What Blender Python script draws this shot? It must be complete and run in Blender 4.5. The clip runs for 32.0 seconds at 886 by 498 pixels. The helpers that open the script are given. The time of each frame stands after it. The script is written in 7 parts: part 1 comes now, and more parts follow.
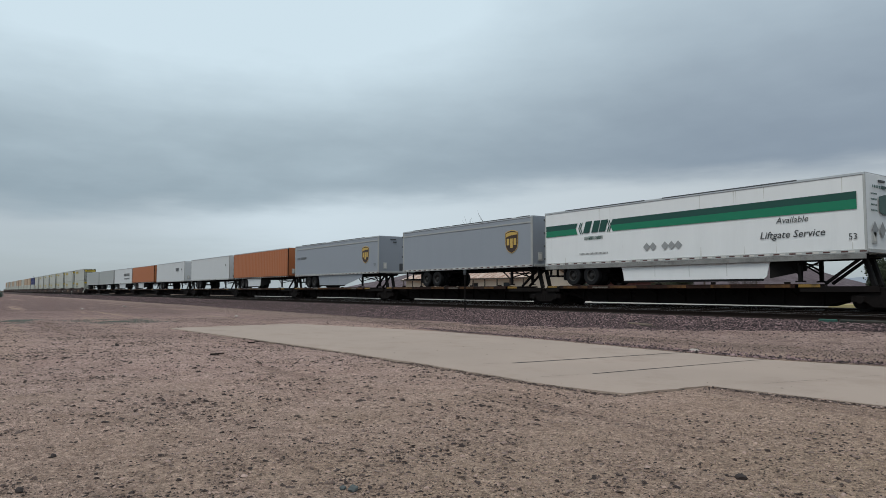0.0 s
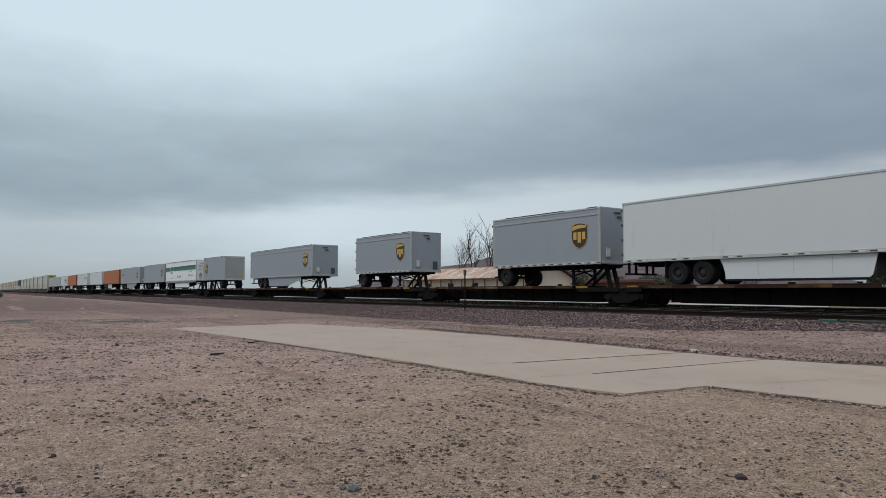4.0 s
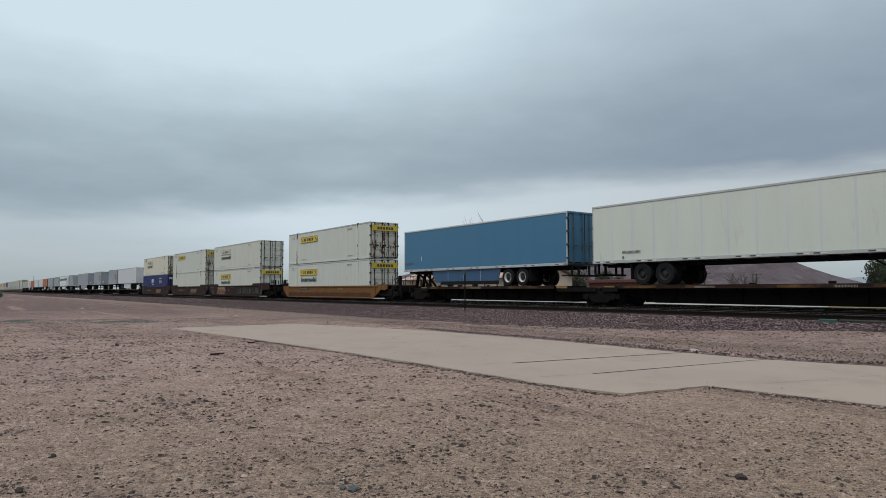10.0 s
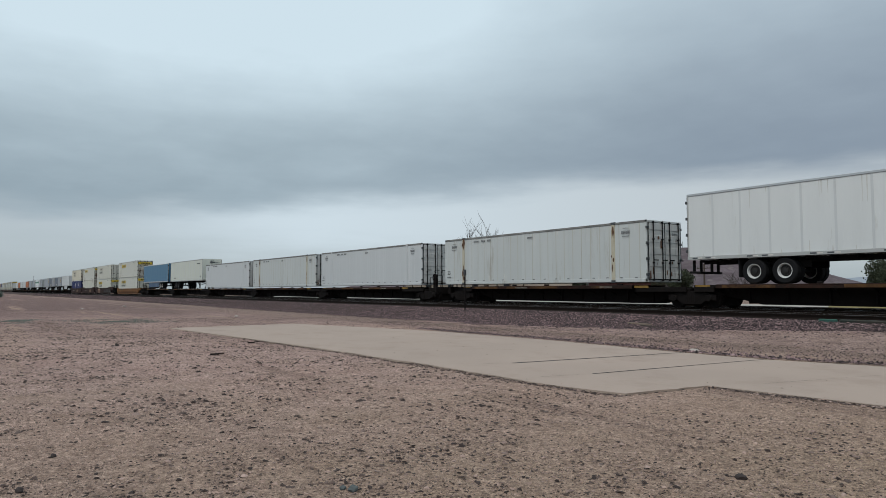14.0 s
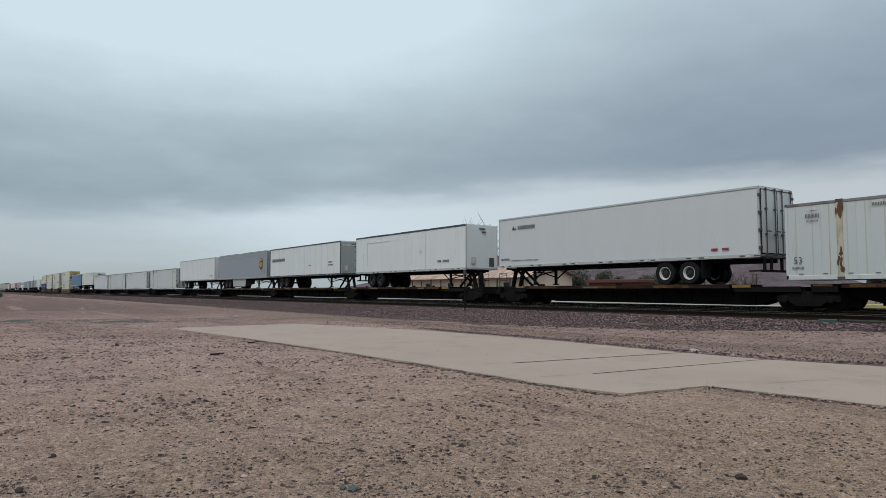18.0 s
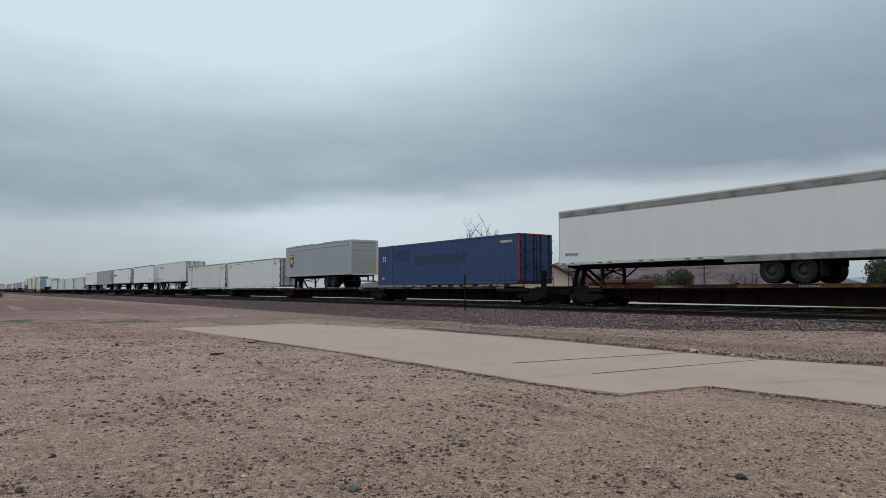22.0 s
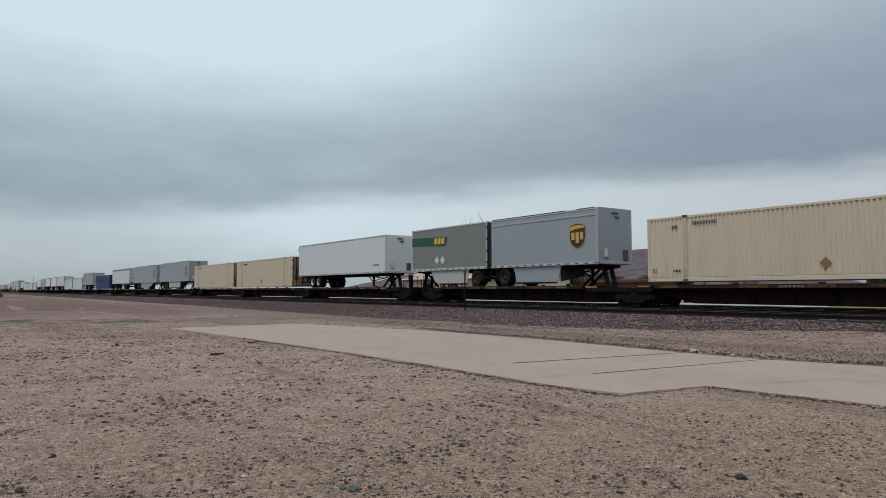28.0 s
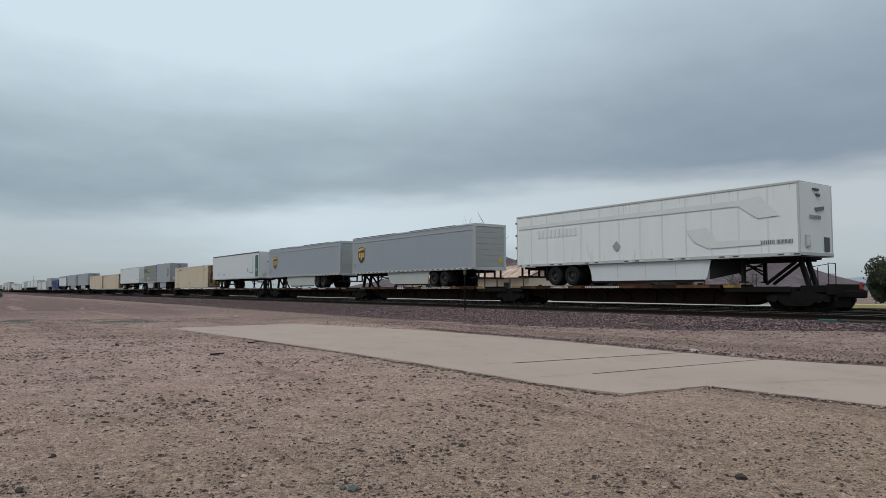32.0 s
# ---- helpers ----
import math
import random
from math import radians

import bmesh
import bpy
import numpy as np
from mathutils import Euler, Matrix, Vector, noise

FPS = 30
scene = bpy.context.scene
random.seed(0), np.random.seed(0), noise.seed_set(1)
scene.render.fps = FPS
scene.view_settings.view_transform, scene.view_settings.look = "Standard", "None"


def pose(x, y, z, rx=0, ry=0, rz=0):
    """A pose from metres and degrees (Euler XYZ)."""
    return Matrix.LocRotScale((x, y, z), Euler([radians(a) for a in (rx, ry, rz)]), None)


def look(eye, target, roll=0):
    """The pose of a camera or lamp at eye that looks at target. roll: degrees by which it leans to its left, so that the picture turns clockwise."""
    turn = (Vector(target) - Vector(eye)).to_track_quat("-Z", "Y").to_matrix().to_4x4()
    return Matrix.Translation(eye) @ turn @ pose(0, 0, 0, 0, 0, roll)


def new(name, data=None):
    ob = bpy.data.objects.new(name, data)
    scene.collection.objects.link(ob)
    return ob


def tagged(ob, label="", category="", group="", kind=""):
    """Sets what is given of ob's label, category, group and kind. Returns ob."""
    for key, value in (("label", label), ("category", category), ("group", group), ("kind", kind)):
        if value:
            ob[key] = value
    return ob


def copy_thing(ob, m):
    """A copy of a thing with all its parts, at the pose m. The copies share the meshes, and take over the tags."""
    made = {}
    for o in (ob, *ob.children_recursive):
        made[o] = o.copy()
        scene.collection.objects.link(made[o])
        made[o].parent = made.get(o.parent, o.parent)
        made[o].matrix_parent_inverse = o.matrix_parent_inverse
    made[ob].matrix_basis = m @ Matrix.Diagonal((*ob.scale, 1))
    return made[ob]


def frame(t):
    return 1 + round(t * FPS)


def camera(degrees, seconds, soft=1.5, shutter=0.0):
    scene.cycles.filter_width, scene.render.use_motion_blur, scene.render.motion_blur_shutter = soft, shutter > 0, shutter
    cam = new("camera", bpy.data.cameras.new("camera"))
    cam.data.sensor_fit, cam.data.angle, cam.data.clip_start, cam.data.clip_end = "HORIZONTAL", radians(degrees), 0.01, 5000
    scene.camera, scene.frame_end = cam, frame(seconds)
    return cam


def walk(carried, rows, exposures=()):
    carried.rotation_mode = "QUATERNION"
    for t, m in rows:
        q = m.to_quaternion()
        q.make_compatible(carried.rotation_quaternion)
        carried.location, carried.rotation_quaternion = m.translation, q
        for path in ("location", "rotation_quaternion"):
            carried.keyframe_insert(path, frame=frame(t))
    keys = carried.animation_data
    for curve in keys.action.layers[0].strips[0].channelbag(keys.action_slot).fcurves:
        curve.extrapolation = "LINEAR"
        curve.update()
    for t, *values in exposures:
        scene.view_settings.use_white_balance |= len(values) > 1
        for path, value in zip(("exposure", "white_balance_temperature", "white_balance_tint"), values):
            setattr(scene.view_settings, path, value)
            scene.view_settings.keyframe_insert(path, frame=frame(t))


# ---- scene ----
# ---- camera: stands still on a tripod, the track runs along x, 25.8 m away ----
cam = camera(66.115, 32.0, 0.55)
EYE = Vector((0.0, 0.0, 1.4))
YAW, PITCH = 0.95799, 0.0610
AIM = EYE + 100 * Vector((-math.sin(YAW) * math.cos(PITCH), math.cos(YAW) * math.cos(PITCH), math.sin(PITCH)))
walk(cam, [(0.0, look(EYE, AIM)), (32.0, look(EYE, AIM))])
scene.view_settings.exposure = -0.08

NEAR = 25.8          # near side of the train
RAIL = 0.645         # top of the rails
TURN, COUNTER, STRAIGHT = -60.0, -150.0, -285.0
BEND, UNBEND = -0.9987e-4, 1.6634e-4


def track_y(x):
    """Sideways place and slope of the track's line: straight beside the camera, a slight swerve far down the line."""
    q = max(x, STRAIGHT)
    y = slope = 0.0
    if q < TURN:
        y, slope = BEND * (q - TURN) ** 2, 2 * BEND * (q - TURN)
    if q < COUNTER:
        y, slope = y + UNBEND * (q - COUNTER) ** 2, slope + 2 * UNBEND * (q - COUNTER)
    return (y, slope) if x > STRAIGHT else (y, 0.0)


def gone(t):
    """How far the train has rolled after t seconds."""
    return 20.9526 * t + 0.012205 * t * t / 2


# ---- light: overcast sky, wide soft sun behind the camera ----
SUN_EL, SUN_AZ = radians(60), radians(155)
world = bpy.data.worlds.new("world")
scene.world = world
world.use_nodes = True
wn, wl = world.node_tree.nodes, world.node_tree.links
wn.clear()


def wmath(op, a, b=0.0, c=None, clamp=False):
    n = wn.new("ShaderNodeMath")
    n.operation, n.use_clamp = op, clamp
    for i, v in enumerate((a, b) if c is None else (a, b, c)):
        if isinstance(v, (int, float)):
            n.inputs[i].default_value = v
        else:
            wl.new(v, n.inputs[i])
    return n.outputs[0]


def wstep(v, lo, hi):
    n = wn.new("ShaderNodeMapRange")
    n.interpolation_type = "SMOOTHSTEP"
    wl.new(v, n.inputs[0])
    for i, x in enumerate((lo, hi, 0.0, 1.0)):
        if isinstance(x, (int, float)):
            n.inputs[i + 1].default_value = x
        else:
            wl.new(x, n.inputs[i + 1])
    return n.outputs[0]


def wnoise(vec, scale, detail=4.0, rough=0.5):
    n = wn.new("ShaderNodeTexNoise")
    wl.new(vec, n.inputs["Vector"])
    n.inputs["Scale"].default_value, n.inputs["Detail"].default_value, n.inputs["Roughness"].default_value = scale, detail, rough
    return n.outputs["Fac"]


def wmix(f, a, b):
    n = wn.new("ShaderNodeMix")
    n.data_type = "RGBA"
    wl.new(f, n.inputs[0])
    for i, v in ((6, a), (7, b)):
        if isinstance(v, tuple):
            n.inputs[i].default_value = (*v, 1)
        else:
            wl.new(v, n.inputs[i])
    return n.outputs[2]


geo = wn.new("ShaderNodeTexCoord")
sep = wn.new("ShaderNodeSeparateXYZ")
wl.new(geo.outputs["Generated"], sep.inputs[0])
dx, dy, dz = sep.outputs
elev = wmath("MULTIPLY", wmath("ARCSINE", dz), 57.2958)
azim = wmath("MULTIPLY", wmath("ARCTAN2", dx, dy), 57.2958)      # 0 straight over the track, -90 down the line
plane = wn.new("ShaderNodeCombineXYZ")
flat = wmath("ADD", wmath("MAXIMUM", dz, 0.0), 0.16)
wl.new(wmath("DIVIDE", dx, flat), plane.inputs[0])
wl.new(wmath("DIVIDE", dy, flat), plane.inputs[1])
big = wnoise(plane.outputs[0], 0.55, 3.0, 0.45)
mid = wnoise(plane.outputs[0], 1.6, 5.0, 0.5)
fine = wnoise(plane.outputs[0], 5.0, 6.0, 0.55)
stretch = wn.new("ShaderNodeCombineXYZ")
wl.new(wmath("MULTIPLY", azim, 0.05), stretch.inputs[0])
wl.new(wmath("MULTIPLY", elev, 0.35), stretch.inputs[1])
wisp = wnoise(stretch.outputs[0], 1.0, 5.0, 0.6)
# lower border of the cloud deck climbs towards the right
side = wstep(azim, -75.0, -22.0)
border = wmath("ADD", 5.8, wmath("MULTIPLY", wstep(azim, -82.0, -42.0), 3.0))
lift = wmath("ADD", elev, wmath("ADD", wmath("MULTIPLY", wmath("SUBTRACT", mid, 0.5), 3.2), wmath("MULTIPLY", wmath("SUBTRACT", wisp, 0.5), 2.6)))
above = wmath("SUBTRACT", lift, border)
deck = wstep(above, -1.3, 1.7)
thin = wstep(wmath("ADD", above, wmath("MULTIPLY", wmath("SUBTRACT", big, 0.5), 9.0)), 0.0, 21.0)
glow = wmath("MULTIPLY", wstep(azim, -78.0, -60.0), wmath("SUBTRACT", 0.09, wmath("MULTIPLY", wstep(azim, -46.0, -28.0), 0.09)))      # thinner cloud over the middle
tone = wmath("ADD", wmath("ADD", glow, wmath("ADD", wmath("MULTIPLY", thin, wmath("SUBTRACT", 1.06, wmath("MULTIPLY", side, 0.56))), wmath("MULTIPLY", wmath("SUBTRACT", 1.0, side), 0.24))), wmath("ADD", wmath("MULTIPLY", wmath("SUBTRACT", mid, 0.5), 0.30), wmath("MULTIPLY", wmath("SUBTRACT", fine, 0.5), 0.12)), clamp=True)
grey = wmix(wmath("POWER", wmath("ADD", tone, wmath("MULTIPLY", wstep(elev, 13.0, 22.0), wmath("MULTIPLY", wstep(azim, -52.0, -38.0), 0.11))), 1.25), wmix(side, (0.257, 0.335, 0.394), (0.268, 0.333, 0.410)), (0.66, 0.80, 0.887))
sky = wn.new("ShaderNodeTexSky")
sky.sky_type, sky.sun_disc, sky.sun_elevation, sky.sun_rotation = "NISHITA", False, SUN_EL, SUN_AZ
sky.air_density, sky.dust_density = 1.0, 2.0
dim = wn.new("ShaderNodeVectorMath")
dim.operation = "SCALE"
wl.new(sky.outputs[0], dim.inputs[0])
dim.inputs[3].default_value = 0.10
veil = wstep(wmath("ADD", elev, wmath("MULTIPLY", wmath("SUBTRACT", wisp, 0.5), 5.0)), 0.5, 5.5)
clear = wmix(wmath("ADD", 0.72, wmath("MULTIPLY", veil, 0.25), clamp=True), dim.outputs[0], wmix(veil, (0.49, 0.575, 0.625), wmix(side, wmix(wstep(azim, -88.0, -64.0), (0.50, 0.575, 0.625), (0.665, 0.78, 0.855)), (0.54, 0.60, 0.64))))
dome = wmix(deck, clear, grey)
back = wn.new("ShaderNodeBackground")
wl.new(dome, back.inputs[0])
back.inputs[1].default_value = 1.0
wl.new(back.outputs[0], wn.new("ShaderNodeOutputWorld").inputs[0])

sun = new("sun", bpy.data.lights.new("sun", "SUN"))
sun.data.energy, sun.data.angle, sun.data.color = 1.85, radians(25), (1.0, 0.97, 0.92)
sun.matrix_world = look((0, 0, 50), (-30 * math.sin(radians(25)), 30 * math.cos(radians(25)), 50 - 30 * math.tan(SUN_EL)))


# ---- materials ----
def surface(name, color, rough=0.6, metal=0.0, var=0.12, scale=3.0, fine=40.0, bump=0.05, stain=None, amount=0.0, stretch=(1, 1, 1), each=0.0, sheen=0.5):
    """Painted or natural surface: two scales of variation, optional stains, relief."""
    m = bpy.data.materials.new(name)
    m.use_nodes = True
    n, l = m.node_tree.nodes, m.node_tree.links
    b = n["Principled BSDF"]
    tc, mp = n.new("ShaderNodeTexCoord"), n.new("ShaderNodeMapping")
    mp.inputs["Scale"].default_value = stretch
    l.new(tc.outputs["Object"], mp.inputs[0])
    info = n.new("ShaderNodeObjectInfo")
    shift = n.new("ShaderNodeVectorMath")
    shift.operation = "MULTIPLY_ADD"
    l.new(info.outputs["Random"], shift.inputs[0])
    shift.inputs[1].default_value = (37, 11, 5)
    l.new(mp.outputs[0], shift.inputs[2])

    def tex(s, d, r=0.55):
        t = n.new("ShaderNodeTexNoise")
        t.inputs["Scale"].default_value, t.inputs["Detail"].default_value, t.inputs["Roughness"].default_value = s, d, r
        l.new(shift.outputs[0], t.inputs["Vector"])
        return t.outputs["Fac"]

    def mixc(f, a, c):
        x = n.new("ShaderNodeMix")
        x.data_type = "RGBA"
        l.new(f, x.inputs[0])
        for i, v in ((6, a), (7, c)):
            if isinstance(v, tuple):
                x.inputs[i].default_value = (*v, 1)
            else:
                l.new(v, x.inputs[i])
        return x.outputs[2]

    def ramp(f, lo, hi):
        r = n.new("ShaderNodeMapRange")
        l.new(f, r.inputs[0])
        r.inputs[1].default_value, r.inputs[2].default_value = lo, hi
        return r.outputs[0]
    a, c = tex(scale, 4), tex(fine, 3)
    col = mixc(ramp(a, 0.3, 0.7), tuple(v * (1 - var) for v in color), tuple(min(1, v * (1 + var)) for v in color))
    col = mixc(ramp(c, 0.25, 0.75), col, mixc(ramp(c, 0.0, 1.0), tuple(v * (1 - 1.5 * var) for v in color), tuple(min(1, v * (1 + 0.7 * var)) for v in color)))
    if each:
        col = mixc(ramp(info.outputs["Random"], 0, 1), tuple(v * (1 - each) for v in color), col)
    if stain:
        col = mixc(ramp(tex(scale * 0.8 + 0.5, 6, 0.7), 0.72 - amount, 0.86 - amount * 0.6), col, stain)
    l.new(col, b.inputs["Base Color"])
    rr = n.new("ShaderNodeMapRange")
    l.new(a, rr.inputs[0])
    rr.inputs[3].default_value, rr.inputs[4].default_value = max(0.02, rough - 0.12), min(1, rough + 0.12)
    l.new(rr.outputs[0], b.inputs["Roughness"])
    b.inputs["Metallic"].default_value = metal
    b.inputs["Specular IOR Level"].default_value = sheen
    if bump:
        bp = n.new("ShaderNodeBump")
        bp.inputs["Strength"].default_value, bp.inputs["Distance"].default_value = bump, 0.02
        l.new(c, bp.inputs["Height"])
        l.new(bp.outputs[0], b.inputs["Normal"])
    return m


DOWN = (1.0, 1.0, 0.16)
WHITE = surface("white_paint", (0.565, 0.585, 0.59), 0.5, 0, 0.06, 1.5, 14, 0.03, (0.40, 0.40, 0.38), 0.09, DOWN, 0.04)
GLOSS_WHITE = surface("bright_white_paint", (0.74, 0.755, 0.755), 0.45, 0, 0.05, 1.5, 14, 0.03, (0.50, 0.49, 0.46), 0.07, DOWN)
CLEAN_WHITE = surface("clean_white_paint", (0.665, 0.685, 0.68), 0.5, 0, 0.06, 1.5, 14, 0.03, (0.42, 0.40, 0.36), 0.10, DOWN)
YELLOWED = surface("yellowed_white_paint", (0.60, 0.625, 0.555), 0.55, 0, 0.06, 1.5, 14, 0.03, (0.46, 0.45, 0.36), 0.10, DOWN)
CREAM = surface("aged_white_paint", (0.545, 0.57, 0.56), 0.55, 0, 0.08, 1.6, 12, 0.04, (0.38, 0.365, 0.32), 0.14, DOWN, 0.06)
HUNT = surface("cream_container_paint", (0.55, 0.552, 0.487), 0.55, 0, 0.08, 1.6, 12, 0.04, (0.38, 0.345, 0.28), 0.13, DOWN)
# next two: paints of the far stacks, greyed to put distance haze into the colour
HAZED_CREAM = surface("hazed_cream_paint", (0.42, 0.43, 0.385), 0.7, 0, 0.08, 1.6, 12, 0.04, (0.30, 0.27, 0.22), 0.10, DOWN)
HAZED_OCHRE = surface("hazed_ochre_paint", (0.42, 0.31, 0.22), 0.7, 0, 0.08, 1.6, 12, 0.04, (0.28, 0.20, 0.14), 0.10, DOWN)
IVORY = surface("ivory_paint", (0.60, 0.57, 0.47), 0.55, 0, 0.07, 1.6, 12, 0.04, (0.42, 0.33, 0.22), 0.09, DOWN)
SEAM = surface("dull_seam_strip", (0.575, 0.595, 0.60), 0.6, 0, 0.08, 1.5, 14, 0.03, (0.38, 0.37, 0.34), 0.1, DOWN)
SEAM_OLD = surface("stained_seam_strip", (0.47, 0.47, 0.42), 0.65, 0, 0.12, 1.5, 14, 0.03, (0.26, 0.22, 0.16), 0.18, DOWN)
PALE_RAIL = surface("pale_grey_rail", (0.32, 0.33, 0.322), 0.55, 0.0, 0.1, 2.0, 22, 0.05, (0.30, 0.28, 0.23), 0.10)
FAIRING = surface("pale_fairing", (0.385, 0.395, 0.375), 0.5, 0.0, 0.07, 1.2, 16, 0.03, (0.2, 0.2, 0.19), 0.06, DOWN)
SILVER = surface("grey_trailer_paint", (0.272, 0.297, 0.332), 0.45, 0.1, 0.06, 1.2, 16, 0.03, (0.20, 0.21, 0.22), 0.04, DOWN)
DULL_BRONZE = surface("dull_bronze_grey_paint", (0.185, 0.192, 0.175), 0.5, 0.1, 0.1, 1.2, 16, 0.03, (0.12, 0.12, 0.105), 0.10, DOWN)
PEWTER = surface("dull_grey_paint", (0.34, 0.36, 0.35), 0.5, 0.1, 0.08, 1.2, 16, 0.03, (0.22, 0.22, 0.2), 0.06, DOWN)
BEIGE = surface("beige_paint", (0.53, 0.45, 0.345), 0.6, 0, 0.08, 1.5, 14, 0.04, (0.37, 0.27, 0.17), 0.14, DOWN)
BEIGE_POST = surface("rusty_beige_post", (0.46, 0.38, 0.265), 0.65, 0, 0.15, 2.0, 14, 0.05, (0.16, 0.09, 0.04), 0.16, (1.0, 1.0, 0.3))
SKY_BLUE = surface("blue_paint", (0.045, 0.155, 0.265), 0.45, 0, 0.08, 1.4, 14, 0.03, (0.10, 0.22, 0.30), 0.05, DOWN)
# darker copy of the blue paint: shade on the inset fairing put into colour
SHADED_BLUE = surface("shaded_blue_panel_paint", (0.028, 0.082, 0.165), 0.45, 0, 0.1, 1.4, 14, 0.03, (0.02, 0.04, 0.07), 0.12, DOWN)
NAVY = surface("navy_paint", (0.013, 0.022, 0.11), 0.5, 0, 0.12, 1.4, 14, 0.03, (0.05, 0.06, 0.13), 0.08, DOWN)
ROYAL = surface("royal_blue_paint", (0.016, 0.041, 0.122), 0.5, 0, 0.12, 1.4, 14, 0.03, (0.06, 0.09, 0.18), 0.08, DOWN)
PATCH_BLUE = surface("faded_blue_patch", (0.010, 0.024, 0.075), 0.6, 0, 0.1, 1.4, 14, 0.03)
ORANGE = surface("orange_paint", (0.37, 0.12, 0.04), 0.55, 0, 0.10, 1.4, 14, 0.03, (0.30, 0.10, 0.04), 0.08, DOWN)
RUST = surface("rusty_steel", (0.034, 0.0145, 0.0095), 0.85, 0.0, 0.45, 2.0, 25, 0.2, (0.014, 0.010, 0.008), 0.30, sheen=0.2)
DARK_RUST = surface("dark_rusted_steel", (0.010, 0.008, 0.0075), 0.9, 0.0, 0.4, 2.0, 20, 0.2, (0.035, 0.018, 0.012), 0.08, sheen=0.12)
SILL_BROWN = surface("brown_sill_paint", (0.026, 0.0125, 0.0095), 0.88, 0.0, 0.4, 1.2, 18, 0.15, (0.010, 0.008, 0.0075), 0.26, sheen=0.15)
BLACK = surface("black_underframe", (0.012, 0.011, 0.011), 0.85, 0.0, 0.3, 3.0, 25, 0.1, (0.03, 0.022, 0.018), 0.06, sheen=0.15)
DECK_ORANGE = surface("worn_orange_deck_edge", (0.125, 0.062, 0.024), 0.8, 0, 0.45, 1.3, 12, 0.15, (0.022, 0.012, 0.009), 0.34, sheen=0.2)
YELLOW = surface("yellow_paint", (0.55, 0.40, 0.02), 0.55, 0, 0.1, 2.0, 20, 0.03, (0.35, 0.25, 0.08), 0.06)
GOLD = surface("gold_decal", (0.50, 0.33, 0.08), 0.45, 0, 0.05, 2.0, 20, 0.0)
WORN_YELLOW = surface("worn_yellow_marking", (0.26, 0.15, 0.03), 0.8, 0, 0.3, 2.0, 20, 0.05, (0.06, 0.04, 0.02), 0.2)
DUSTY = surface("dusty_stencil_paint", (0.20, 0.175, 0.145), 0.8, 0, 0.2, 2, 20, 0.0)
BROWN = surface("dark_brown_decal", (0.035, 0.016, 0.008), 0.45, 0, 0.1, 2.0, 20, 0.0)
WELL_BROWN = surface("mineral_brown_paint", (0.030, 0.012, 0.0098), 0.75, 0, 0.2, 1.6, 16, 0.08, (0.03, 0.018, 0.015), 0.14, DOWN, sheen=0.2)
WELL_DIRT = surface("brown_dirt_on_orange", (0.088, 0.038, 0.018), 0.85, 0, 0.3, 1.6, 16, 0.08, (0.13, 0.055, 0.02), 0.16, DOWN, sheen=0.2)
WELL_ORANGE = surface("weathered_orange_paint", (0.17, 0.075, 0.022), 0.75, 0, 0.18, 1.6, 16, 0.08, (0.09, 0.04, 0.02), 0.16, DOWN, sheen=0.25)
ALU = surface("bare_aluminium", (0.50, 0.52, 0.53), 0.4, 0.5, 0.1, 2.0, 22, 0.05, (0.32, 0.32, 0.31), 0.06)
GREY_RAIL = surface("grey_rail_paint", (0.42, 0.43, 0.42), 0.55, 0.1, 0.1, 2.0, 22, 0.05, (0.24, 0.23, 0.21), 0.08)
SOOTY_RAIL = surface("sooty_rail_paint", (0.22, 0.22, 0.21), 0.65, 0.0, 0.3, 0.9, 14, 0.05, (0.06, 0.055, 0.05), 0.24)
DARK_GREY = surface("dark_grey_strip", (0.06, 0.065, 0.07), 0.55, 0.1, 0.15, 2.0, 20, 0.05)
RUBBER = surface("black_rubber", (0.012, 0.012, 0.013), 0.9, 0, 0.2, 4, 40, 0.1, sheen=0.15)
RIM = surface("white_steel_rim", (0.55, 0.55, 0.53), 0.5, 0.2, 0.12, 4, 30, 0.05, (0.2, 0.15, 0.1), 0.1)
DARK_RIM = surface("dirty_steel_rim", (0.024, 0.022, 0.021), 0.6, 0.3, 0.2, 4, 30, 0.05)
DULL_RED = surface("dusty_red_reflector", (0.085, 0.035, 0.03), 0.5, 0, 0.15, 4, 30, 0.0)
RED = surface("red_reflector", (0.27, 0.026, 0.036), 0.4, 0, 0.1, 4, 30, 0.0)
GREEN = surface("green_decal", (0.0, 0.17, 0.085), 0.45, 0, 0.05, 2, 20, 0.0)
DEEP_GREEN = surface("deep_green_decal", (0.005, 0.06, 0.045), 0.45, 0, 0.05, 2, 20, 0.0)
WORD_GREEN = surface("blackish_green_lettering", (0.005, 0.030, 0.024), 0.5, 0, 0.1, 2, 20, 0.0)
INK = surface("black_lettering", (0.025, 0.027, 0.03), 0.5, 0, 0.1, 2, 20, 0.0)
STENCIL = surface("thin_dark_stencil", (0.13, 0.135, 0.14), 0.6, 0, 0.15, 2, 20, 0.0)
FADED = surface("faded_grey_lettering", (0.28, 0.29, 0.29), 0.6, 0, 0.1, 2, 20, 0.0)
PALE = surface("pale_lettering", (0.60, 0.58, 0.54), 0.6, 0, 0.1, 2, 20, 0.0)
GHOST = surface("ghost_lettering", (0.585, 0.605, 0.59), 0.6, 0, 0.06, 2, 20, 0.0)
TAN_DECAL = surface("tan_lettering", (0.21, 0.12, 0.05), 0.6, 0, 0.15, 2, 20, 0.0)
STEEL = surface("polished_rail_head", (0.46, 0.46, 0.46), 0.42, 0.6, 0.1, 2, 30, 0.03)
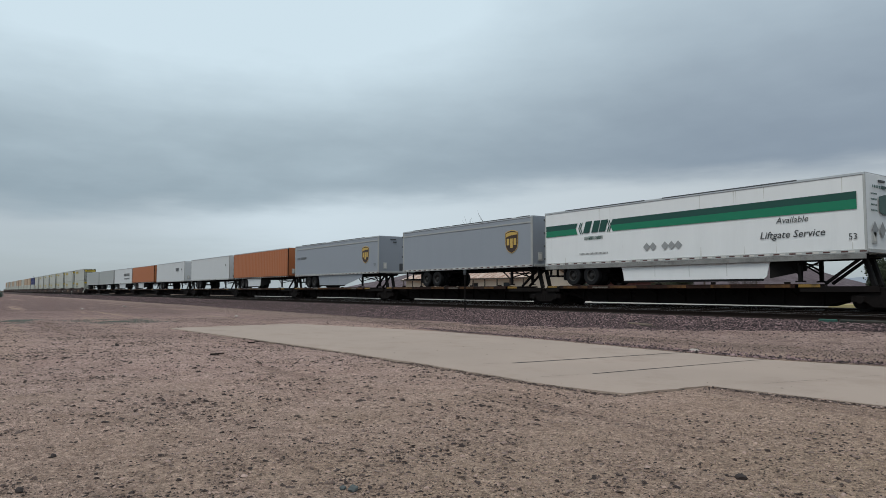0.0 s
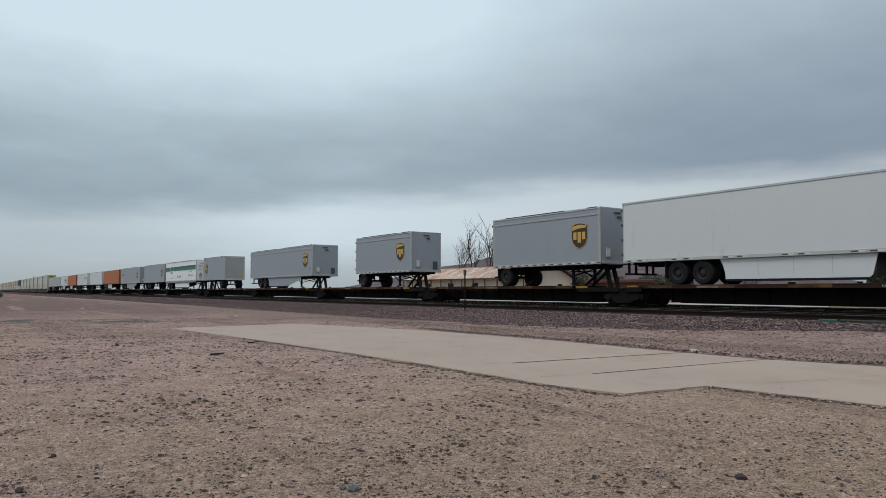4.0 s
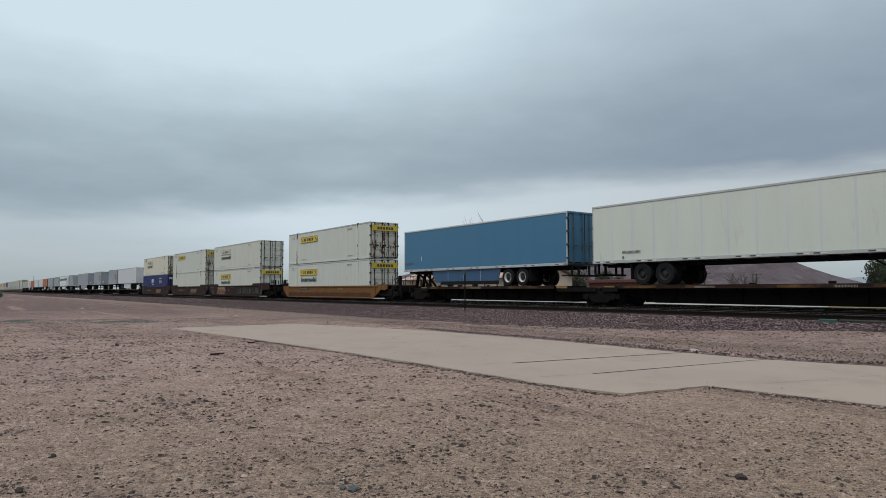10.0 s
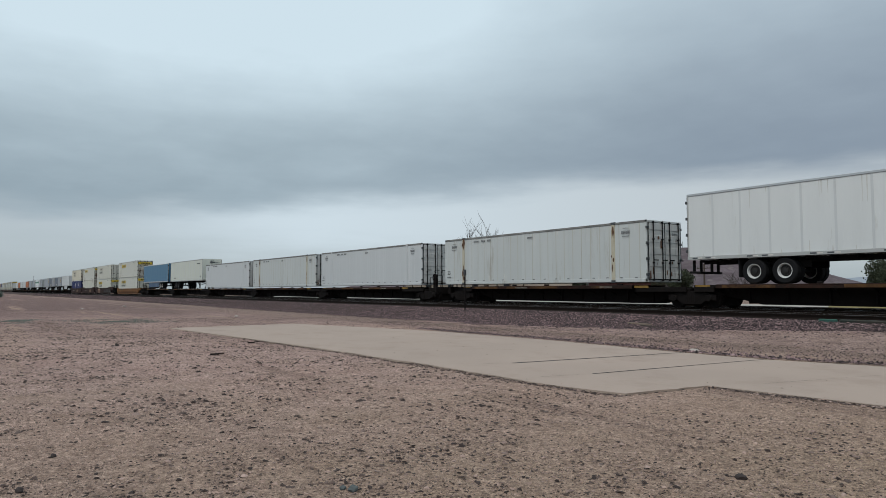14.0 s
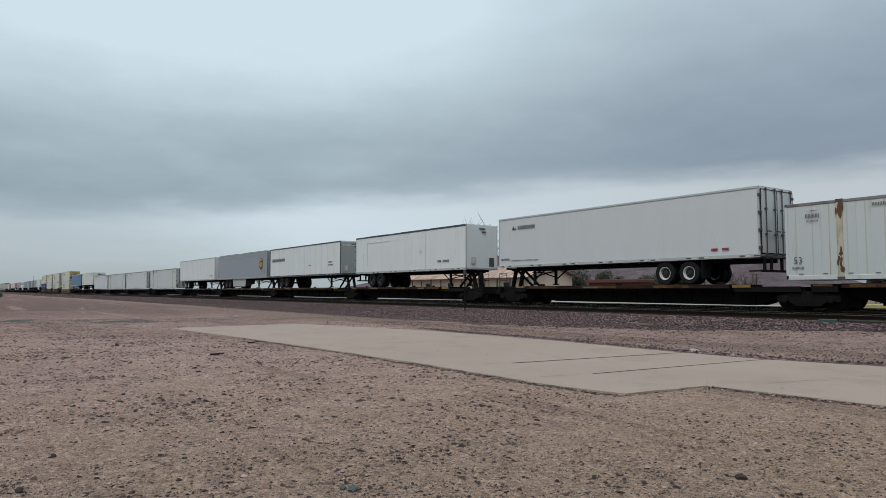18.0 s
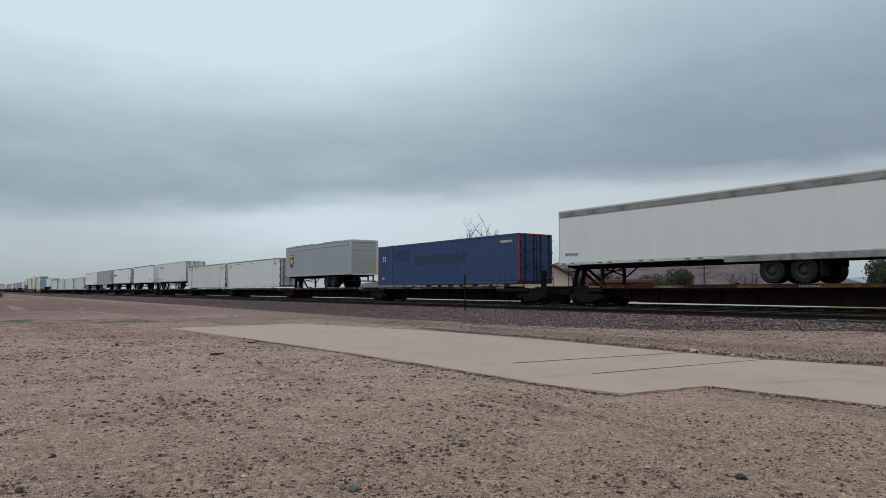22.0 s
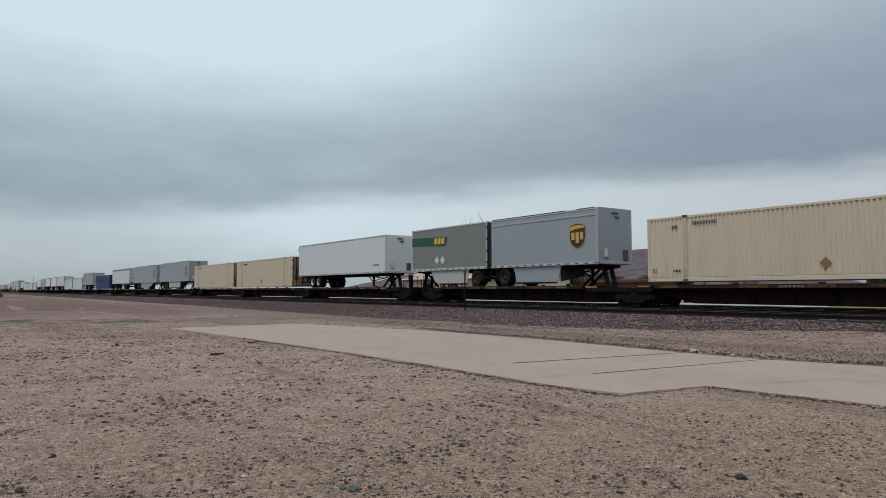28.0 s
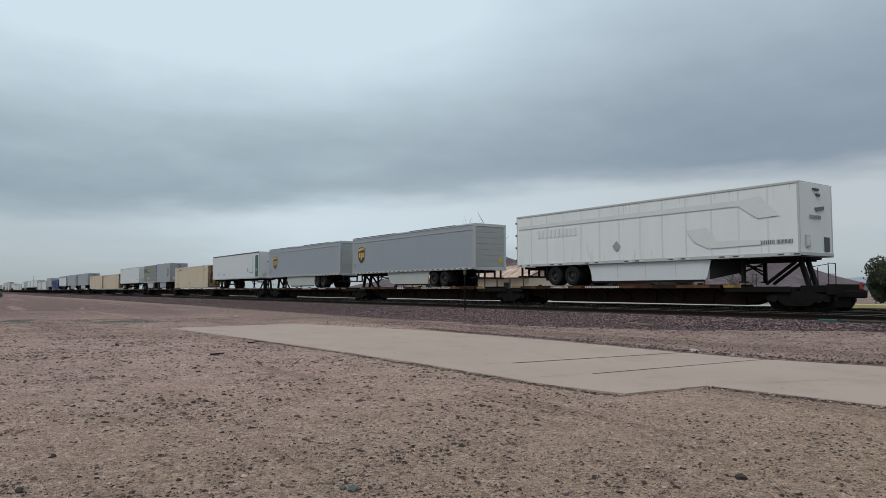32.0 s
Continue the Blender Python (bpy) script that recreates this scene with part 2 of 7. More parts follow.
RAIL_RUST = surface("brown_rail_web", (0.016, 0.011, 0.009), 0.9, 0.0, 0.3, 2, 30, 0.1, sheen=0.15)
TIE = surface("weathered_timber", (0.074, 0.0629, 0.0518), 0.9, 0, 0.3, 2, 30, 0.3, None, 0, (1, 0.2, 1), 0.4)


# ---- mesh helpers ----
def chamfer_template():
    corners = [(x, y, z) for x in (0, 1) for y in (0, 1) for z in (0, 1)]
    idx = {(c, a): i * 3 + a for i, c in enumerate(corners) for a in range(3)}
    faces = []
    for a in range(3):
        b, d = [k for k in range(3) if k != a]
        for s in (0, 1):
            loop = []
            for p, q in ((0, 0), (1, 0), (1, 1), (0, 1)):
                c = [0, 0, 0]
                c[a], c[b], c[d] = s, p, q
                loop.append(idx[tuple(c), a])
            faces.append(loop)
        for p in (0, 1):
            for q in (0, 1):
                c1, c2 = [0, 0, 0], [0, 0, 0]
                c1[b], c1[d], c2[b], c2[d], c2[a] = p, q, p, q, 1
                c1, c2 = tuple(c1), tuple(c2)
                faces.append([idx[c1, b], idx[c2, b], idx[c2, d], idx[c1, d]])
    for c in corners:
        faces.append([idx[c, 0], idx[c, 1], idx[c, 2]])
    pts = np.array([[(c[k] * 1.0 if k == a else 0.1 + 0.8 * c[k]) for k in range(3)] for c in corners for a in range(3)])
    out = []
    for f in faces:
        q = pts[f]
        nrm = np.cross(q[1] - q[0], q[2] - q[0])
        out.append(f if nrm @ (q.mean(0) - 0.5) > 0 else f[::-1])
    sign = np.array([[1 if c[k] else -1 for k in range(3)] for c in corners for a in range(3)], float)
    full = np.array([[1.0 if k == a else 0.0 for k in range(3)] for c in corners for a in range(3)])
    return sign, full, out


SIGN, FULL, CFACES = chamfer_template()


class Mesh:
    """Collects boxes, rods and plates into one mesh."""

    def __init__(self):
        self.v, self.f = [], []

    def add(self, verts, faces):
        k = len(self.v)
        self.v.extend(tuple(p) for p in verts)
        self.f.extend([i + k for i in f] for f in faces)
        return self

    def box(self, x0, x1, y0, y1, z0, z1, c=0.012, m=None):
        lo, hi = np.array((x0, y0, z0), float), np.array((x1, y1, z1), float)
        ctr, half = (lo + hi) / 2, (hi - lo) / 2
        c = min(c, 0.45 * half.min() * 2)
        pts = ctr + SIGN * (half - c * (1 - FULL))
        if m is not None:
            pts = [m @ Vector(p) for p in pts]
        return self.add(pts, CFACES)

    def beam(self, a, b, w, h=None, c=0.006):
        """Square bar from a to b."""
        a, b = Vector(a), Vector(b)
        q = (b - a).to_track_quat("X", "Z").to_matrix().to_4x4()
        n = (b - a).length
        h = h or w
        return self.box(0, n, -w / 2, w / 2, -h / 2, h / 2, c, Matrix.Translation(a) @ q)

    def rod(self, a, b, r, n=8, r2=None):
        a, b = Vector(a), Vector(b)
        q = (b - a).to_track_quat("Z", "Y").to_matrix()
        r2 = r if r2 is None else r2
        ring = [Vector((math.cos(2 * math.pi * i / n), math.sin(2 * math.pi * i / n), 0)) for i in range(n)]
        pts = [a + q @ (v * r) for v in ring] + [b + q @ (v * r2) for v in ring]
        fs = [[i, (i + 1) % n, n + (i + 1) % n, n + i] for i in range(n)] + [list(range(n))[::-1], list(range(n, 2 * n))]
        return self.add(pts, fs)

    def lathe(self, x, z, prof, n=20):
        """Wheel-like body: profile of (y, radius) turned about the y axis through (x, z)."""
        pts, fs = [], []
        for y, r in prof:
            pts += [(x + r * math.cos(2 * math.pi * i / n), y, z + r * math.sin(2 * math.pi * i / n)) for i in range(n)]
        for k in range(len(prof) - 1):
            fs += [[k * n + i, k * n + (i + 1) % n, (k + 1) * n + (i + 1) % n, (k + 1) * n + i] for i in range(n)]
        fs += [list(range(n)), list(range((len(prof) - 1) * n, len(prof) * n))[::-1]]
        return self.add(pts, fs)

    def plate(self, outline, y, t=0.004, m=None):
        """Flat shape of (x, z) points, its face at y - t towards the viewer's side."""
        n = len(outline)
        pts = [Vector((x, y - t, z)) for x, z in outline] + [Vector((x, y, z)) for x, z in outline]
        if m is not None:
            pts = [m @ p for p in pts]
        fs = [list(range(n)), list(range(n, 2 * n))[::-1]] + [[i, n + i, n + (i + 1) % n, (i + 1) % n] for i in range(n)]
        return self.add(pts, fs)

    def prism(self, outline, y0, y1):
        """Solid of (x, z) outline between y0 and y1."""
        return self.plate(outline, y1, y1 - y0)

    def data(self, name, material, smooth=False):
        me = bpy.data.meshes.new(name)
        me.from_pydata(self.v, [], self.f)
        me.materials.append(material)
        bm = bmesh.new()
        bm.from_mesh(me)
        bmesh.ops.recalc_face_normals(bm, faces=bm.faces)
        bm.to_mesh(me)
        bm.free()
        if smooth:
            me.polygons.foreach_set("use_smooth", [True] * len(me.polygons))
        return me


def part(name, mesh, material, parent=None, label="", smooth=False):
    ob = new(name, mesh.data(name, material, smooth) if isinstance(mesh, Mesh) else mesh)
    if parent is not None:
        ob.parent = parent
    if label:
        ob["label"] = label
    return ob


def bits(name, boxes, material, parent, label=""):
    """Every box a part of its own."""
    for b in boxes:
        part(name, Mesh().box(*b), material, parent, label)


def small(name, mesh, material, parent, label=""):
    """Many tiny alike pieces, joined."""
    ob = part(name, mesh, material, parent, label)
    ob["kind"] = "stuff"
    return ob


def base(name, label, category, group="", kind=""):
    return tagged(new(name), label, category, group, kind)


FONT = {}


def letters(text, size, x, z, y, material, parent, name="lettering", width=None, bold=0.0, slant=0.0, m=None, label=""):
    """Raised lettering on a side that faces -y, its lower left corner at (x, z)."""
    key = (text, bold, slant)
    if key not in FONT:
        cu = bpy.data.curves.new("text", "FONT")
        cu.body, cu.size, cu.extrude, cu.offset, cu.shear, cu.resolution_u = text, 1.0, 0.0, bold, slant, 2
        ob = bpy.data.objects.new("text", cu)
        me = bpy.data.meshes.new_from_object(ob)
        FONT[key] = (np.array([v.co[:] for v in me.vertices]), [list(p.vertices) for p in me.polygons])
        bpy.data.objects.remove(ob)
    vs, fs = FONT[key]
    lo, hi = vs.min(0), vs.max(0)
    sx = size / (hi[1] - lo[1])
    kx = width / (hi[0] - lo[0]) if width else sx
    pts = [Vector((x + (v[0] - lo[0]) * kx, y - 0.005, z + (v[1] - lo[1]) * sx)) for v in vs]
    if m is not None:
        pts = [m @ p for p in pts]
    return part(name, Mesh().add(pts, fs), material, parent, label)


def bars(me, x, z, y, w, h, n, gap=0.25, m=None, strokes=True):
    """Row of n plain bars standing for a word that is not spelled out."""
    if n > 3 and strokes:    # fine upright strokes, as small writing reads from afar
        n, gap = 2 * n, 0.46
    step = w / n
    for i in range(n):
        a, b = x + i * step, x + (i + 1 - max(gap, 0.3)) * step
        me.plate([(a, z), (b, z), (b, z + h), (a, z + h)], y, 0.005, m)
    return me


def shield(x, z, w, h, y, parent, m=None):
    """Brown shield with a golden rim, golden sweep and three plain golden blocks."""
    def outline(k):
        pts = [(-0.5, 0.40), (-0.25, 0.475), (0, 0.5), (0.25, 0.475), (0.5, 0.40), (0.5, -0.08), (0.42, -0.28), (0.25, -0.41), (0, -0.5), (-0.25, -0.41), (-0.42, -0.28), (-0.5, -0.08)]
        return [(x + a * w * k, z + b * h * k) for a, b in pts][::-1]
    e = part("emblem", Mesh().plate(outline(1.0), y, 0.005, m), GOLD, parent, "golden shield emblem")
    part("emblem_field", Mesh().plate(outline(0.94), y - 0.006, 0.005, m), BROWN, e, "dark brown shield field")
    sw = Mesh().plate([(x - 0.43 * w, z + 0.20 * h), (x - 0.1 * w, z + 0.27 * h), (x + 0.43 * w, z + 0.30 * h), (x + 0.43 * w, z + 0.37 * h), (x + 0.1 * w, z + 0.415 * h), (x - 0.2 * w, z + 0.40 * h), (x - 0.43 * w, z + 0.36 * h)], y - 0.012, 0.004, m)
    for k, lo, hi in ((-0.27, -0.14, 0.14), (0.0, -0.26, 0.14), (0.27, -0.14, 0.14)):
        a, b = x + (k - 0.1) * w, x + (k + 0.1) * w
        sw.plate([(a, z + lo * h), (b, z + lo * h), (b, z + hi * h), (a, z + hi * h)], y - 0.012, 0.004, m)
    small("emblem_block", sw, GOLD, e, "golden blocks")


MOVERS = []     # things that roll with the train: object, place along the train, width offset


def rolls(ob, u):
    MOVERS.append((ob, u))
    return ob


# ---- ground ----
def earth(name, tones, speck, pebble=60.0, bump=0.5, gravel=None, contrast=1.0):
    m = bpy.data.materials.new(name)
    m.use_nodes = True
    n, l = m.node_tree.nodes, m.node_tree.links
    b = n["Principled BSDF"]
    tc = n.new("ShaderNodeTexCoord")

    def tex(s, d=5.0, r=0.6):
        t = n.new("ShaderNodeTexNoise")
        t.inputs["Scale"].default_value, t.inputs["Detail"].default_value, t.inputs["Roughness"].default_value = s, d, r
        l.new(tc.outputs["Object"], t.inputs["Vector"])
        return t.outputs["Fac"]

    def mixc(f, a, c):
        x = n.new("ShaderNodeMix")
        x.data_type = "RGBA"
        l.new(f, x.inputs[0])
        for i, v in ((6, a), (7, c)):
            if isinstance(v, tuple):
                x.inputs[i].default_value = (*v, 1)
            else:
                l.new(v, x.inputs[i])
        return x.outputs[2]

    def ramp(f, lo, hi):
        r = n.new("ShaderNodeMapRange")
        l.new(f, r.inputs[0])
        r.inputs[1].default_value, r.inputs[2].default_value = lo, hi
        return r.outputs[0]
    col = mixc(ramp(tex(0.22, 4), 0.4, 0.62), tones[0], tones[1])
    col = mixc(ramp(tex(1.1, 6, 0.65), 0.38, 0.64), col, tones[2])
    col = mixc(ramp(tex(2.6, 5, 0.6), 0.52, 0.70), col, tuple(v * 0.72 for v in tones[0]))
    col = mixc(ramp(tex(16.0, 6, 0.75), 0.52, 0.68), col, tuple(v * 0.66 for v in tones[0]))
    if gravel:
        geo_ = n.new("ShaderNodeSeparateXYZ")
        l.new(tc.outputs["Object"], geo_.inputs[0])
        far = n.new("ShaderNodeMath")
        far.operation = "MULTIPLY_ADD"
        l.new(tex(0.12, 4), far.inputs[0])
        far.inputs[1].default_value = 60.0
        l.new(geo_.outputs[0], far.inputs[2])
        tan = n.new("ShaderNodeMath")
        tan.operation = "MULTIPLY_ADD"
        l.new(tex(0.6, 4), tan.inputs[0])
        tan.inputs[1].default_value = 11.0
        l.new(geo_.outputs[0], tan.inputs[2])
        col = mixc(ramp(tan.outputs[0], -8.0, 6.0), col, (0.532, 0.388, 0.279))
        col = mixc(ramp(far.outputs[0], 20.0, -25.0), col, gravel)
        lie = n.new("ShaderNodeMapping")
        lie.inputs["Scale"].default_value = (0.035, 0.5, 1.0)
        l.new(tc.outputs["Object"], lie.inputs[0])
        band = n.new("ShaderNodeTexNoise")
        band.inputs["Scale"].default_value, band.inputs["Detail"].default_value, band.inputs["Roughness"].default_value = 1.0, 6.0, 0.7
        l.new(lie.outputs[0], band.inputs["Vector"])
        col = mixc(ramp(band.outputs["Fac"], 0.54, 0.70), col, (0.53, 0.385, 0.292))
        col = mixc(ramp(band.outputs["Fac"], 0.44, 0.33), col, (0.28, 0.19, 0.155))
        edge = n.new("ShaderNodeMath")
        edge.operation = "MULTIPLY_ADD"
        l.new(tex(0.5, 5), edge.inputs[0])
        edge.inputs[1].default_value = 4.0
        l.new(geo_.outputs[1], edge.inputs[2])
        col = mixc(ramp(edge.outputs[0], 15.2, 17.8), col, (0.335, 0.243, 0.202))
    # grain tones; their contrast also paints in the small shadows among crumbs
    for size, lo, hi in ((size, 1 + (lo - 1) * contrast, 1 + (hi - 1) * contrast) for size, lo, hi in ((pebble * 0.4, 0.84, 1.10), (pebble * 1.1, 0.68, 1.18), (pebble * 3.0, 0.72, 1.17))):
        cell = n.new("ShaderNodeTexVoronoi")
        cell.inputs["Scale"].default_value = size
        l.new(tc.outputs["Object"], cell.inputs["Vector"])
        pick = n.new("ShaderNodeSeparateColor")
        l.new(cell.outputs["Color"], pick.inputs[0])
        dark_ = n.new("ShaderNodeMix")
        dark_.data_type, dark_.blend_type = "RGBA", "MULTIPLY"
        dark_.inputs[0].default_value = 1.0
        l.new(col, dark_.inputs[6])
        l.new(mixc(pick.outputs[0], (lo, lo * 0.98, lo * 0.97), (hi, hi, hi)), dark_.inputs[7])
        col = dark_.outputs[2]
    # coarser mottling, its dark side standing for shaded hollows as well
    lump = n.new("ShaderNodeMix")
    lump.data_type, lump.blend_type = "RGBA", "MULTIPLY"
    lump.inputs[0].default_value = 1.0
    l.new(col, lump.inputs[6])
    l.new(mixc(ramp(tex(pebble * 0.3, 3, 0.6), 0.36, 0.56), (0.74, 0.72, 0.71), (1.06, 1.06, 1.06)), lump.inputs[7])
    col = lump.outputs[2]
    vo = n.new("ShaderNodeTexVoronoi")
    vo.inputs["Scale"].default_value = pebble
    l.new(tc.outputs["Object"], vo.inputs["Vector"])
    stone = n.new("ShaderNodeMix")
    stone.data_type = "RGBA"
    l.new(vo.outputs["Color"], stone.inputs[0])
    stone.inputs[6].default_value, stone.inputs[7].default_value = (*speck[0], 1), (*speck[1], 1)
    grain = n.new("ShaderNodeMath")
    grain.operation = "MULTIPLY"
    l.new(ramp(vo.outputs["Distance"], 0.42, 0.25), grain.inputs[0])
    l.new(ramp(tex(pebble * 0.16, 4, 0.7), 0.46, 0.56), grain.inputs[1])
    col = mixc(grain.outputs[0], col, stone.outputs[2])
    l.new(col, b.inputs["Base Color"])
    b.inputs["Roughness"].default_value = 0.95
    b.inputs["Specular IOR Level"].default_value = 0.2
    h = n.new("ShaderNodeMath")
    h.operation = "ADD"
    l.new(tex(35.0, 6, 0.75), h.inputs[0])
    l.new(grain.outputs[0], h.inputs[1])
    bp = n.new("ShaderNodeBump")
    bp.inputs["Strength"].default_value, bp.inputs["Distance"].default_value = bump, 0.05
    l.new(h.outputs[0], bp.inputs["Height"])
    l.new(bp.outputs[0], b.inputs["Normal"])
    return m


SAND = earth("desert_sand", [(0.585, 0.40, 0.349), (0.54, 0.393, 0.337), (0.735, 0.532, 0.47)], [(0.0387, 0.0245, 0.0194), (0.3956, 0.2873, 0.2308)], 55.0, 1.0, (0.235, 0.158, 0.146))
BALLAST = earth("ballast_bed", [(0.0814, 0.0511, 0.0474), (0.0962, 0.0607, 0.0555), (0.0666, 0.0429, 0.04)], [(0.0592, 0.0444, 0.0444), (0.2664, 0.2146, 0.2072)], 22.0, 1.0)
DIRT = earth("packed_dirt", [(0.40, 0.278, 0.24), (0.37, 0.27, 0.23), (0.50, 0.365, 0.32)], [(0.03, 0.019, 0.015), (0.36, 0.262, 0.21)], 40.0, 1.0)
STONE = surface("mixed_stones", (0.21, 0.165, 0.15), 0.9, 0, 0.3, 3, 40, 0.2)
BALLAST_STONE = surface("ballast_stones", (0.20, 0.148, 0.14), 0.9, 0, 0.3, 3, 40, 0.2)
CONCRETE = surface("weathered_concrete", (0.350, 0.277, 0.232), 0.9, 0, 0.10, 0.45, 30, 0.15, (0.29, 0.223, 0.184), 0.20, sheen=0.2)
# slab sides: a darker, browner tone than the top
CONCRETE_EDGE = surface("darker_concrete_edge", (0.29, 0.225, 0.18), 0.9, 0, 0.15, 2, 30, 0.2)
JOINT = surface("dark_joint_filler", (0.024, 0.02, 0.018), 0.9, 0, 0.2, 5, 30, 0.1)


def island_tint(mat, dark, light, skew=1.0):
    """Give every loose stone of a heap its own tone."""
    n, l = mat.node_tree.nodes, mat.node_tree.links
    g = n.new("ShaderNodeNewGeometry")
    x = n.new("ShaderNodeMix")
    x.data_type = "RGBA"
    pw = n.new("ShaderNodeMath")
    pw.operation = "POWER"
    l.new(g.outputs["Random Per Island"], pw.inputs[0])
    pw.inputs[1].default_value = skew
    l.new(pw.outputs[0], x.inputs[0])
    x.inputs[6].default_value, x.inputs[7].default_value = (*dark, 1), (*light, 1)
    l.new(x.outputs[2], n["Principled BSDF"].inputs["Base Color"])


island_tint(STONE, (0.028, 0.017, 0.014), (0.40, 0.285, 0.24), 3.4)
GRIT = surface("sandy_grit", (0.5, 0.36, 0.3), 0.95, 0, 0.2, 3, 40, 0.1, sheen=0.2)
island_tint(GRIT, (0.20, 0.14, 0.113), (0.43, 0.31, 0.255), 1.0)
island_tint(BALLAST_STONE, (0.013, 0.007, 0.008), (0.36, 0.238, 0.238), 2.8)


def axis(fine_lo, fine_hi, step, far_lo, far_hi):
    mid = list(np.arange(fine_lo, fine_hi + 1e-6, step))
    lo, hi, k = [fine_lo], [fine_hi], step
    while lo[-1] > far_lo:
        k *= 1.35
        lo.append(max(far_lo, lo[-1] - k))
    k = step
    while hi[-1] < far_hi:
        k *= 1.35
        hi.append(min(far_hi, hi[-1] + k))
    return np.array(lo[:0:-1] + mid + hi[1:])


EDGE_X, EDGE_Y = [-26.85, -21.5, -15.5, -10.4, -7.68, -6.25, -6.09, -3.76], [6.36, 6.76, 7.13, 7.28, 7.19, 7.44, 9.04, 9.24]


def ground_z(x, y):
    z = 0.03 * noise.noise((x * 0.35, y * 0.35, 3.1)) + 0.026 * noise.noise((x * 1.3, y * 1.3, 7.7)) + 0.012 * noise.noise((x * 3.2, y * 3.2, 1.7))
    k = min(1.0, max(0.0, (y - 31.0) / 4.0))
    if -28.0 < x < 2 and 5.3 < y < 14.5:     # soil lies level with the slab's edges
        z = z * 0.35 - 0.004
        if -24.0 < x < -5.9:     # washed out along the near edge, so that the slab stands proud
            d = 0.982 * float(np.interp(x / 0.982, EDGE_X, EDGE_Y)) - y
            z -= (0.006 + 0.022 * noise.noise((x * 0.9, 4.0, 6.0))) * math.exp(-(d / 0.5) ** 2) if d > -0.3 else 0.0
    return z * (1 - k) + 0.33 * k * k * (3 - 2 * k)


def ground():
    xs, ys = axis(-34, 2, 0.22, -4600, 4600), axis(0, 19, 0.22, -4600, 4600)
    nx, ny = len(xs), len(ys)
    v = [(x, y, ground_z(x, y)) for y in ys for x in xs]
    f = [(j * nx + i, j * nx + i + 1, (j + 1) * nx + i + 1, (j + 1) * nx + i) for j in range(ny - 1) for i in range(nx - 1)]
    me = bpy.data.meshes.new("ground")
    me.from_pydata(v, [], f)
    me.materials.append(SAND)
    me.polygons.foreach_set("use_smooth", [True] * len(me.polygons))
    tagged(new("ground", me), "dry sandy desert ground strewn with pebbles", "ground", kind="structure")


def along(x0, x1, step=6.0):
    k = max(1, int(round((x1 - x0) / step)))
    return [x0 + (x1 - x0) * i / k for i in range(k + 1)]


def strip(profile, x0, x1, material, name, parent=None, label="", rough=0.0, step=6.0):
    """Sweep a (y, z) profile along the track's line."""
    xs, n, v, f = along(x0, x1, step), len(profile), [], []
    for x in xs:
        dy_, _ = track_y(x)
        for i, (y, z) in enumerate(profile):
            w = rough if 0 < i < n - 1 else 0.0
            v.append((x, y + dy_ + w * 4 * noise.noise((x * 0.5, y, 2.0)), z + w * noise.noise((x * 1.4, y * 2, 5.0))))
    for i in range(len(xs) - 1):
        f += [(i * n + k, i * n + k + 1, (i + 1) * n + k + 1, (i + 1) * n + k) for k in range(n - 1)]
    me = bpy.data.meshes.new(name)
    me.from_pydata(v, [], f)
    me.materials.append(material)
    bm = bmesh.new()
    bm.from_mesh(me)
    bmesh.ops.recalc_face_normals(bm, faces=bm.faces)
    bm.to_mesh(me)
    bm.free()
    return part(name, me, material, parent, label)


NEAR_TRACK, FAR_TRACK = NEAR + 1.295 - 4.1, NEAR + 1.295      # centre lines


def rail_profile(y):
    t = RAIL
    return [(y - 0.075, t - 0.18), (y - 0.075, t - 0.165), (y - 0.01, t - 0.14), (y - 0.01, t - 0.045), (y - 0.036, t - 0.038), (y - 0.036, t - 0.006), (y - 0.028, t), (y + 0.028, t), (y + 0.036, t - 0.006), (y + 0.036, t - 0.038), (y + 0.01, t - 0.045), (y + 0.01, t - 0.14), (y + 0.075, t - 0.165), (y + 0.075, t - 0.18)]


def railway():
    top = RAIL - 0.20
    bed = strip([(17.4, -0.06), (18.0, 0.05), (18.9, 0.14), (19.8, 0.28), (20.6, 0.40), (21.0, top), (21.8, top), (24.0, top), (25.5, top), (28.6, top), (32.7, top), (33.4, top - 0.03), (35.2, 0.2)], -1250, 720, BALLAST, "ballast", None, "", 0.03, 2.0)
    tagged(bed, "crushed reddish-grey stone ballast under both tracks", "ballast", kind="structure")
    for nm, yc, lab in (("near_track", NEAR_TRACK, "empty railway track with worn steel rails"), ("far_track", FAR_TRACK, "railway track carrying the freight train"), ("side_track", FAR_TRACK + 4.1, "empty side track beyond the train")):
        tr = base(nm, lab, "railway track", "parallel tracks", "structure")
        for s in (-0.7525, 0.7525):
            pr = rail_profile(yc + s)
            r = strip(pr, -1250, 720, RAIL_RUST, "rail", tr, "brown rail with a polished head", 0.0, 8.0)
            strip([(yc + s - 0.03, RAIL + 0.0015), (yc + s + 0.03, RAIL + 0.0015)], -1250, 720, STEEL, "rail_head", r, "polished running surface", 0.0, 8.0)
        k = Mesh().box(-0.115, 0.115, yc - 1.3, yc + 1.3, RAIL - 0.36, RAIL - 0.182, 0.015).data("sleeper", TIE)
        for i in range(190 if nm == "near_track" else 110):
            x = 4.0 - 0.53 * i
            o = new("sleeper", k)
            o.parent = tr
            o.location = (x, track_y(x)[0], random.uniform(-0.008, 0.0))
            o.rotation_euler = (0, 0, random.uniform(-0.02, 0.02))


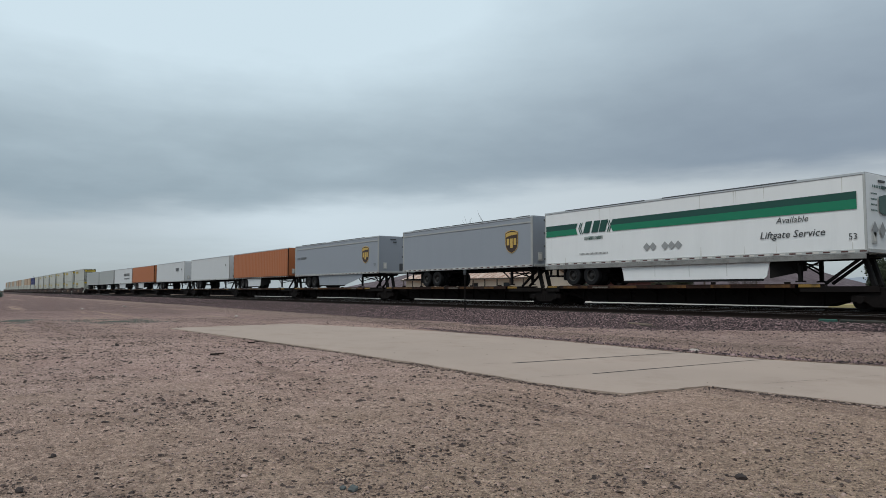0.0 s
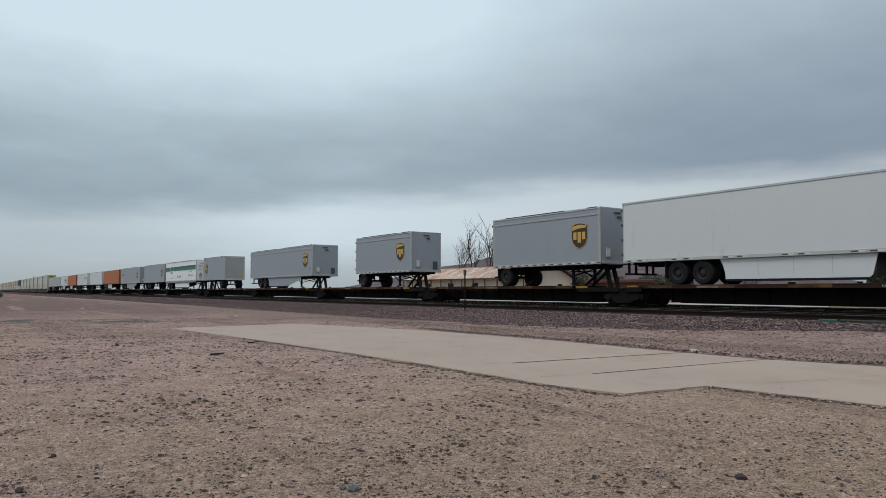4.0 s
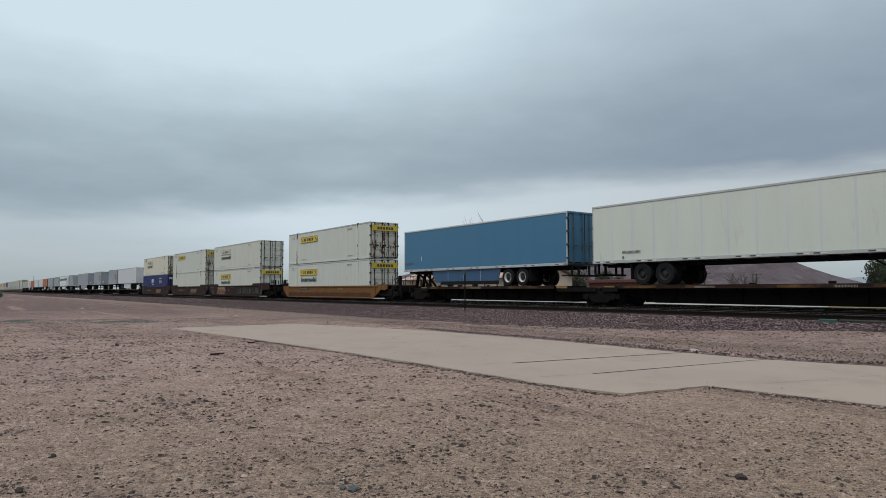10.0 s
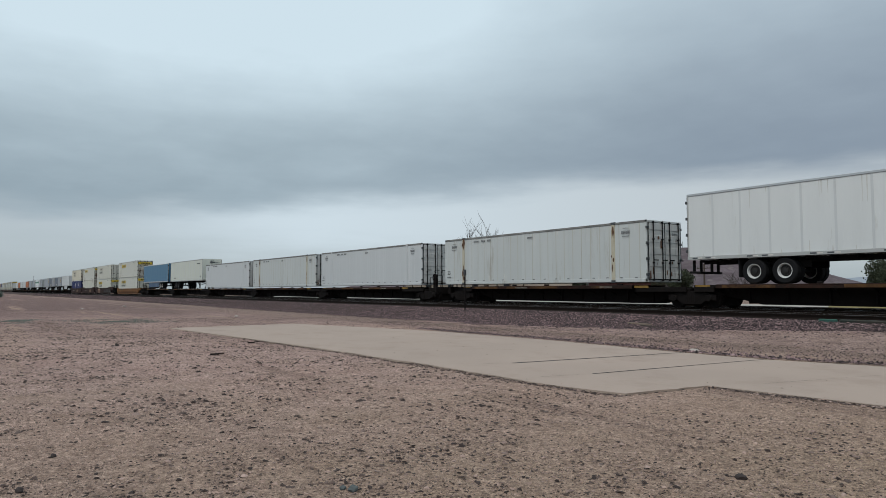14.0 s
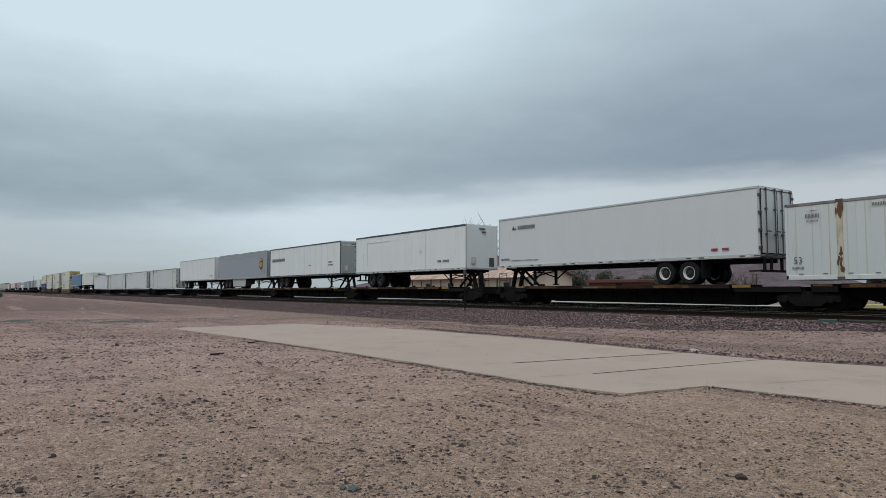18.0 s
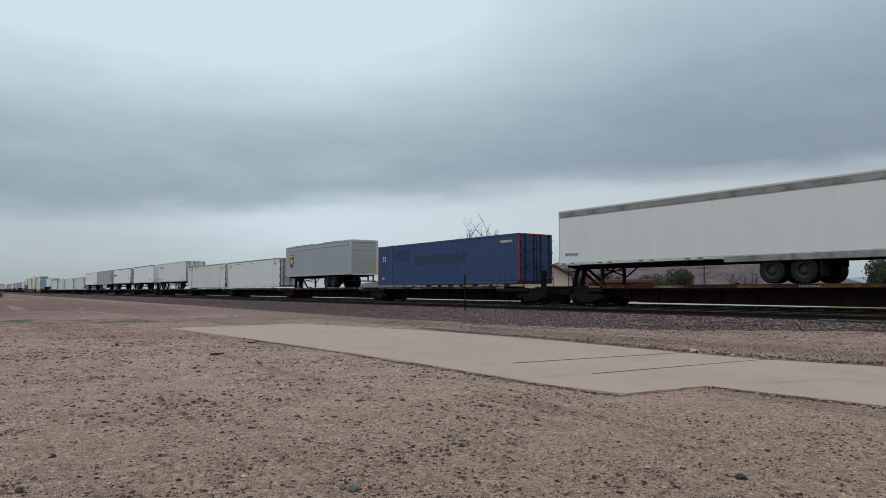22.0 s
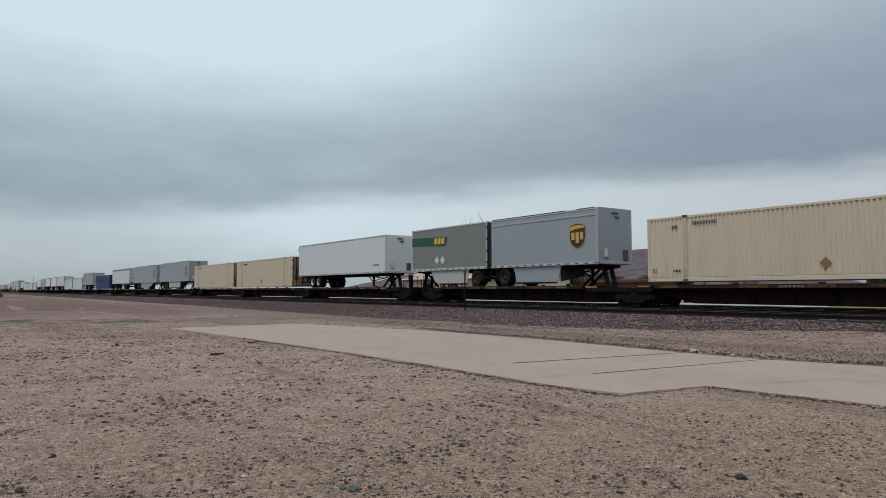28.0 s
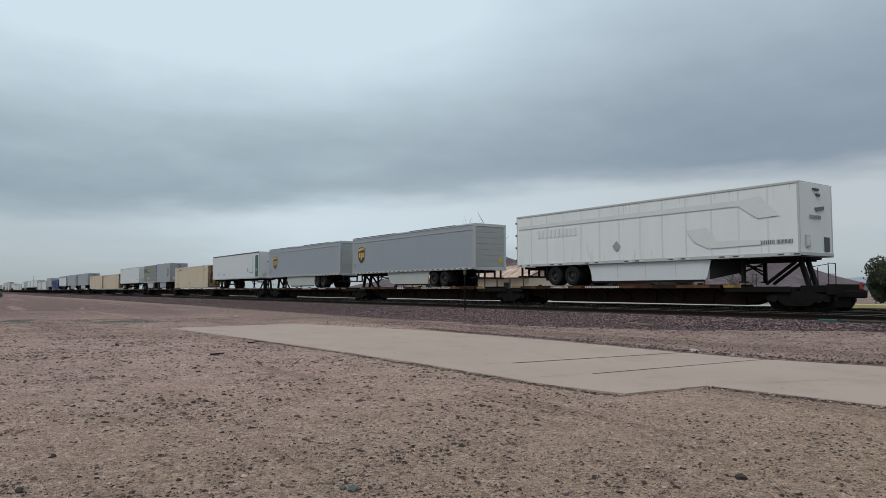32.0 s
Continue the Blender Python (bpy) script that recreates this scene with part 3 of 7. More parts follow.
def stones(name, label, places, material, flat=0.6):
    """Joined heap of small faceted stones: places of (x, y, z, size)."""
    unit = np.array([(1, 0, 0), (0.31, 0.95, 0.05), (-0.8, 0.59, 0), (-0.8, -0.59, 0.1), (0.31, -0.95, 0), (0.5, 0.36, 0.7), (-0.5, 0.36, 0.75), (-0.1, -0.55, 0.7)], float)
    faces = [(0, 1, 5), (1, 2, 6), (1, 6, 5), (2, 3, 6), (3, 7, 6), (3, 4, 7), (4, 0, 7), (0, 5, 7), (5, 6, 7)]
    rng = np.random.default_rng(5)
    v, f = [], []
    for x, y, z, s in places:
        a = rng.uniform(0, 6.283)
        c, q = math.cos(a), math.sin(a)
        p = unit * rng.uniform(0.45, 1.45, (8, 3)) * (s * rng.uniform(0.9, 1.5), s * rng.uniform(0.55, 0.95), s * flat * rng.uniform(0.6, 1.2))
        p = p @ np.array([(c, q, 0), (-q, c, 0), (0, 0, 1)])
        k = len(v)
        v.extend((p + (x, y, z)).tolist())
        f.extend([(i + k, j + k, m + k) for i, j, m in faces])
    me = bpy.data.meshes.new(name)
    me.from_pydata(v, [], f)
    me.materials.append(material)
    tagged(new(name, me), label, "gravel", kind="stuff")


# outline of the concrete slab, its near edge broken by a notch
SLAB_AT_GRADE = [(-26.85, 6.36), (-21.5, 6.76), (-15.5, 7.13), (-10.4, 7.28), (-7.68, 7.19), (-6.25, 7.44), (-6.09, 9.04), (-3.76, 9.24), (6.0, 9.9), (6.0, 14.9), (-2.0, 14.3), (-5.69, 14.0), (-7.69, 13.42), (-9.59, 13.38), (-13.58, 13.65), (-19.18, 13.48), (-23.5, 12.6), (-27.4, 11.54)]
SLAB = [(x * 0.982, y * 0.982) for x, y in SLAB_AT_GRADE]
CUTS = [((-9.92, 8.57), (-9.42, 13.13), 0.052), ((-7.89, 8.58), (-7.55, 13.17), 0.034), ((-8.1, 7.6), (-7.9, 8.5), 0.006), ((-10.15, 8.05), (-9.95, 8.5), 0.006), ((-5.6, 9.75), (-4.9, 13.0), 0.005)]


from mathutils.geometry import tessellate_polygon


def inside_slab(x, y):
    hit = False
    for (x0, y0), (x1, y1) in zip(SLAB, SLAB[1:] + SLAB[:1]):
        if (y0 > y) != (y1 > y) and x < x0 + (y - y0) * (x1 - x0) / (y1 - y0):
            hit = not hit
    return hit


def slab():
    th = base("concrete_slab", "worn pale concrete slab with a notched edge and open joints", "concrete slab", kind="structure")
    edge = []
    rng = random.Random(3)
    for (x0, y0), (x1, y1) in zip(SLAB, SLAB[1:] + SLAB[:1]):
        k = max(1, int(math.hypot(x1 - x0, y1 - y0) / 0.22))
        for i in range(k):
            t = i / k
            j = 0.05 * noise.noise((x0 + (x1 - x0) * t * 1.0, (y0 + (y1 - y0) * t) * 3.0, 9.0)) + rng.uniform(-0.02, 0.02)
            edge.append((x0 + (x1 - x0) * t + j, y0 + (y1 - y0) * t + j))
    top, low = 0.022, -0.12
    me = bpy.data.meshes.new("slab_top")
    tris = tessellate_polygon([[Vector((x, y, 0)) for x, y in edge]])
    me.from_pydata([(x, y, top) for x, y in edge], [], [list(t) for t in tris])
    bm = bmesh.new()
    bm.from_mesh(me)
    for face in bm.faces:
        if face.normal.z < 0:
            face.normal_flip()
    bm.to_mesh(me)
    bm.free()
    part("slab_top", me, CONCRETE, th, "dusty pale concrete surface")
    me.materials.append(CONCRETE)
    n = len(edge)
    ctr = (sum(p[0] for p in edge) / n, sum(p[1] for p in edge) / n)
    side = Mesh().add([(x, y, top) for x, y in edge] + [(x + (0.01 if x > ctr[0] else -0.01), y + (0.02 if y > ctr[1] else -0.02), low) for x, y in edge], [[i, (i + 1) % n, n + (i + 1) % n, n + i] for i in range(n)])
    part("slab_edge", side, CONCRETE_EDGE, th, "rough broken concrete edge")
    for (x0, y0), (x1, y1), wide in CUTS:
        j = Mesh()
        k = 24
        pts = []
        for i in range(k + 1):
            t = i / k
            w = wide * (0.6 + 0.7 * abs(noise.noise((t * 9, x0, 1.0)))) * (1.0 - 0.45 * t)
            pts.append((x0 + (x1 - x0) * t, y0 + (y1 - y0) * t, w))
        v = [(x - w, y, top + 0.004) for x, y, w in pts] + [(x + w, y, top + 0.004) for x, y, w in pts]
        j.add(v, [[i, i + 1, k + 2 + i, k + 1 + i] for i in range(k)])
        part("expansion_joint", j, JOINT, th, "dark open joint")


ground()
railway()
slab()
rng = random.Random(11)
near = []
while len(near) < 51000:
    r = 3.0 + 34.0 * rng.random() ** 1.9
    if r < 4.6 and rng.random() > ((r - 3.0) / 1.6) ** 1.5:     # thinning out underfoot
        continue
    a = radians(rng.uniform(-93, -18))
    x, y = r * math.sin(a), r * math.cos(a)
    if inside_slab(x, y) or y > 17.2:
        continue
    patch = noise.noise((x * 0.45, y * 0.45, 4.0)) + 0.8 * noise.noise((x * 1.9, y * 1.9, 2.0))
    if patch < rng.uniform(-0.6, 0.8):
        continue
    s = min(0.03, (0.0036 + 0.0004 * r) * math.exp(0.55 * rng.gauss(0, 1)))
    if patch > 0.1 and rng.random() < (0.06 if a < -0.95 else 0.015):
        s = 0.010 + (0.020 if r < 7 else 0.030) * rng.random() ** 1.7
    near.append((x, y, ground_z(x, y) + s * 0.12, s))
while len(near) < 53300:     # angular stones lying in drifts on the trodden side
    r = 4.5 + 21.0 * rng.random() ** 1.25
    a = radians(-94 + 50 * rng.random() ** 1.5)
    x, y = r * math.sin(a), r * math.cos(a)
    if inside_slab(x, y) or y > 17.2 or noise.noise((x * 0.5, y * 0.8, 16.0)) + 0.6 * noise.noise((x * 1.7, y * 1.7, 3.0)) < rng.uniform(-0.1, 0.6):
        continue
    near.append((x, y, ground_z(x, y), 0.011 + (0.018 if r < 8 else 0.034) * rng.random() ** 2.0))
while len(near) < 57300:     # coarse rubble out on the open ground
    r = 16.0 + 60.0 * rng.random() ** 1.4
    a = radians(rng.uniform(-94, -62))
    x, y = r * math.sin(a), r * math.cos(a)
    if inside_slab(x, y) or y > 17.2 or noise.noise((x * 0.12, y * 0.3, 6.0)) < rng.uniform(-0.6, 0.4):
        continue
    near.append((x, y, ground_z(x, y), 0.012 + 0.035 * rng.random() ** 2.2))
for _ in range(4200):     # clods along the slab's near edge
    x = -20.5 + 17.0 * rng.random() ** 0.6
    y = 0.982 * float(np.interp(x / 0.982, EDGE_X, EDGE_Y)) - abs(rng.gauss(0.0, 0.07)) + 0.02
    near.append((x, y, ground_z(x, y) + 0.006, 0.008 + 0.024 * rng.random() ** 2))
for _ in range(12000):   # the same scatter round about and underfoot
    r = 0.5 + 22.0 * rng.random() ** 0.8
    a = radians(rng.uniform(-18, 267)) if r > 3.0 else rng.uniform(0, 6.283)
    x, y = r * math.sin(a), r * math.cos(a)
    if inside_slab(x, y) or y > 17.0 or noise.noise((x * 0.45, y * 0.45, 4.0)) < rng.uniform(-0.6, 0.7):
        continue
    near.append((x, y, ground_z(x, y), 0.006 + 0.02 * rng.random() ** 3))
for _ in range(420):     # crumbs blown onto the slab
    x, y = rng.uniform(-26, 3), rng.uniform(6.2, 14.0)
    if inside_slab(x, y):
        near.append((x, y, 0.023, 0.004 + 0.012 * rng.random() ** 3))
stones("pebbles", "loose dark and pale pebbles on the sand", near, STONE, 0.6)
grit = []
while len(grit) < 53000:     # sand-coloured crumbs and clods
    r = 3.0 + 26.0 * rng.random() ** 1.7
    if r < 4.6 and rng.random() > ((r - 3.0) / 1.6) ** 1.5:     # thinning out underfoot
        continue
    a = radians(rng.uniform(-93, -18))
    x, y = r * math.sin(a), r * math.cos(a)
    if inside_slab(x, y) or y > 17.2:
        continue
    s = (0.0036 + 0.0004 * r) * math.exp(0.45 * rng.gauss(0, 1))
    grit.append((x, y, ground_z(x, y), min(s, 0.025)))
stones("grit", "crumbly sand-coloured grit on the ground", grit, GRIT, 0.7)
FOOT_X, FOOT_Y = [-60, -22, -18, -13.5, -8.3, 3.0], [17.3, 17.3, 17.9, 18.65, 20.0, 20.6]
SLOPE_Y, SLOPE_Z = [17.4, 18.0, 18.9, 19.8, 20.6, 21.0, 22.0], [0.0, 0.05, 0.14, 0.28, 0.40, 0.445, 0.445]


def foot(x):
    """Where the ballast ends and the packed dirt begins: the dirt climbs towards the crossing."""
    return float(np.interp(x, FOOT_X, FOOT_Y))


def apron():
    xs, v, f = [-26.0 + 0.3 * i for i in range(104)], [], []
    rows = 14
    for x in xs:
        y1 = foot(x) + 0.25 * noise.noise((x * 0.7, 1.0, 2.0)) + 0.1
        for j in range(rows):
            y = 16.6 + (y1 - 16.6) * j / (rows - 1)
            lift = 0.035 if 0 < j < rows - 1 else -0.03
            v.append((x, y, max(ground_z(x, y), float(np.interp(y, [17.0] + SLOPE_Y, [0.0] + SLOPE_Z))) + lift + 0.02 * noise.noise((x * 1.6, y * 1.6, 8.0))))
    for i in range(len(xs) - 1):
        f += [(i * rows + j, (i + 1) * rows + j, (i + 1) * rows + j + 1, i * rows + j + 1) for j in range(rows - 1)]
    me = bpy.data.meshes.new("dirt_apron")
    me.from_pydata(v, [], f)
    me.materials.append(DIRT)
    me.polygons.foreach_set("use_smooth", [True] * len(me.polygons))
    tagged(new("dirt_apron", me), "packed brown dirt between slab and ballast", "dirt", kind="structure")


apron()
heap = []
for _ in range(15000):   # ballast farther down the line
    x = -70.0 - 170.0 * rng.random() ** 1.3
    y = rng.uniform(17.4, 22.0)
    heap.append((x, y + track_y(x)[0], float(np.interp(y, SLOPE_Y, SLOPE_Z)) + 0.01, rng.uniform(0.03, 0.07)))
while len(heap) < 72000:     # dense shoulder beside the slab
    x = 3.0 - 38.0 * rng.random() ** 1.2
    y = rng.uniform(17.3, 21.4)
    if y < foot(x) + rng.gauss(0, 0.12):
        continue
    z = float(np.interp(y, SLOPE_Y, SLOPE_Z))
    heap.append((x, y + track_y(x)[0], z + rng.uniform(0.0, 0.03), rng.uniform(0.017, 0.040)))
while len(heap) < 100000:
    x = 3.0 - 75.0 * rng.random() ** 1.5
    y = rng.uniform(17.5, 22.0) if rng.random() < 0.9 else rng.uniform(14.3, 19.8)
    if y < foot(x) + rng.gauss(0, 0.15) and (y > 17.6 and rng.random() < 0.93):
        continue
    z = float(np.interp(y, SLOPE_Y, SLOPE_Z))
    heap.append((x, y + track_y(x)[0], z + 0.01, rng.uniform(0.016, 0.04) if y > foot(x) else 0.008 + 0.02 * rng.random() ** 2))
for _ in range(9000):    # stones strayed from the foot of the ballast
    x = 3.0 - 60.0 * rng.random() ** 1.3
    y = foot(x) + rng.gauss(0.1, 0.4)
    heap.append((x, y + track_y(x)[0], float(np.interp(y, SLOPE_Y, SLOPE_Z)) + 0.03, rng.uniform(0.014, 0.036)))
for _ in range(4200):    # loose rubble along the slab's far edge
    x = 3.0 - 24.0 * rng.random()
    y = float(np.interp(x, [-19, -13.6, -9.6, -7.7, -5.7, 3], [13.48, 13.65, 13.38, 13.42, 14.0, 14.7])) + abs(rng.gauss(0.12, 0.22))
    heap.append((x, y, 0.02, 0.012 + 0.035 * rng.random() ** 2))
for _ in range(15000):   # gravel trodden into the dirt apron
    x = 3.0 - 30.0 * rng.random()
    y = rng.uniform(14.2, foot(x) + 0.2)
    if not inside_slab(x, y):
        z = max(ground_z(x, y), float(np.interp(y, [17.0] + SLOPE_Y, [0.0] + SLOPE_Z)) + (0.035 if y > 16.6 else 0.0))
        heap.append((x, y, z, 0.007 + 0.020 * rng.random() ** 2))
stones("ballast_stones", "angular reddish-grey ballast stones heaped beside the rails", heap, BALLAST_STONE, 0.85)


# ---- freight cars ----
def truck_mesh():
    """Freight truck about the origin, wheels on the rail."""
    wheels, frames = [], []
    for x in (-0.86, 0.86):
        for s in (-1, 1):
            yy = 1.295 + s * 0.7525
            d = -1 if s < 0 else 1
            m = Mesh().lathe(x, RAIL + 0.42, [(yy - d * 0.07, 0.445), (yy - d * 0.04, 0.42), (yy + d * 0.065, 0.415), (yy + d * 0.065, 0.35), (yy + d * 0.03, 0.33), (yy + d * 0.03, 0.16), (yy + d * 0.12, 0.13), (yy + d * 0.22, 0.12)], 22)
            wheels.append(m.data("wheel", DARK_RUST))
    for s in (-1, 1):
        yy = 1.295 + s * 1.02
        out = [(-1.18, RAIL + 0.33), (-1.18, RAIL + 0.56), (-0.7, RAIL + 0.66), (-0.35, RAIL + 0.74), (0.35, RAIL + 0.74), (0.7, RAIL + 0.66), (1.18, RAIL + 0.56), (1.18, RAIL + 0.33), (0.75, RAIL + 0.36), (0.45, RAIL + 0.17), (-0.45, RAIL + 0.17), (-0.75, RAIL + 0.36)]
        m = Mesh().prism(out, yy - 0.07, yy + 0.07)
        for q in (-0.2, 0, 0.2):
            m.rod((q, yy - 0.02, RAIL + 0.27), (q, yy - 0.02, RAIL + 0.58), 0.075, 10)
        for q in (-0.86, 0.86):
            m.rod((q, yy - 0.15, RAIL + 0.42), (q, yy + 0.15, RAIL + 0.42), 0.13, 12)
            m.box(q - 0.16, q + 0.16, yy - 0.1, yy + 0.1, RAIL + 0.34, RAIL + 0.56, 0.02)
        frames.append(m.data("side_frame", DARK_RUST))
    bol = Mesh().box(-0.22, 0.22, 0.2, 2.39, RAIL + 0.45, RAIL + 0.72, 0.03).rod((0, 1.295, RAIL + 0.7), (0, 1.295, RAIL + 0.88), 0.3, 16)
    for x in (-0.86, 0.86):
        bol.rod((x, 0.4, RAIL + 0.42), (x, 2.2, RAIL + 0.42), 0.08, 10)
    # added solid blocks close the gaps, standing for the black shade between the wheels
    bol.box(-1.2, 1.2, 0.5, 2.1, RAIL + 0.10, RAIL + 0.6, 0.05).box(-0.6, 0.6, 0.42, 0.55, RAIL + 0.14, RAIL + 0.5, 0.03).box(-1.3, 1.3, 0.55, 2.0, RAIL + 0.5, RAIL + 0.62, 0.03)
    for q in (-0.44, 0.44):
        bol.box(q - 0.05, q + 0.05, 0.3, 2.3, RAIL + 0.2, RAIL + 0.42, 0.02)
    return wheels, frames, bol.data("bolster", DARK_RUST)


TRUCK = truck_mesh()


def add_truck(parent, x):
    t = new("truck", TRUCK[2])
    t.parent, t.location = parent, (x, 0, 0)
    t["label"] = "rusty two-axle truck"
    for nm, group in (("wheel", TRUCK[0]), ("side_frame", TRUCK[1])):
        for me in group:
            o = new(nm, me)
            o.parent = t


DECK = 1.66


def handwheel(m, x, y, z, r=0.28):
    n = 16
    for i in range(n):
        a, b = 2 * math.pi * i / n, 2 * math.pi * (i + 1) / n
        m.rod((x + r * math.cos(a), y, z + r * math.sin(a)), (x + r * math.cos(b), y, z + r * math.sin(b)), 0.018, 5)
    for i in range(3):
        a = math.pi * i / 3
        m.rod((x - r * math.cos(a), y, z - r * math.sin(a)), (x + r * math.cos(a), y, z + r * math.sin(a)), 0.014, 5)
    m.rod((x, y, z), (x, y + 0.25, z), 0.03, 6)


def spine_platform(n, first, last, look_=0):
    """One platform of an articulated spine car, n metres from joint to joint."""
    th = base("spine_car", "rust-brown spine car platform with worn orange deck edges", "rail car", "spine cars of the train")
    yc = 1.295
    sill = Mesh()
    sill.prism([(0.35, 1.16), (1.6, 1.12), (2.9, 0.83), (n - 2.4, 0.80), (n - 1.55, 1.06), (n - 0.35, 1.12), (n - 0.35, DECK - 0.12), (0.35, DECK - 0.12)], yc - 0.52, yc + 0.52)
    for k in range(9):
        x = 2.4 + (n - 4.8) * k / 8
        sill.box(x - 0.03, x + 0.03, yc - 0.6, yc + 0.6, 0.86, DECK - 0.125, 0.01)
    part("center_sill", sill, SILL_BROWN if look_ > 53 else DARK_RUST, th, "rusty brown deep centre sill" if look_ > 53 else "dark deep centre sill")
    for s, nm in ((0, "near"), (1, "far")):
        m = Mesh()
        y0, y1 = (0.02, 0.62) if s == 0 else (1.97, 2.57)
        m.box(1.3, n - 3.1, y0, y1, DECK - 0.05, DECK, 0.01)
        m.box(1.3, n - 3.1, y0 if s == 0 else y1 - 0.05, y0 + 0.05 if s == 0 else y1, DECK - 0.17, DECK - 0.052, 0.01)
        part("deck_runway", m, RUST, th, "rusty steel wheel runway")
    edge = Mesh()
    rr = random.Random(int(n * 100) + look_ * 7)
    x = 1.6
    while x < n - 3.6:
        w = rr.uniform(0.7, 2.6)
        edge.box(x, min(x + w, n - 3.2), 0.006, 0.03, DECK - 0.15, DECK - 0.03, 0.004)
        x += w + rr.uniform(0.8, 3.0)
    small("deck_edge_stripe", edge, DECK_ORANGE, th, "faded orange edge markings")
    outr = Mesh()
    for k in range(10):
        x = 1.8 + (n - 5.2) * k / 9
        outr.prism([(x - 0.04, DECK - 0.17), (x + 0.04, DECK - 0.17), (x + 0.04, DECK - 0.05), (x - 0.04, DECK - 0.05)], 0.1, 2.5)
        outr.beam((x, 0.12, DECK - 0.15), (x, yc - 0.5, 1.2), 0.05)
    small("cross_bearer", outr, DARK_RUST, th)
    for x0, x1 in ((0.1, 1.25), (n - 3.05, n - 0.1)):
        ends = Mesh()
        drop = 0.0 if x0 < 1 else 0.13
        ends.box(x0, x1, 0.25, 2.34, DECK - 0.18 - drop, DECK - 0.02 - drop, 0.02)
        ends.box(x0 + 0.1, x1 - 0.1, 0.12, 0.2, DECK - 0.32, DECK - 0.1, 0.01)
        part("end_platform", ends, DARK_RUST, th, "dark rusted end platform")
    tag = Mesh()
    bars(tag, n * rr.uniform(0.2, 0.5), DECK - 0.14, 0.004, 1.0, 0.08, 10, 0.6)
    if rr.random() < 0.5:
        bars(tag, n * rr.uniform(0.62, 0.72), DECK - 0.14, 0.004, 0.8, 0.09, 8, 0.6)
    small("stencil_mark", tag, DUSTY, th, "dusty stencilled marks")
    if look_ == 82:
        letters("TWIN 28-ALL PURPOSE SPINE CAR", 0.12, 9.4, DECK - 0.145, 0.0, PALE, th, "lettering", 3.45, 0.012, 0, None, "pale lettering along the deck edge")
        small("company_mark", bars(Mesh(), 6.25, DECK - 0.145, 0.0, 0.95, 0.12, 3, 0.42), PALE, th, "three pale blocks")
    for a, w, k in {81: ((7.2, 2.1, 10), (10.8, 1.45, 8)), 83: ((3.6, 1.3, 8), (6.1, 2.2, 10))}.get(look_, ()):
        small("reporting_mark", bars(Mesh(), a, DECK - 0.135, 0.0, w, 0.095, k), PALE, th, "pale stencilled marks on the deck edge")
    cl = Mesh()
    for k in range(5):
        x = 2.6 + (n - 6.5) * k / 4 + rr.uniform(-0.4, 0.4)
        cl.box(x, x + rr.uniform(0.15, 0.3), 0.02, 0.16, DECK, DECK + rr.uniform(0.05, 0.1), 0.015)
    small("pedestal", cl, DARK_RUST, th)
    yl = Mesh().box(n - 3.0, n - 2.2, 0.1, 0.118, DECK - 0.14, DECK - 0.03, 0.004).box(0.2, 0.9, 0.22, 0.246, DECK - 0.14, DECK - 0.03, 0.004)
    small("safety_marking", yl, WORN_YELLOW, th, "yellow safety marking")
    add_truck(th, n)
    if first:
        add_truck(th, 0.0)
    for flag, x0, d in ((first, 0.0, -1), (last, n, 1)):
        if not flag:
            continue
        e = Mesh()
        e.box(min(x0, x0 + d * 1.2), max(x0, x0 + d * 1.2), 0.45, 2.14, DECK - 0.35, DECK - 0.06, 0.03)
        e.box(min(x0 + d * 1.12, x0 + d * 1.3), max(x0 + d * 1.12, x0 + d * 1.3), 0.15, 2.44, DECK - 0.42, DECK - 0.02, 0.02)
        e.box(min(x0 + d * 1.2, x0 + d * 2.0), max(x0 + d * 1.2, x0 + d * 2.0), yc - 0.14, yc + 0.14, 1.12, 1.42, 0.05)
        part("coupler_end", e, DARK_RUST, th, "dark end sill with coupler")
        g = Mesh()
        for yy in (0.2, 0.75):
            g.rod((x0 + d * 1.2, yy, DECK - 0.3), (x0 + d * 1.2, yy, DECK + 0.75), 0.018, 6)
            g.rod((x0 + d * 0.55, yy, DECK - 0.1), (x0 + d * 0.55, yy, DECK + 0.62), 0.018, 6)
        for zz in (DECK + 0.35, DECK + 0.75):
            g.rod((x0 + d * 1.2, 0.2, zz), (x0 + d * 1.2, 0.75, zz), 0.016, 6)
        g.rod((x0 + d * 1.2, 0.2, DECK + 0.72), (x0 + d * 0.55, 0.2, DECK + 0.62), 0.014, 6)
        small("grab_iron", g, DARK_RUST, th)
        if d > 0 and look_ < 80:
            hw = Mesh()
            handwheel(hw, x0 + 0.95, 0.3, DECK + 0.62, 0.25)
            hw.box(x0 + 0.52, x0 + 0.76, 0.45, 0.7, DECK - 0.1, DECK + 0.85, 0.02)
            part("hand_brake", hw, DARK_RUST, th, "dark hand brake wheel on its stand")
    return th


def wavy(cx, cz, rx, rz, seed, n=26):
    out = []
    for i in range(n):
        a = 2 * math.pi * i / n
        k = 1 + 0.22 * noise.noise((1.7 * math.cos(a) + seed * 3.1, 1.7 * math.sin(a), seed * 1.3))
        out.append((cx + rx * k * math.cos(a), cz + rz * k * math.sin(a)))
    return out


def blob(m, cx, cz, rx, rz, y, seed):
    return m.plate(wavy(cx, cz, rx, rz, seed), y, 0.0025)


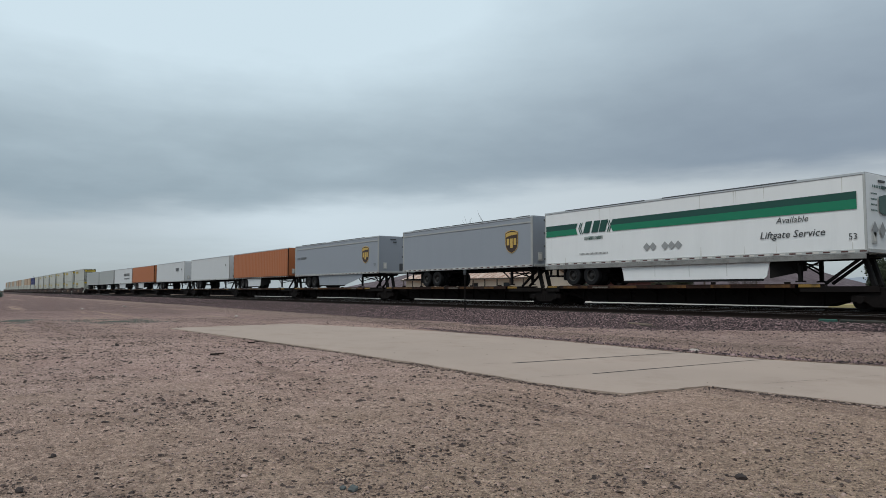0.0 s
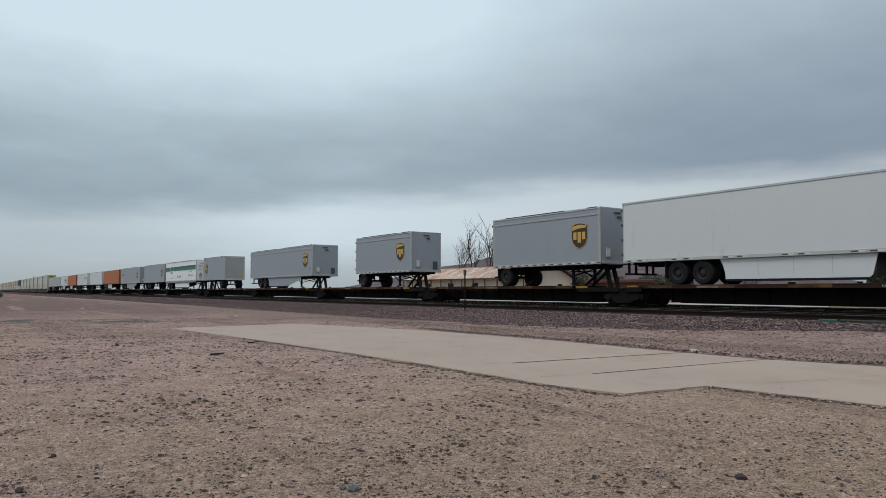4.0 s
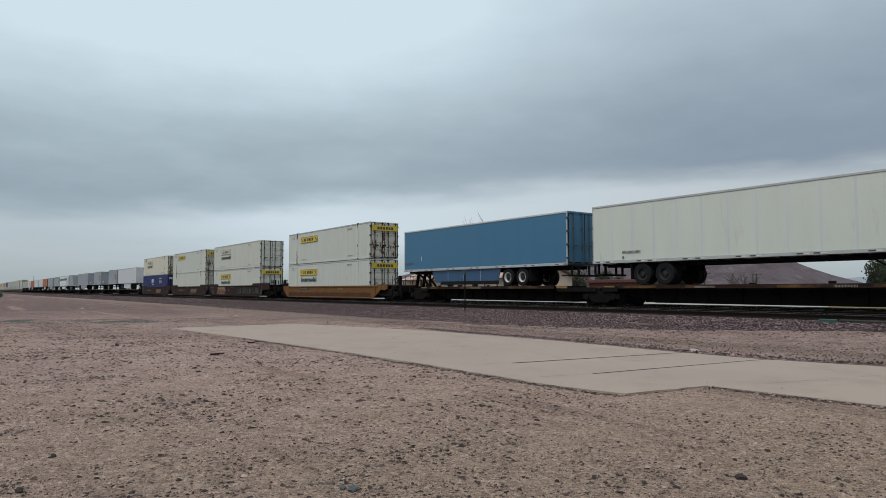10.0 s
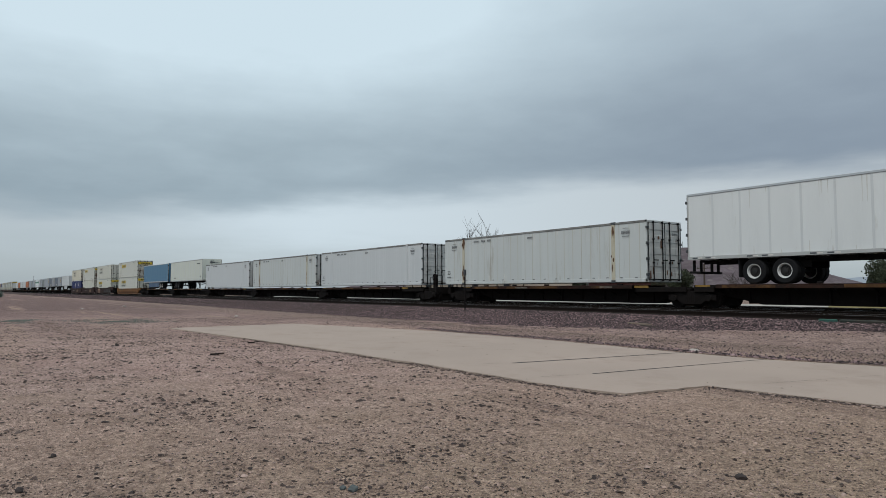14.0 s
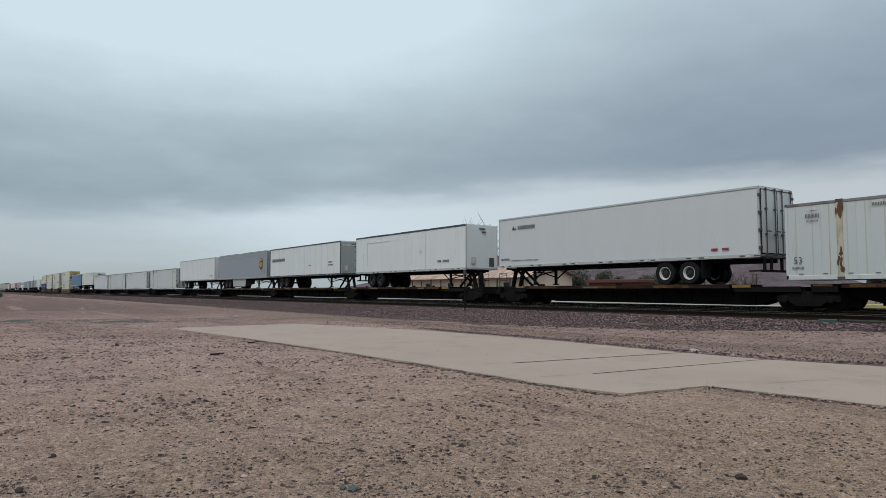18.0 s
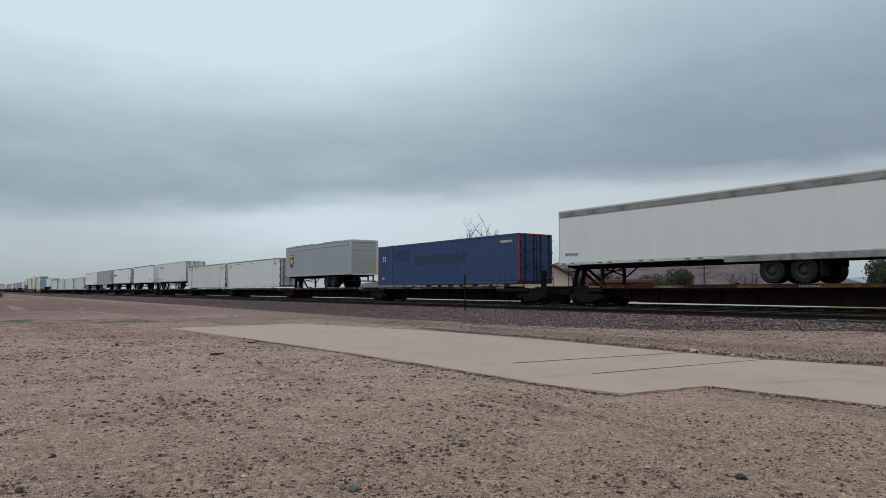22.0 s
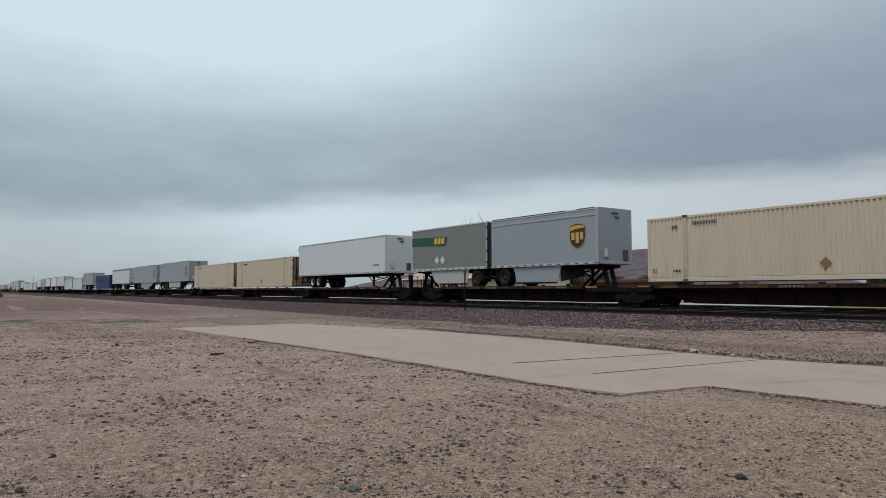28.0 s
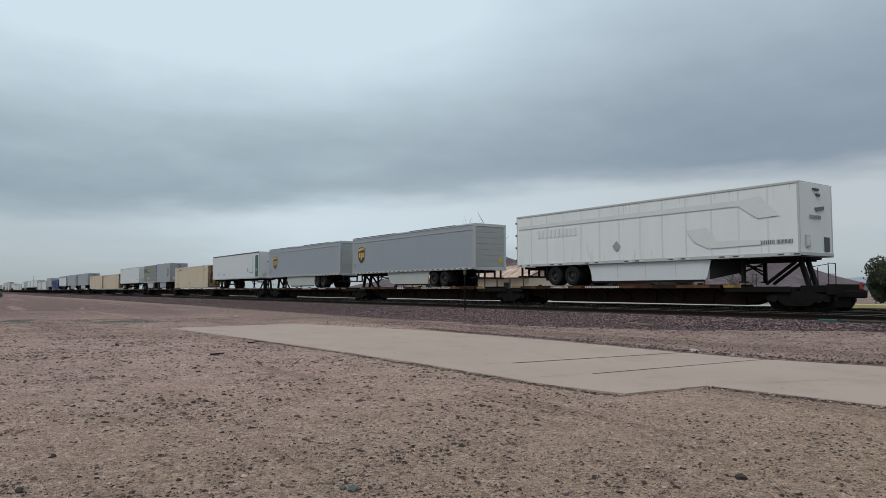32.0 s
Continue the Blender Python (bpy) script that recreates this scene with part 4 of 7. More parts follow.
def ring(m, cx, cz, rx, rz, w, y, seed):
    """Painted loop of width w."""
    o, i = wavy(cx, cz, rx, rz, seed), wavy(cx, cz, rx - w, rz - w, seed)
    n = len(o)
    m.add([(x, y, z) for x, z in o + i], [[k, (k + 1) % n, n + (k + 1) % n, n + k] for k in range(n)])
    return m


def well_car(n, first, last, paint, name_bars, label, graffiti=False):
    """Well car unit with deep sides, n metres between its trucks."""
    th = base("well_car", label, "rail car", "well cars of the train")
    lo, hi = 0.79, 1.98 if paint is WELL_BROWN else 1.80
    xe = n + 0.9 if last and paint is WELL_BROWN else n - 0.8
    for y0, nm in ((-0.1, "near"), (2.59, "far")):
        m = Mesh()
        m.prism([(0.25, 1.5), (0.45, 1.25), (1.05, lo + 0.04), (1.3, lo), (n - 2.3, lo), (n - 2.0, lo + 0.04), (n - 1.1, 1.3), (n - 0.85, 1.5), (xe, 1.52), (xe, hi), (0.25, hi)], y0 + 0.02, y0 + 0.1)
        m.box(1.3, n - 1.3, y0 - 0.03, y0 + 0.12, hi - 0.12, hi, 0.02)
        m.box(1.36, n - 2.35, y0 - 0.03, y0 + 0.12, lo, lo + 0.1, 0.02)
        for k in range(13):
            x = 1.7 + (n - 3.4) * k / 12
            if k in (0, 12):
                m.box(x - 0.06, x + 0.06, y0 - 0.02, y0 + 0.05, 1.2, hi - 0.1, 0.01)
        if paint is WELL_BROWN:     # the sides stand higher over the ends
            m.prism([(0.25, hi), (3.6, hi), (3.4, hi + 0.2), (0.25, hi + 0.2)], y0 + 0.02, y0 + 0.1)
            m.prism([(n - 4.2, hi), (xe, hi), (xe, hi + 0.2), (n - 4.0, hi + 0.2)], y0 + 0.02, y0 + 0.1)
        part("side_sill", m, paint, th)
    fl = Mesh().box(2.2, n - 2.2, 0.1, 2.5, lo + 0.05, lo + 0.11, 0.01)
    for x0 in (1.35, n - 1.45):
        fl.box(x0, x0 + 0.1, 0.0, 2.59, 1.1, hi - 0.02, 0.02)
    part("well_floor", fl, paint, th)
    for x0, x1 in ((-0.6, 1.4), (n - 1.4, n + 0.6)):
        # deep dark block fills the joint, where shade lies around the truck
        part("end_frame", Mesh().box(x0, x1, 0.35, 2.24, 1.45, 1.78, 0.03).box(x0 + 0.15 if x0 < 1 else n - 2.6, 2.6 if x0 < 1 else x1 - 0.15, 0.12, 2.47, 0.98, 1.5, 0.04), DARK_RUST, th, "dark end frame over the truck")
        e = Mesh()
        xa = max(x0, 0.0) if x0 < 1 else x0
        e.box(0.2 if x0 < 1 else n - 1.5, 1.5 if x0 < 1 else n - 0.2, -0.055, 0.02, 1.42, hi - 0.05, 0.02)
        e.prism([(xa, 1.5), (x1 if x1 < n else n, 1.5), (x1 if x1 < n else n, hi + 0.06), (xa, hi + 0.06)], -0.04, 0.06)
        e.box(xa, x1 if x1 < n else n, -0.04, 2.63, hi - 0.03, hi + 0.05, 0.02)
        # brown cars get dark ends: the joint's shade is put into the colour
        part("end_platform", e, DARK_RUST if paint is WELL_BROWN else paint, th)
    mk = Mesh()
    name_bars(mk, n)
    small("stencil_mark", mk, DUSTY, th, "pale stencilled marks")
    br = Mesh()
    x = 10.4
    for k in range(4):
        a, z, sl = x + k * 0.72, 1.18, 0.14
        for q in (0.0, 0.17, 0.34):
            br.plate([(a + sl * q / 0.44, z + q), (a + 0.6 + sl * q / 0.44, z + q), (a + 0.6 + sl * (q + 0.11) / 0.44, z + q + 0.11), (a + sl * (q + 0.11) / 0.44, z + q + 0.11)], -0.081, 0.005)
    br.plate([(x - 0.4, 1.02), (x + 2.6, 1.06), (x + 2.7, 1.12), (x - 0.2, 1.1)], -0.083, 0.005)
    if paint is WELL_BROWN and not graffiti:
        part("emblem", br, TAN_DECAL, th, "tan block emblem")
    if graffiti:
        rr = random.Random(4)
        fill, line, glow, shade, dark = Mesh(), Mesh(), Mesh(), Mesh(), Mesh()
        for k, (cx, cz, rx, rz) in enumerate(((3.75, 1.27, 0.52, 0.28), (4.45, 1.24, 0.40, 0.30), (5.15, 1.26, 0.38, 0.32), (5.8, 1.25, 0.44, 0.30))):
            blob(fill, cx, cz, rx, rz, -0.083 - 0.0006 * k, k)
            ring(line, cx, cz, rx, rz, 0.055, -0.086 - 0.0006 * k, k)
            line.plate([(cx - 0.04, cz), (cx + 0.03, cz), (cx + 0.05, cz + rz), (cx - 0.01, cz + rz)], -0.089, 0.002)
            blob(glow, cx + 0.1, 1.68, 0.36, 0.17, -0.083 - 0.0006 * k, k + 3)
        for k in range(10):     # jagged letters, a dark outline behind each stroke
            a, lean = 10.6 + k * 0.82, rr.uniform(-0.12, 0.2)
            for q in range(3):
                w, lo_, hi_ = rr.uniform(0.13, 0.22), rr.uniform(0.95, 1.1), rr.uniform(1.6, 1.8)
                x0, x1 = a + q * 0.2, a + q * 0.2 + (lean if q != 1 else rr.uniform(-0.3, 0.4))
                z = -0.083 - 0.0007 * (3 * (k % 2) + q)
                dark.plate([(x0 - 0.045, lo_ - 0.04), (x0 + w + 0.045, lo_ - 0.04), (x1 + w + 0.045, hi_ + 0.04), (x1 - 0.045, hi_ + 0.04)], z, 0.002)
                shade.plate([(x0, lo_), (x0 + w, lo_ + 0.03), (x1 + w, hi_ - 0.03), (x1, hi_)], z - 0.0022, 0.0015)
        small("graffiti", fill, GRAFFITI_RUST, th, "rust-orange graffiti bubble letters")
        small("graffiti_outline", line, GRAFFITI_TAN, th, "tan graffiti outlines")
        small("graffiti", glow, GRAFFITI_TAN, th, "tan graffiti cloud")
        small("graffiti", shade, GRAFFITI_GREY, th, "murky grey graffiti letters")
        small("graffiti_outline", dark, BLACK, th, "black graffiti outlines")
    if paint is WELL_ORANGE:
        soil = Mesh()
        k = 40
        top = [1.24 + 0.09 * noise.noise((i * 0.6, 2.0, 5.0)) for i in range(k + 1)]
        xs = [1.4 + (n - 3.8) * i / k for i in range(k + 1)]
        soil.add([(x, -0.0815, lo + 0.11) for x in xs] + [(x, -0.0815, z) for x, z in zip(xs, top)], [[i, i + 1, k + 2 + i, k + 1 + i] for i in range(k)])
        part("dirt_band", soil, WELL_DIRT, th, "brown dirt on the lower side")
        part("number_plate_patch", Mesh().plate([(n * 0.215, 1.46), (n * 0.215 + 1.75, 1.46), (n * 0.215 + 1.75, 1.67), (n * 0.215, 1.67)], -0.0803, 0.0015), BLACK, th, "black painted patch")
    add_truck(th, n)
    if first:
        add_truck(th, 0.0)
    det = Mesh()
    for x0 in ((0.0,) if first else ()) + ((n,) if last else ()):
        d = -1 if x0 == 0 else 1
        det.box(min(x0, x0 + d * 1.7), max(x0, x0 + d * 1.7), 0.5, 2.1, 1.25, 1.55, 0.03)
        for yy in (0.1, 0.6, 1.9):
            det.rod((x0 + d * 1.6, yy, 1.3), (x0 + d * 1.6, yy, 2.45), 0.02, 6)
            det.rod((x0 + d * 0.6, yy, 1.8), (x0 + d * 0.6, yy, 2.5), 0.02, 6)
        det.box(min(x0 + d * 1.55, x0 + d * 1.75), max(x0 + d * 1.55, x0 + d * 1.75), 0.1, 2.5, 1.3, 1.72, 0.02)
        handwheel(det, x0 + d * 1.0, 0.2, 2.25, 0.27)
        det.box(x0 + d * 1.0 - 0.12, x0 + d * 1.0 + 0.12, 0.45, 0.6, 1.7, 2.5, 0.02)
    if first or last:
        part("end_railing", det, DARK_RUST, th, "dark hand rails and brake wheel")
    return th


GRAFFITI_RUST = surface("rust_graffiti_paint", (0.12, 0.045, 0.02), 0.7, 0, 0.35, 3, 20, 0.0)
GRAFFITI_GREY = surface("murky_graffiti_paint", (0.040, 0.036, 0.030), 0.7, 0, 0.4, 2, 20, 0.0, (0.03, 0.024, 0.02), 0.2)
GRAFFITI_TAN = surface("tan_graffiti_paint", (0.27, 0.17, 0.10), 0.7, 0, 0.3, 3, 20, 0.0)


# ---- boxes: containers and trailer bodies ----
def corrugated(m, x0, x1, z0, z1, y, out=-1, pitch=0.278, depth=0.036):
    """Wall of trapezoid folds at y, standing on the outside by depth."""
    xs, k = [], max(1, int((x1 - x0) / pitch))
    step = (x1 - x0) / k
    for i in range(k):
        a = x0 + i * step
        xs += [(a, 0), (a + step * 0.28, 0), (a + step * 0.50, 1), (a + step * 0.78, 1)]
    xs.append((x1, 0))
    v = [(x, y - out * depth * d, z0) for x, d in xs] + [(x, y - out * depth * d, z1) for x, d in xs]
    n = len(xs)
    m.add(v, [[i, i + 1, n + i + 1, n + i] for i in range(n - 1)])


FOLD, PITCH = 0.036, 0.25


def fold_patch(m, L, xa, xb, z0, z1, proud=0.004):
    """Paint patch that follows the folds of a container's near wall between xa and xb."""
    x0, x1 = 0.12, L - 0.12
    k = max(1, int((x1 - x0) / PITCH))
    step = (x1 - x0) / k
    knots = [(x0 + i * step + step * f, d) for i in range(k) for f, d in ((0, 0), (0.28, 0), (0.50, 1), (0.78, 1))] + [(x1, 0)]
    kx, kd = [q[0] for q in knots], [q[1] for q in knots]
    xs = [xa] + [x for x in kx if xa < x < xb] + [xb]
    ys = [0.004 - proud + FOLD * float(np.interp(x, kx, kd)) for x in xs]
    n = len(xs)
    return m.add([(x, y, z0) for x, y in zip(xs, ys)] + [(x, y, z1) for x, y in zip(xs, ys)], [[i, i + 1, n + i + 1, n + i] for i in range(n - 1)])


def doors(th, L, W, z0, z1, paint, rust=0.0, side=1, ribs=True, lock=None):
    """Two leaves with lock rods and hinges on the end at x = L (side 1) or x = 0."""
    x = L if side > 0 else 0.0
    d = 1 if side > 0 else -1
    for k in (0, 1):
        y0, y1 = (0.1, W / 2 - 0.01) if k == 0 else (W / 2 + 0.01, W - 0.1)
        m = Mesh().box(min(x, x + d * 0.035), max(x, x + d * 0.035), y0, y1, z0 + 0.14, z1 - 0.12, 0.01)
        if ribs:
            for i in range(5):
                zz = z0 + 0.3 + (z1 - z0 - 0.6) * i / 4
                m.box(min(x + d * 0.03, x + d * 0.055), max(x + d * 0.03, x + d * 0.055), y0 + 0.06, y1 - 0.06, zz - 0.16, zz + 0.16, 0.012)
        leaf = part("door", m, paint, th, "end door leaf")
        r = Mesh()
        for yy in (y0 + 0.3, y1 - 0.22):
            r.rod((x + d * 0.085, yy, z0 + 0.04), (x + d * 0.085, yy, z1 - 0.04), 0.028, 6)
            for zz in (z0 + 0.1, z0 + 0.9, z1 - 0.9, z1 - 0.1):
                r.box(min(x + d * 0.03, x + d * 0.11), max(x + d * 0.03, x + d * 0.11), yy - 0.06, yy + 0.06, zz - 0.04, zz + 0.04, 0.01)
            r.box(min(x + d * 0.09, x + d * 0.11), max(x + d * 0.09, x + d * 0.11), yy - 0.02, yy + 0.34, z0 + 1.0, z0 + 1.05, 0.006)
        part("lock_rod", r, lock or DARK_GREY, leaf, "dark lock rods")
        h = Mesh()
        ye = y0 - 0.03 if k == 0 else y1 + 0.03
        for i in range(4):
            zz = z0 + 0.35 + (z1 - z0 - 0.7) * i / 3
            h.box(min(x - d * 0.04, x + d * 0.06), max(x - d * 0.04, x + d * 0.06), ye - 0.1, ye + 0.06, zz - 0.06, zz + 0.06, 0.01)
        small("hinge", h, DARK_GREY, leaf, "dark hinges")
        g = Mesh()
        xa, xb = min(x + d * 0.02, x + d * 0.045), max(x + d * 0.02, x + d * 0.045)
        for a, b, c, e in ((y0 - 0.03, y0 + 0.012, z0 + 0.12, z1 - 0.1), (y1 - 0.012, y1 + 0.03 * k, z0 + 0.12, z1 - 0.1), (y0, y1, z0 + 0.1, z0 + 0.15), (y0, y1, z1 - 0.13, z1 - 0.1)):
            g.box(xa, xb, a, max(b, a + 0.02), c, e, 0.004)
        part("door_seal", g, RUBBER, leaf, "black rubber seal")


RUSTED_CREAM = surface("rust_stained_cream_paint", (0.50, 0.49, 0.43), 0.7, 0, 0.12, 1.8, 14, 0.06, (0.15, 0.075, 0.035), 0.26, (1.0, 1.0, 0.3))
RUSTED_BEIGE = surface("rust_eaten_beige_paint", (0.40, 0.27, 0.13), 0.75, 0, 0.2, 1.8, 14, 0.06, (0.075, 0.032, 0.016), 0.36, (1.0, 1.0, 0.35))
RUST_STREAK = surface("rust_streak", (0.115, 0.056, 0.028), 0.85, 0, 0.4, 3, 20, 0.1)


POST = 2.0


def container(L, z0, paint, style, label, door_paint=None, frame_paint=None, rails=None, rusty=False, H=2.896, corner=None, post=None):
    """Domestic 53-foot container on its floor at z0. style: 'folded' or 'sheet'."""
    th = base("container", label, "container", "containers on the train")
    W, z1 = 2.59, z0 + H
    fp = frame_paint or paint
    rp = rails or fp
    core = Mesh().box(0.05, L - 0.05, 0.06, W - 0.06, z0 + 0.06, z1 - 0.04, 0.01)
    body = part("body", core, paint, th)
    wall, strips = Mesh(), Mesh()
    if style == "folded":
        corrugated(wall, 0.12, L - 0.12, z0 + 0.2, z1 - 0.1, 0.004, -1, 0.19 if paint is BEIGE else PITCH, 0.05 if paint is BEIGE else FOLD)
        corrugated(wall, 0.12, L - 0.12, z0 + 0.2, z1 - 0.1, W - 0.004, 1)
        part("side_wall", wall, paint, th, "folded steel side wall")
    else:
        for yy, o in ((0.02, 1), (W - 0.05, -1)):
            k = 13
            for i in range(k):
                a = 0.1 + (L - 0.2) * i / k
                b = 0.1 + (L - 0.2) * (i + 1) / k
                nm = Mesh().box(a + 0.0015, b - 0.0015, yy, yy + 0.03, z0 + 0.16, z1 - 0.1, 0.004)
                if o == 1:
                    part("side_panel", nm, paint, body)
                else:
                    wall.add(nm.v, nm.f)
            for i in range(2 * k):
                a = 0.1 + (L - 0.2) * (i + 0.5) / (2 * k)
                if o == 1:
                    strips.box(a - 0.022, a + 0.022, yy - 0.004, yy + 0.01, z0 + 0.18, z1 - 0.12, 0.003)
        part("side_wall", wall, paint, th, "smooth riveted side wall")
        small("rivet_strip", strips, SEAM_OLD if paint is CREAM else SEAM, th, "narrow dull rivet strips")
    for nm, a, b in (("bottom_rail", z0, z0 + 0.17), ("top_rail", z1 - 0.11, z1)):
        bits(nm, [(0, L, 0.0, 0.07, a, b), (0, L, W - 0.07, W, a, b)], rp if nm == "top_rail" else fp, th)
    for x in (POST, L - POST):                # lifting posts inset from both ends
        bits("lifting_post", [(x - 0.11, x + 0.11, -0.012, 0.1, z0, z1 + 0.01), (x - 0.11, x + 0.11, W - 0.1, W + 0.012, z0, z1 + 0.01)], post or fp, th)
        bits("corner_casting", [(x - 0.13, x + 0.13, -0.016, 0.1, z1 - 0.11, z1 + 0.025), (x - 0.13, x + 0.13, -0.016, 0.1, z0 - 0.025, z0 + 0.11)], DARK_GREY if rusty or paint is BEIGE else fp, th, "steel corner casting")
    for x in (0.0, L - 0.1):
        bits("corner_post", [(x, x + 0.1, yy, yy + 0.1, z0 + 0.01, z1 - 0.005) for yy in (0.0, W - 0.1)], corner or fp, th)
        bits("end_header", [(x, x + 0.1, 0.1, W - 0.1, z1 - 0.12, z1)], corner or fp, th)
        bits("end_sill", [(x, x + 0.1, 0.1, W - 0.1, z0, z0 + 0.14)], corner or fp, th)
    corrugated_end = Mesh()
    for i in range(8):
        y = 0.14 + (W - 0.28) * i / 8
        corrugated_end.box(-0.02, 0.04, y + 0.05, y + 0.2, z0 + 0.16, z1 - 0.14, 0.015)
    part("front_end", corrugated_end, paint, th)
    rf = Mesh().box(0.05, L - 0.05, 0.05, W - 0.05, z1 - 0.03, z1 - 0.008, 0.005)
    for i in range(18):
        x = 0.5 + (L - 1.0) * i / 17
        rf.box(x - 0.03, x + 0.03, 0.06, W - 0.06, z1 - 0.012, z1 + 0.006, 0.004)
    part("roof", rf, paint, th)
    if style == "sheet":
        dirt_streaks(th, L, z0 + 0.17, z1 - 0.1, 0.0185, len(label) + int(z0 * 10), 40 if rusty else 22)
    doors(th, L, W, z0, z1, door_paint or (RUSTED_CREAM if rusty else paint), lock=RUBBER)
    rr = random.Random(int(z0 * 77) + len(label))
    if rusty:
        s = Mesh()
        for x, many in ((POST, 20), (L - POST, 6)):
            for k in range(many):
                zz = rr.choice((rr.uniform(z1 - 0.5, z1 - 0.1), rr.uniform(z0 + 0.15, z0 + 1.3)))
                a, w, h = x + rr.uniform(-0.14, 0.02), rr.uniform(0.05, 0.16), rr.uniform(0.08, 0.30)
                s.plate([(a, zz - h * 0.4), (a + w * 0.5, zz - h), (a + w, zz - h * 0.3), (a + w * 0.9, zz + h * 0.3), (a + w * 0.3, zz + h * 0.5)], -0.0125 - 0.0008 * k, 0.003)
        em = side_matrix(L)
        for k in range(12 if paint is CREAM else 44):
            a, zz = rr.uniform(0.12, 2.4), z0 + rr.choice((rr.uniform(0.1, 1.2), rr.uniform(0.1, 2.4)))
            w, h = rr.uniform(0.03, 0.14), rr.uniform(0.08, 0.45)
            s.plate([(a, zz), (a + w, zz + 0.03), (a + w * 0.8, zz + h), (a + 0.01, zz + h * 0.8)], -0.06 - 0.0006 * k, 0.003, em)
        small("rust_patch", s, RUST_STREAK, th, "brown rust patches")
    return th


GRIMY = surface("grimy_white_doors", (0.52, 0.53, 0.515), 0.65, 0, 0.12, 1.8, 14, 0.05, (0.20, 0.18, 0.155), 0.14, (1.0, 1.0, 0.3))
OLD_POST = surface("yellowed_post_paint", (0.50, 0.46, 0.35), 0.65, 0, 0.12, 2.0, 14, 0.05, (0.20, 0.14, 0.08), 0.18, (1.0, 1.0, 0.3))
FADED_PANEL = surface("faded_ochre_panel", (0.555, 0.525, 0.43), 0.6, 0, 0.1, 2, 20, 0.02, (0.56, 0.54, 0.48), 0.2)


def dirt_streaks(th, L, z0, z1, y, seed, count=26):
    """Thin runs of grime below the roof rail and above the floor."""
    rr, m = random.Random(seed), Mesh()
    for k in range(count):
        x, w = rr.uniform(0.3, L - 0.3), rr.uniform(0.02, 0.07)
        if rr.random() < 0.6:
            h = rr.uniform(0.15, 1.1)
            m.plate([(x, z1), (x + w, z1), (x + w * 0.6, z1 - h), (x + w * 0.4, z1 - h)][::-1], y, 0.0015)
        else:
            h = rr.uniform(0.1, 0.5)
            m.plate([(x, z0), (x + w, z0), (x + w * 0.7, z0 + h), (x + w * 0.3, z0 + h)], y, 0.0015)
    small("dirt_streak", m, GRIME, th, "thin grey-brown dirt streaks")


GRIME = surface("grime", (0.59, 0.59, 0.56), 0.8, 0, 0.2, 3, 20, 0.0)


def hunt_panel(th, x, z, bright, word):
    """Yellow company panel with plain dark blocks and the word below."""
    w, h = 3.68, 0.54
    p = part("company_panel", Mesh().plate([(x, z), (x + w, z), (x + w, z + h), (x, z + h)], -0.014, 0.008), YELLOW if bright else FADED_PANEL, th, "yellow company panel" if bright else "faded cream company panel")
    b = Mesh()
    bars(b, x + 0.72, z + 0.14, -0.023, 0.62, 0.26, 2, 0.35)
    bars(b, x + 1.5, z + 0.14, -0.023, 1.35, 0.26, 4, 0.22, None, False)
    b.plate([(x + 0.1, z + 0.38), (x + 0.45, z + 0.12), (x + 0.5, z + 0.16), (x + 0.2, z + 0.42)], -0.023, 0.004)
    b.plate([(x + 3.05, z + 0.42), (x + 3.45, z + 0.14), (x + 3.55, z + 0.2), (x + 3.15, z + 0.44)], -0.023, 0.004)
    small("panel_lettering_block", b, INK, p, "dark blocks")
    e = Mesh()
    for a, c2, q, r in ((x, z, w, 0.02), (x, z + h - 0.02, w, 0.02)):
        e.plate([(a, c2), (a + q, c2), (a + q, c2 + r), (a, c2 + r)], -0.0235, 0.004)
    part("panel_border", e, INK, p)
    if word:
        letters("Intermodal", 0.43, x + 0.2, z - 0.58, -0.014, WORD_GREEN, th, "lettering", 3.3, 0.026, 0, None, "dark green word")


# ---- road trailers ----
TYRE = Mesh().lathe(0, 0, [(-0.02, 0.297), (-0.13, 0.30), (-0.14, 0.46), (-0.11, 0.505), (0.11, 0.505), (0.14, 0.46), (0.13, 0.30)], 24).data("tyre", RUBBER)
RIMS = {}
for key, mt in (("white", RIM), ("dark", DARK_RIM)):
    RIMS[key] = Mesh().lathe(0, 0, [(-0.02, 0.292), (-0.128, 0.298), (-0.118, 0.262), (-0.05, 0.235), (-0.02, 0.225)], 24).data("rim", mt)
HUB = Mesh().lathe(0, 0, [(-0.02, 0.23), (-0.035, 0.13), (-0.09, 0.105), (-0.1, 0.02)], 20)
for i in range(10):
    a = 2 * math.pi * i / 10
    HUB.rod((0.168 * math.cos(a), -0.07, 0.168 * math.sin(a)), (0.168 * math.cos(a), -0.025, 0.168 * math.sin(a)), 0.017, 5)
HUB = HUB.data("hub", DARK_RIM)


def wheel(parent, x, z, y, rims):
    t = new("wheel", TYRE)
    t.parent, t.location = parent, (x, y, z)
    t["label"] = "black rubber tyre"
    for nm, me in (("rim", RIMS[rims]), ("hub", HUB)):
        new(nm, me).parent = t


Z0, Z1 = 2.72, 5.61


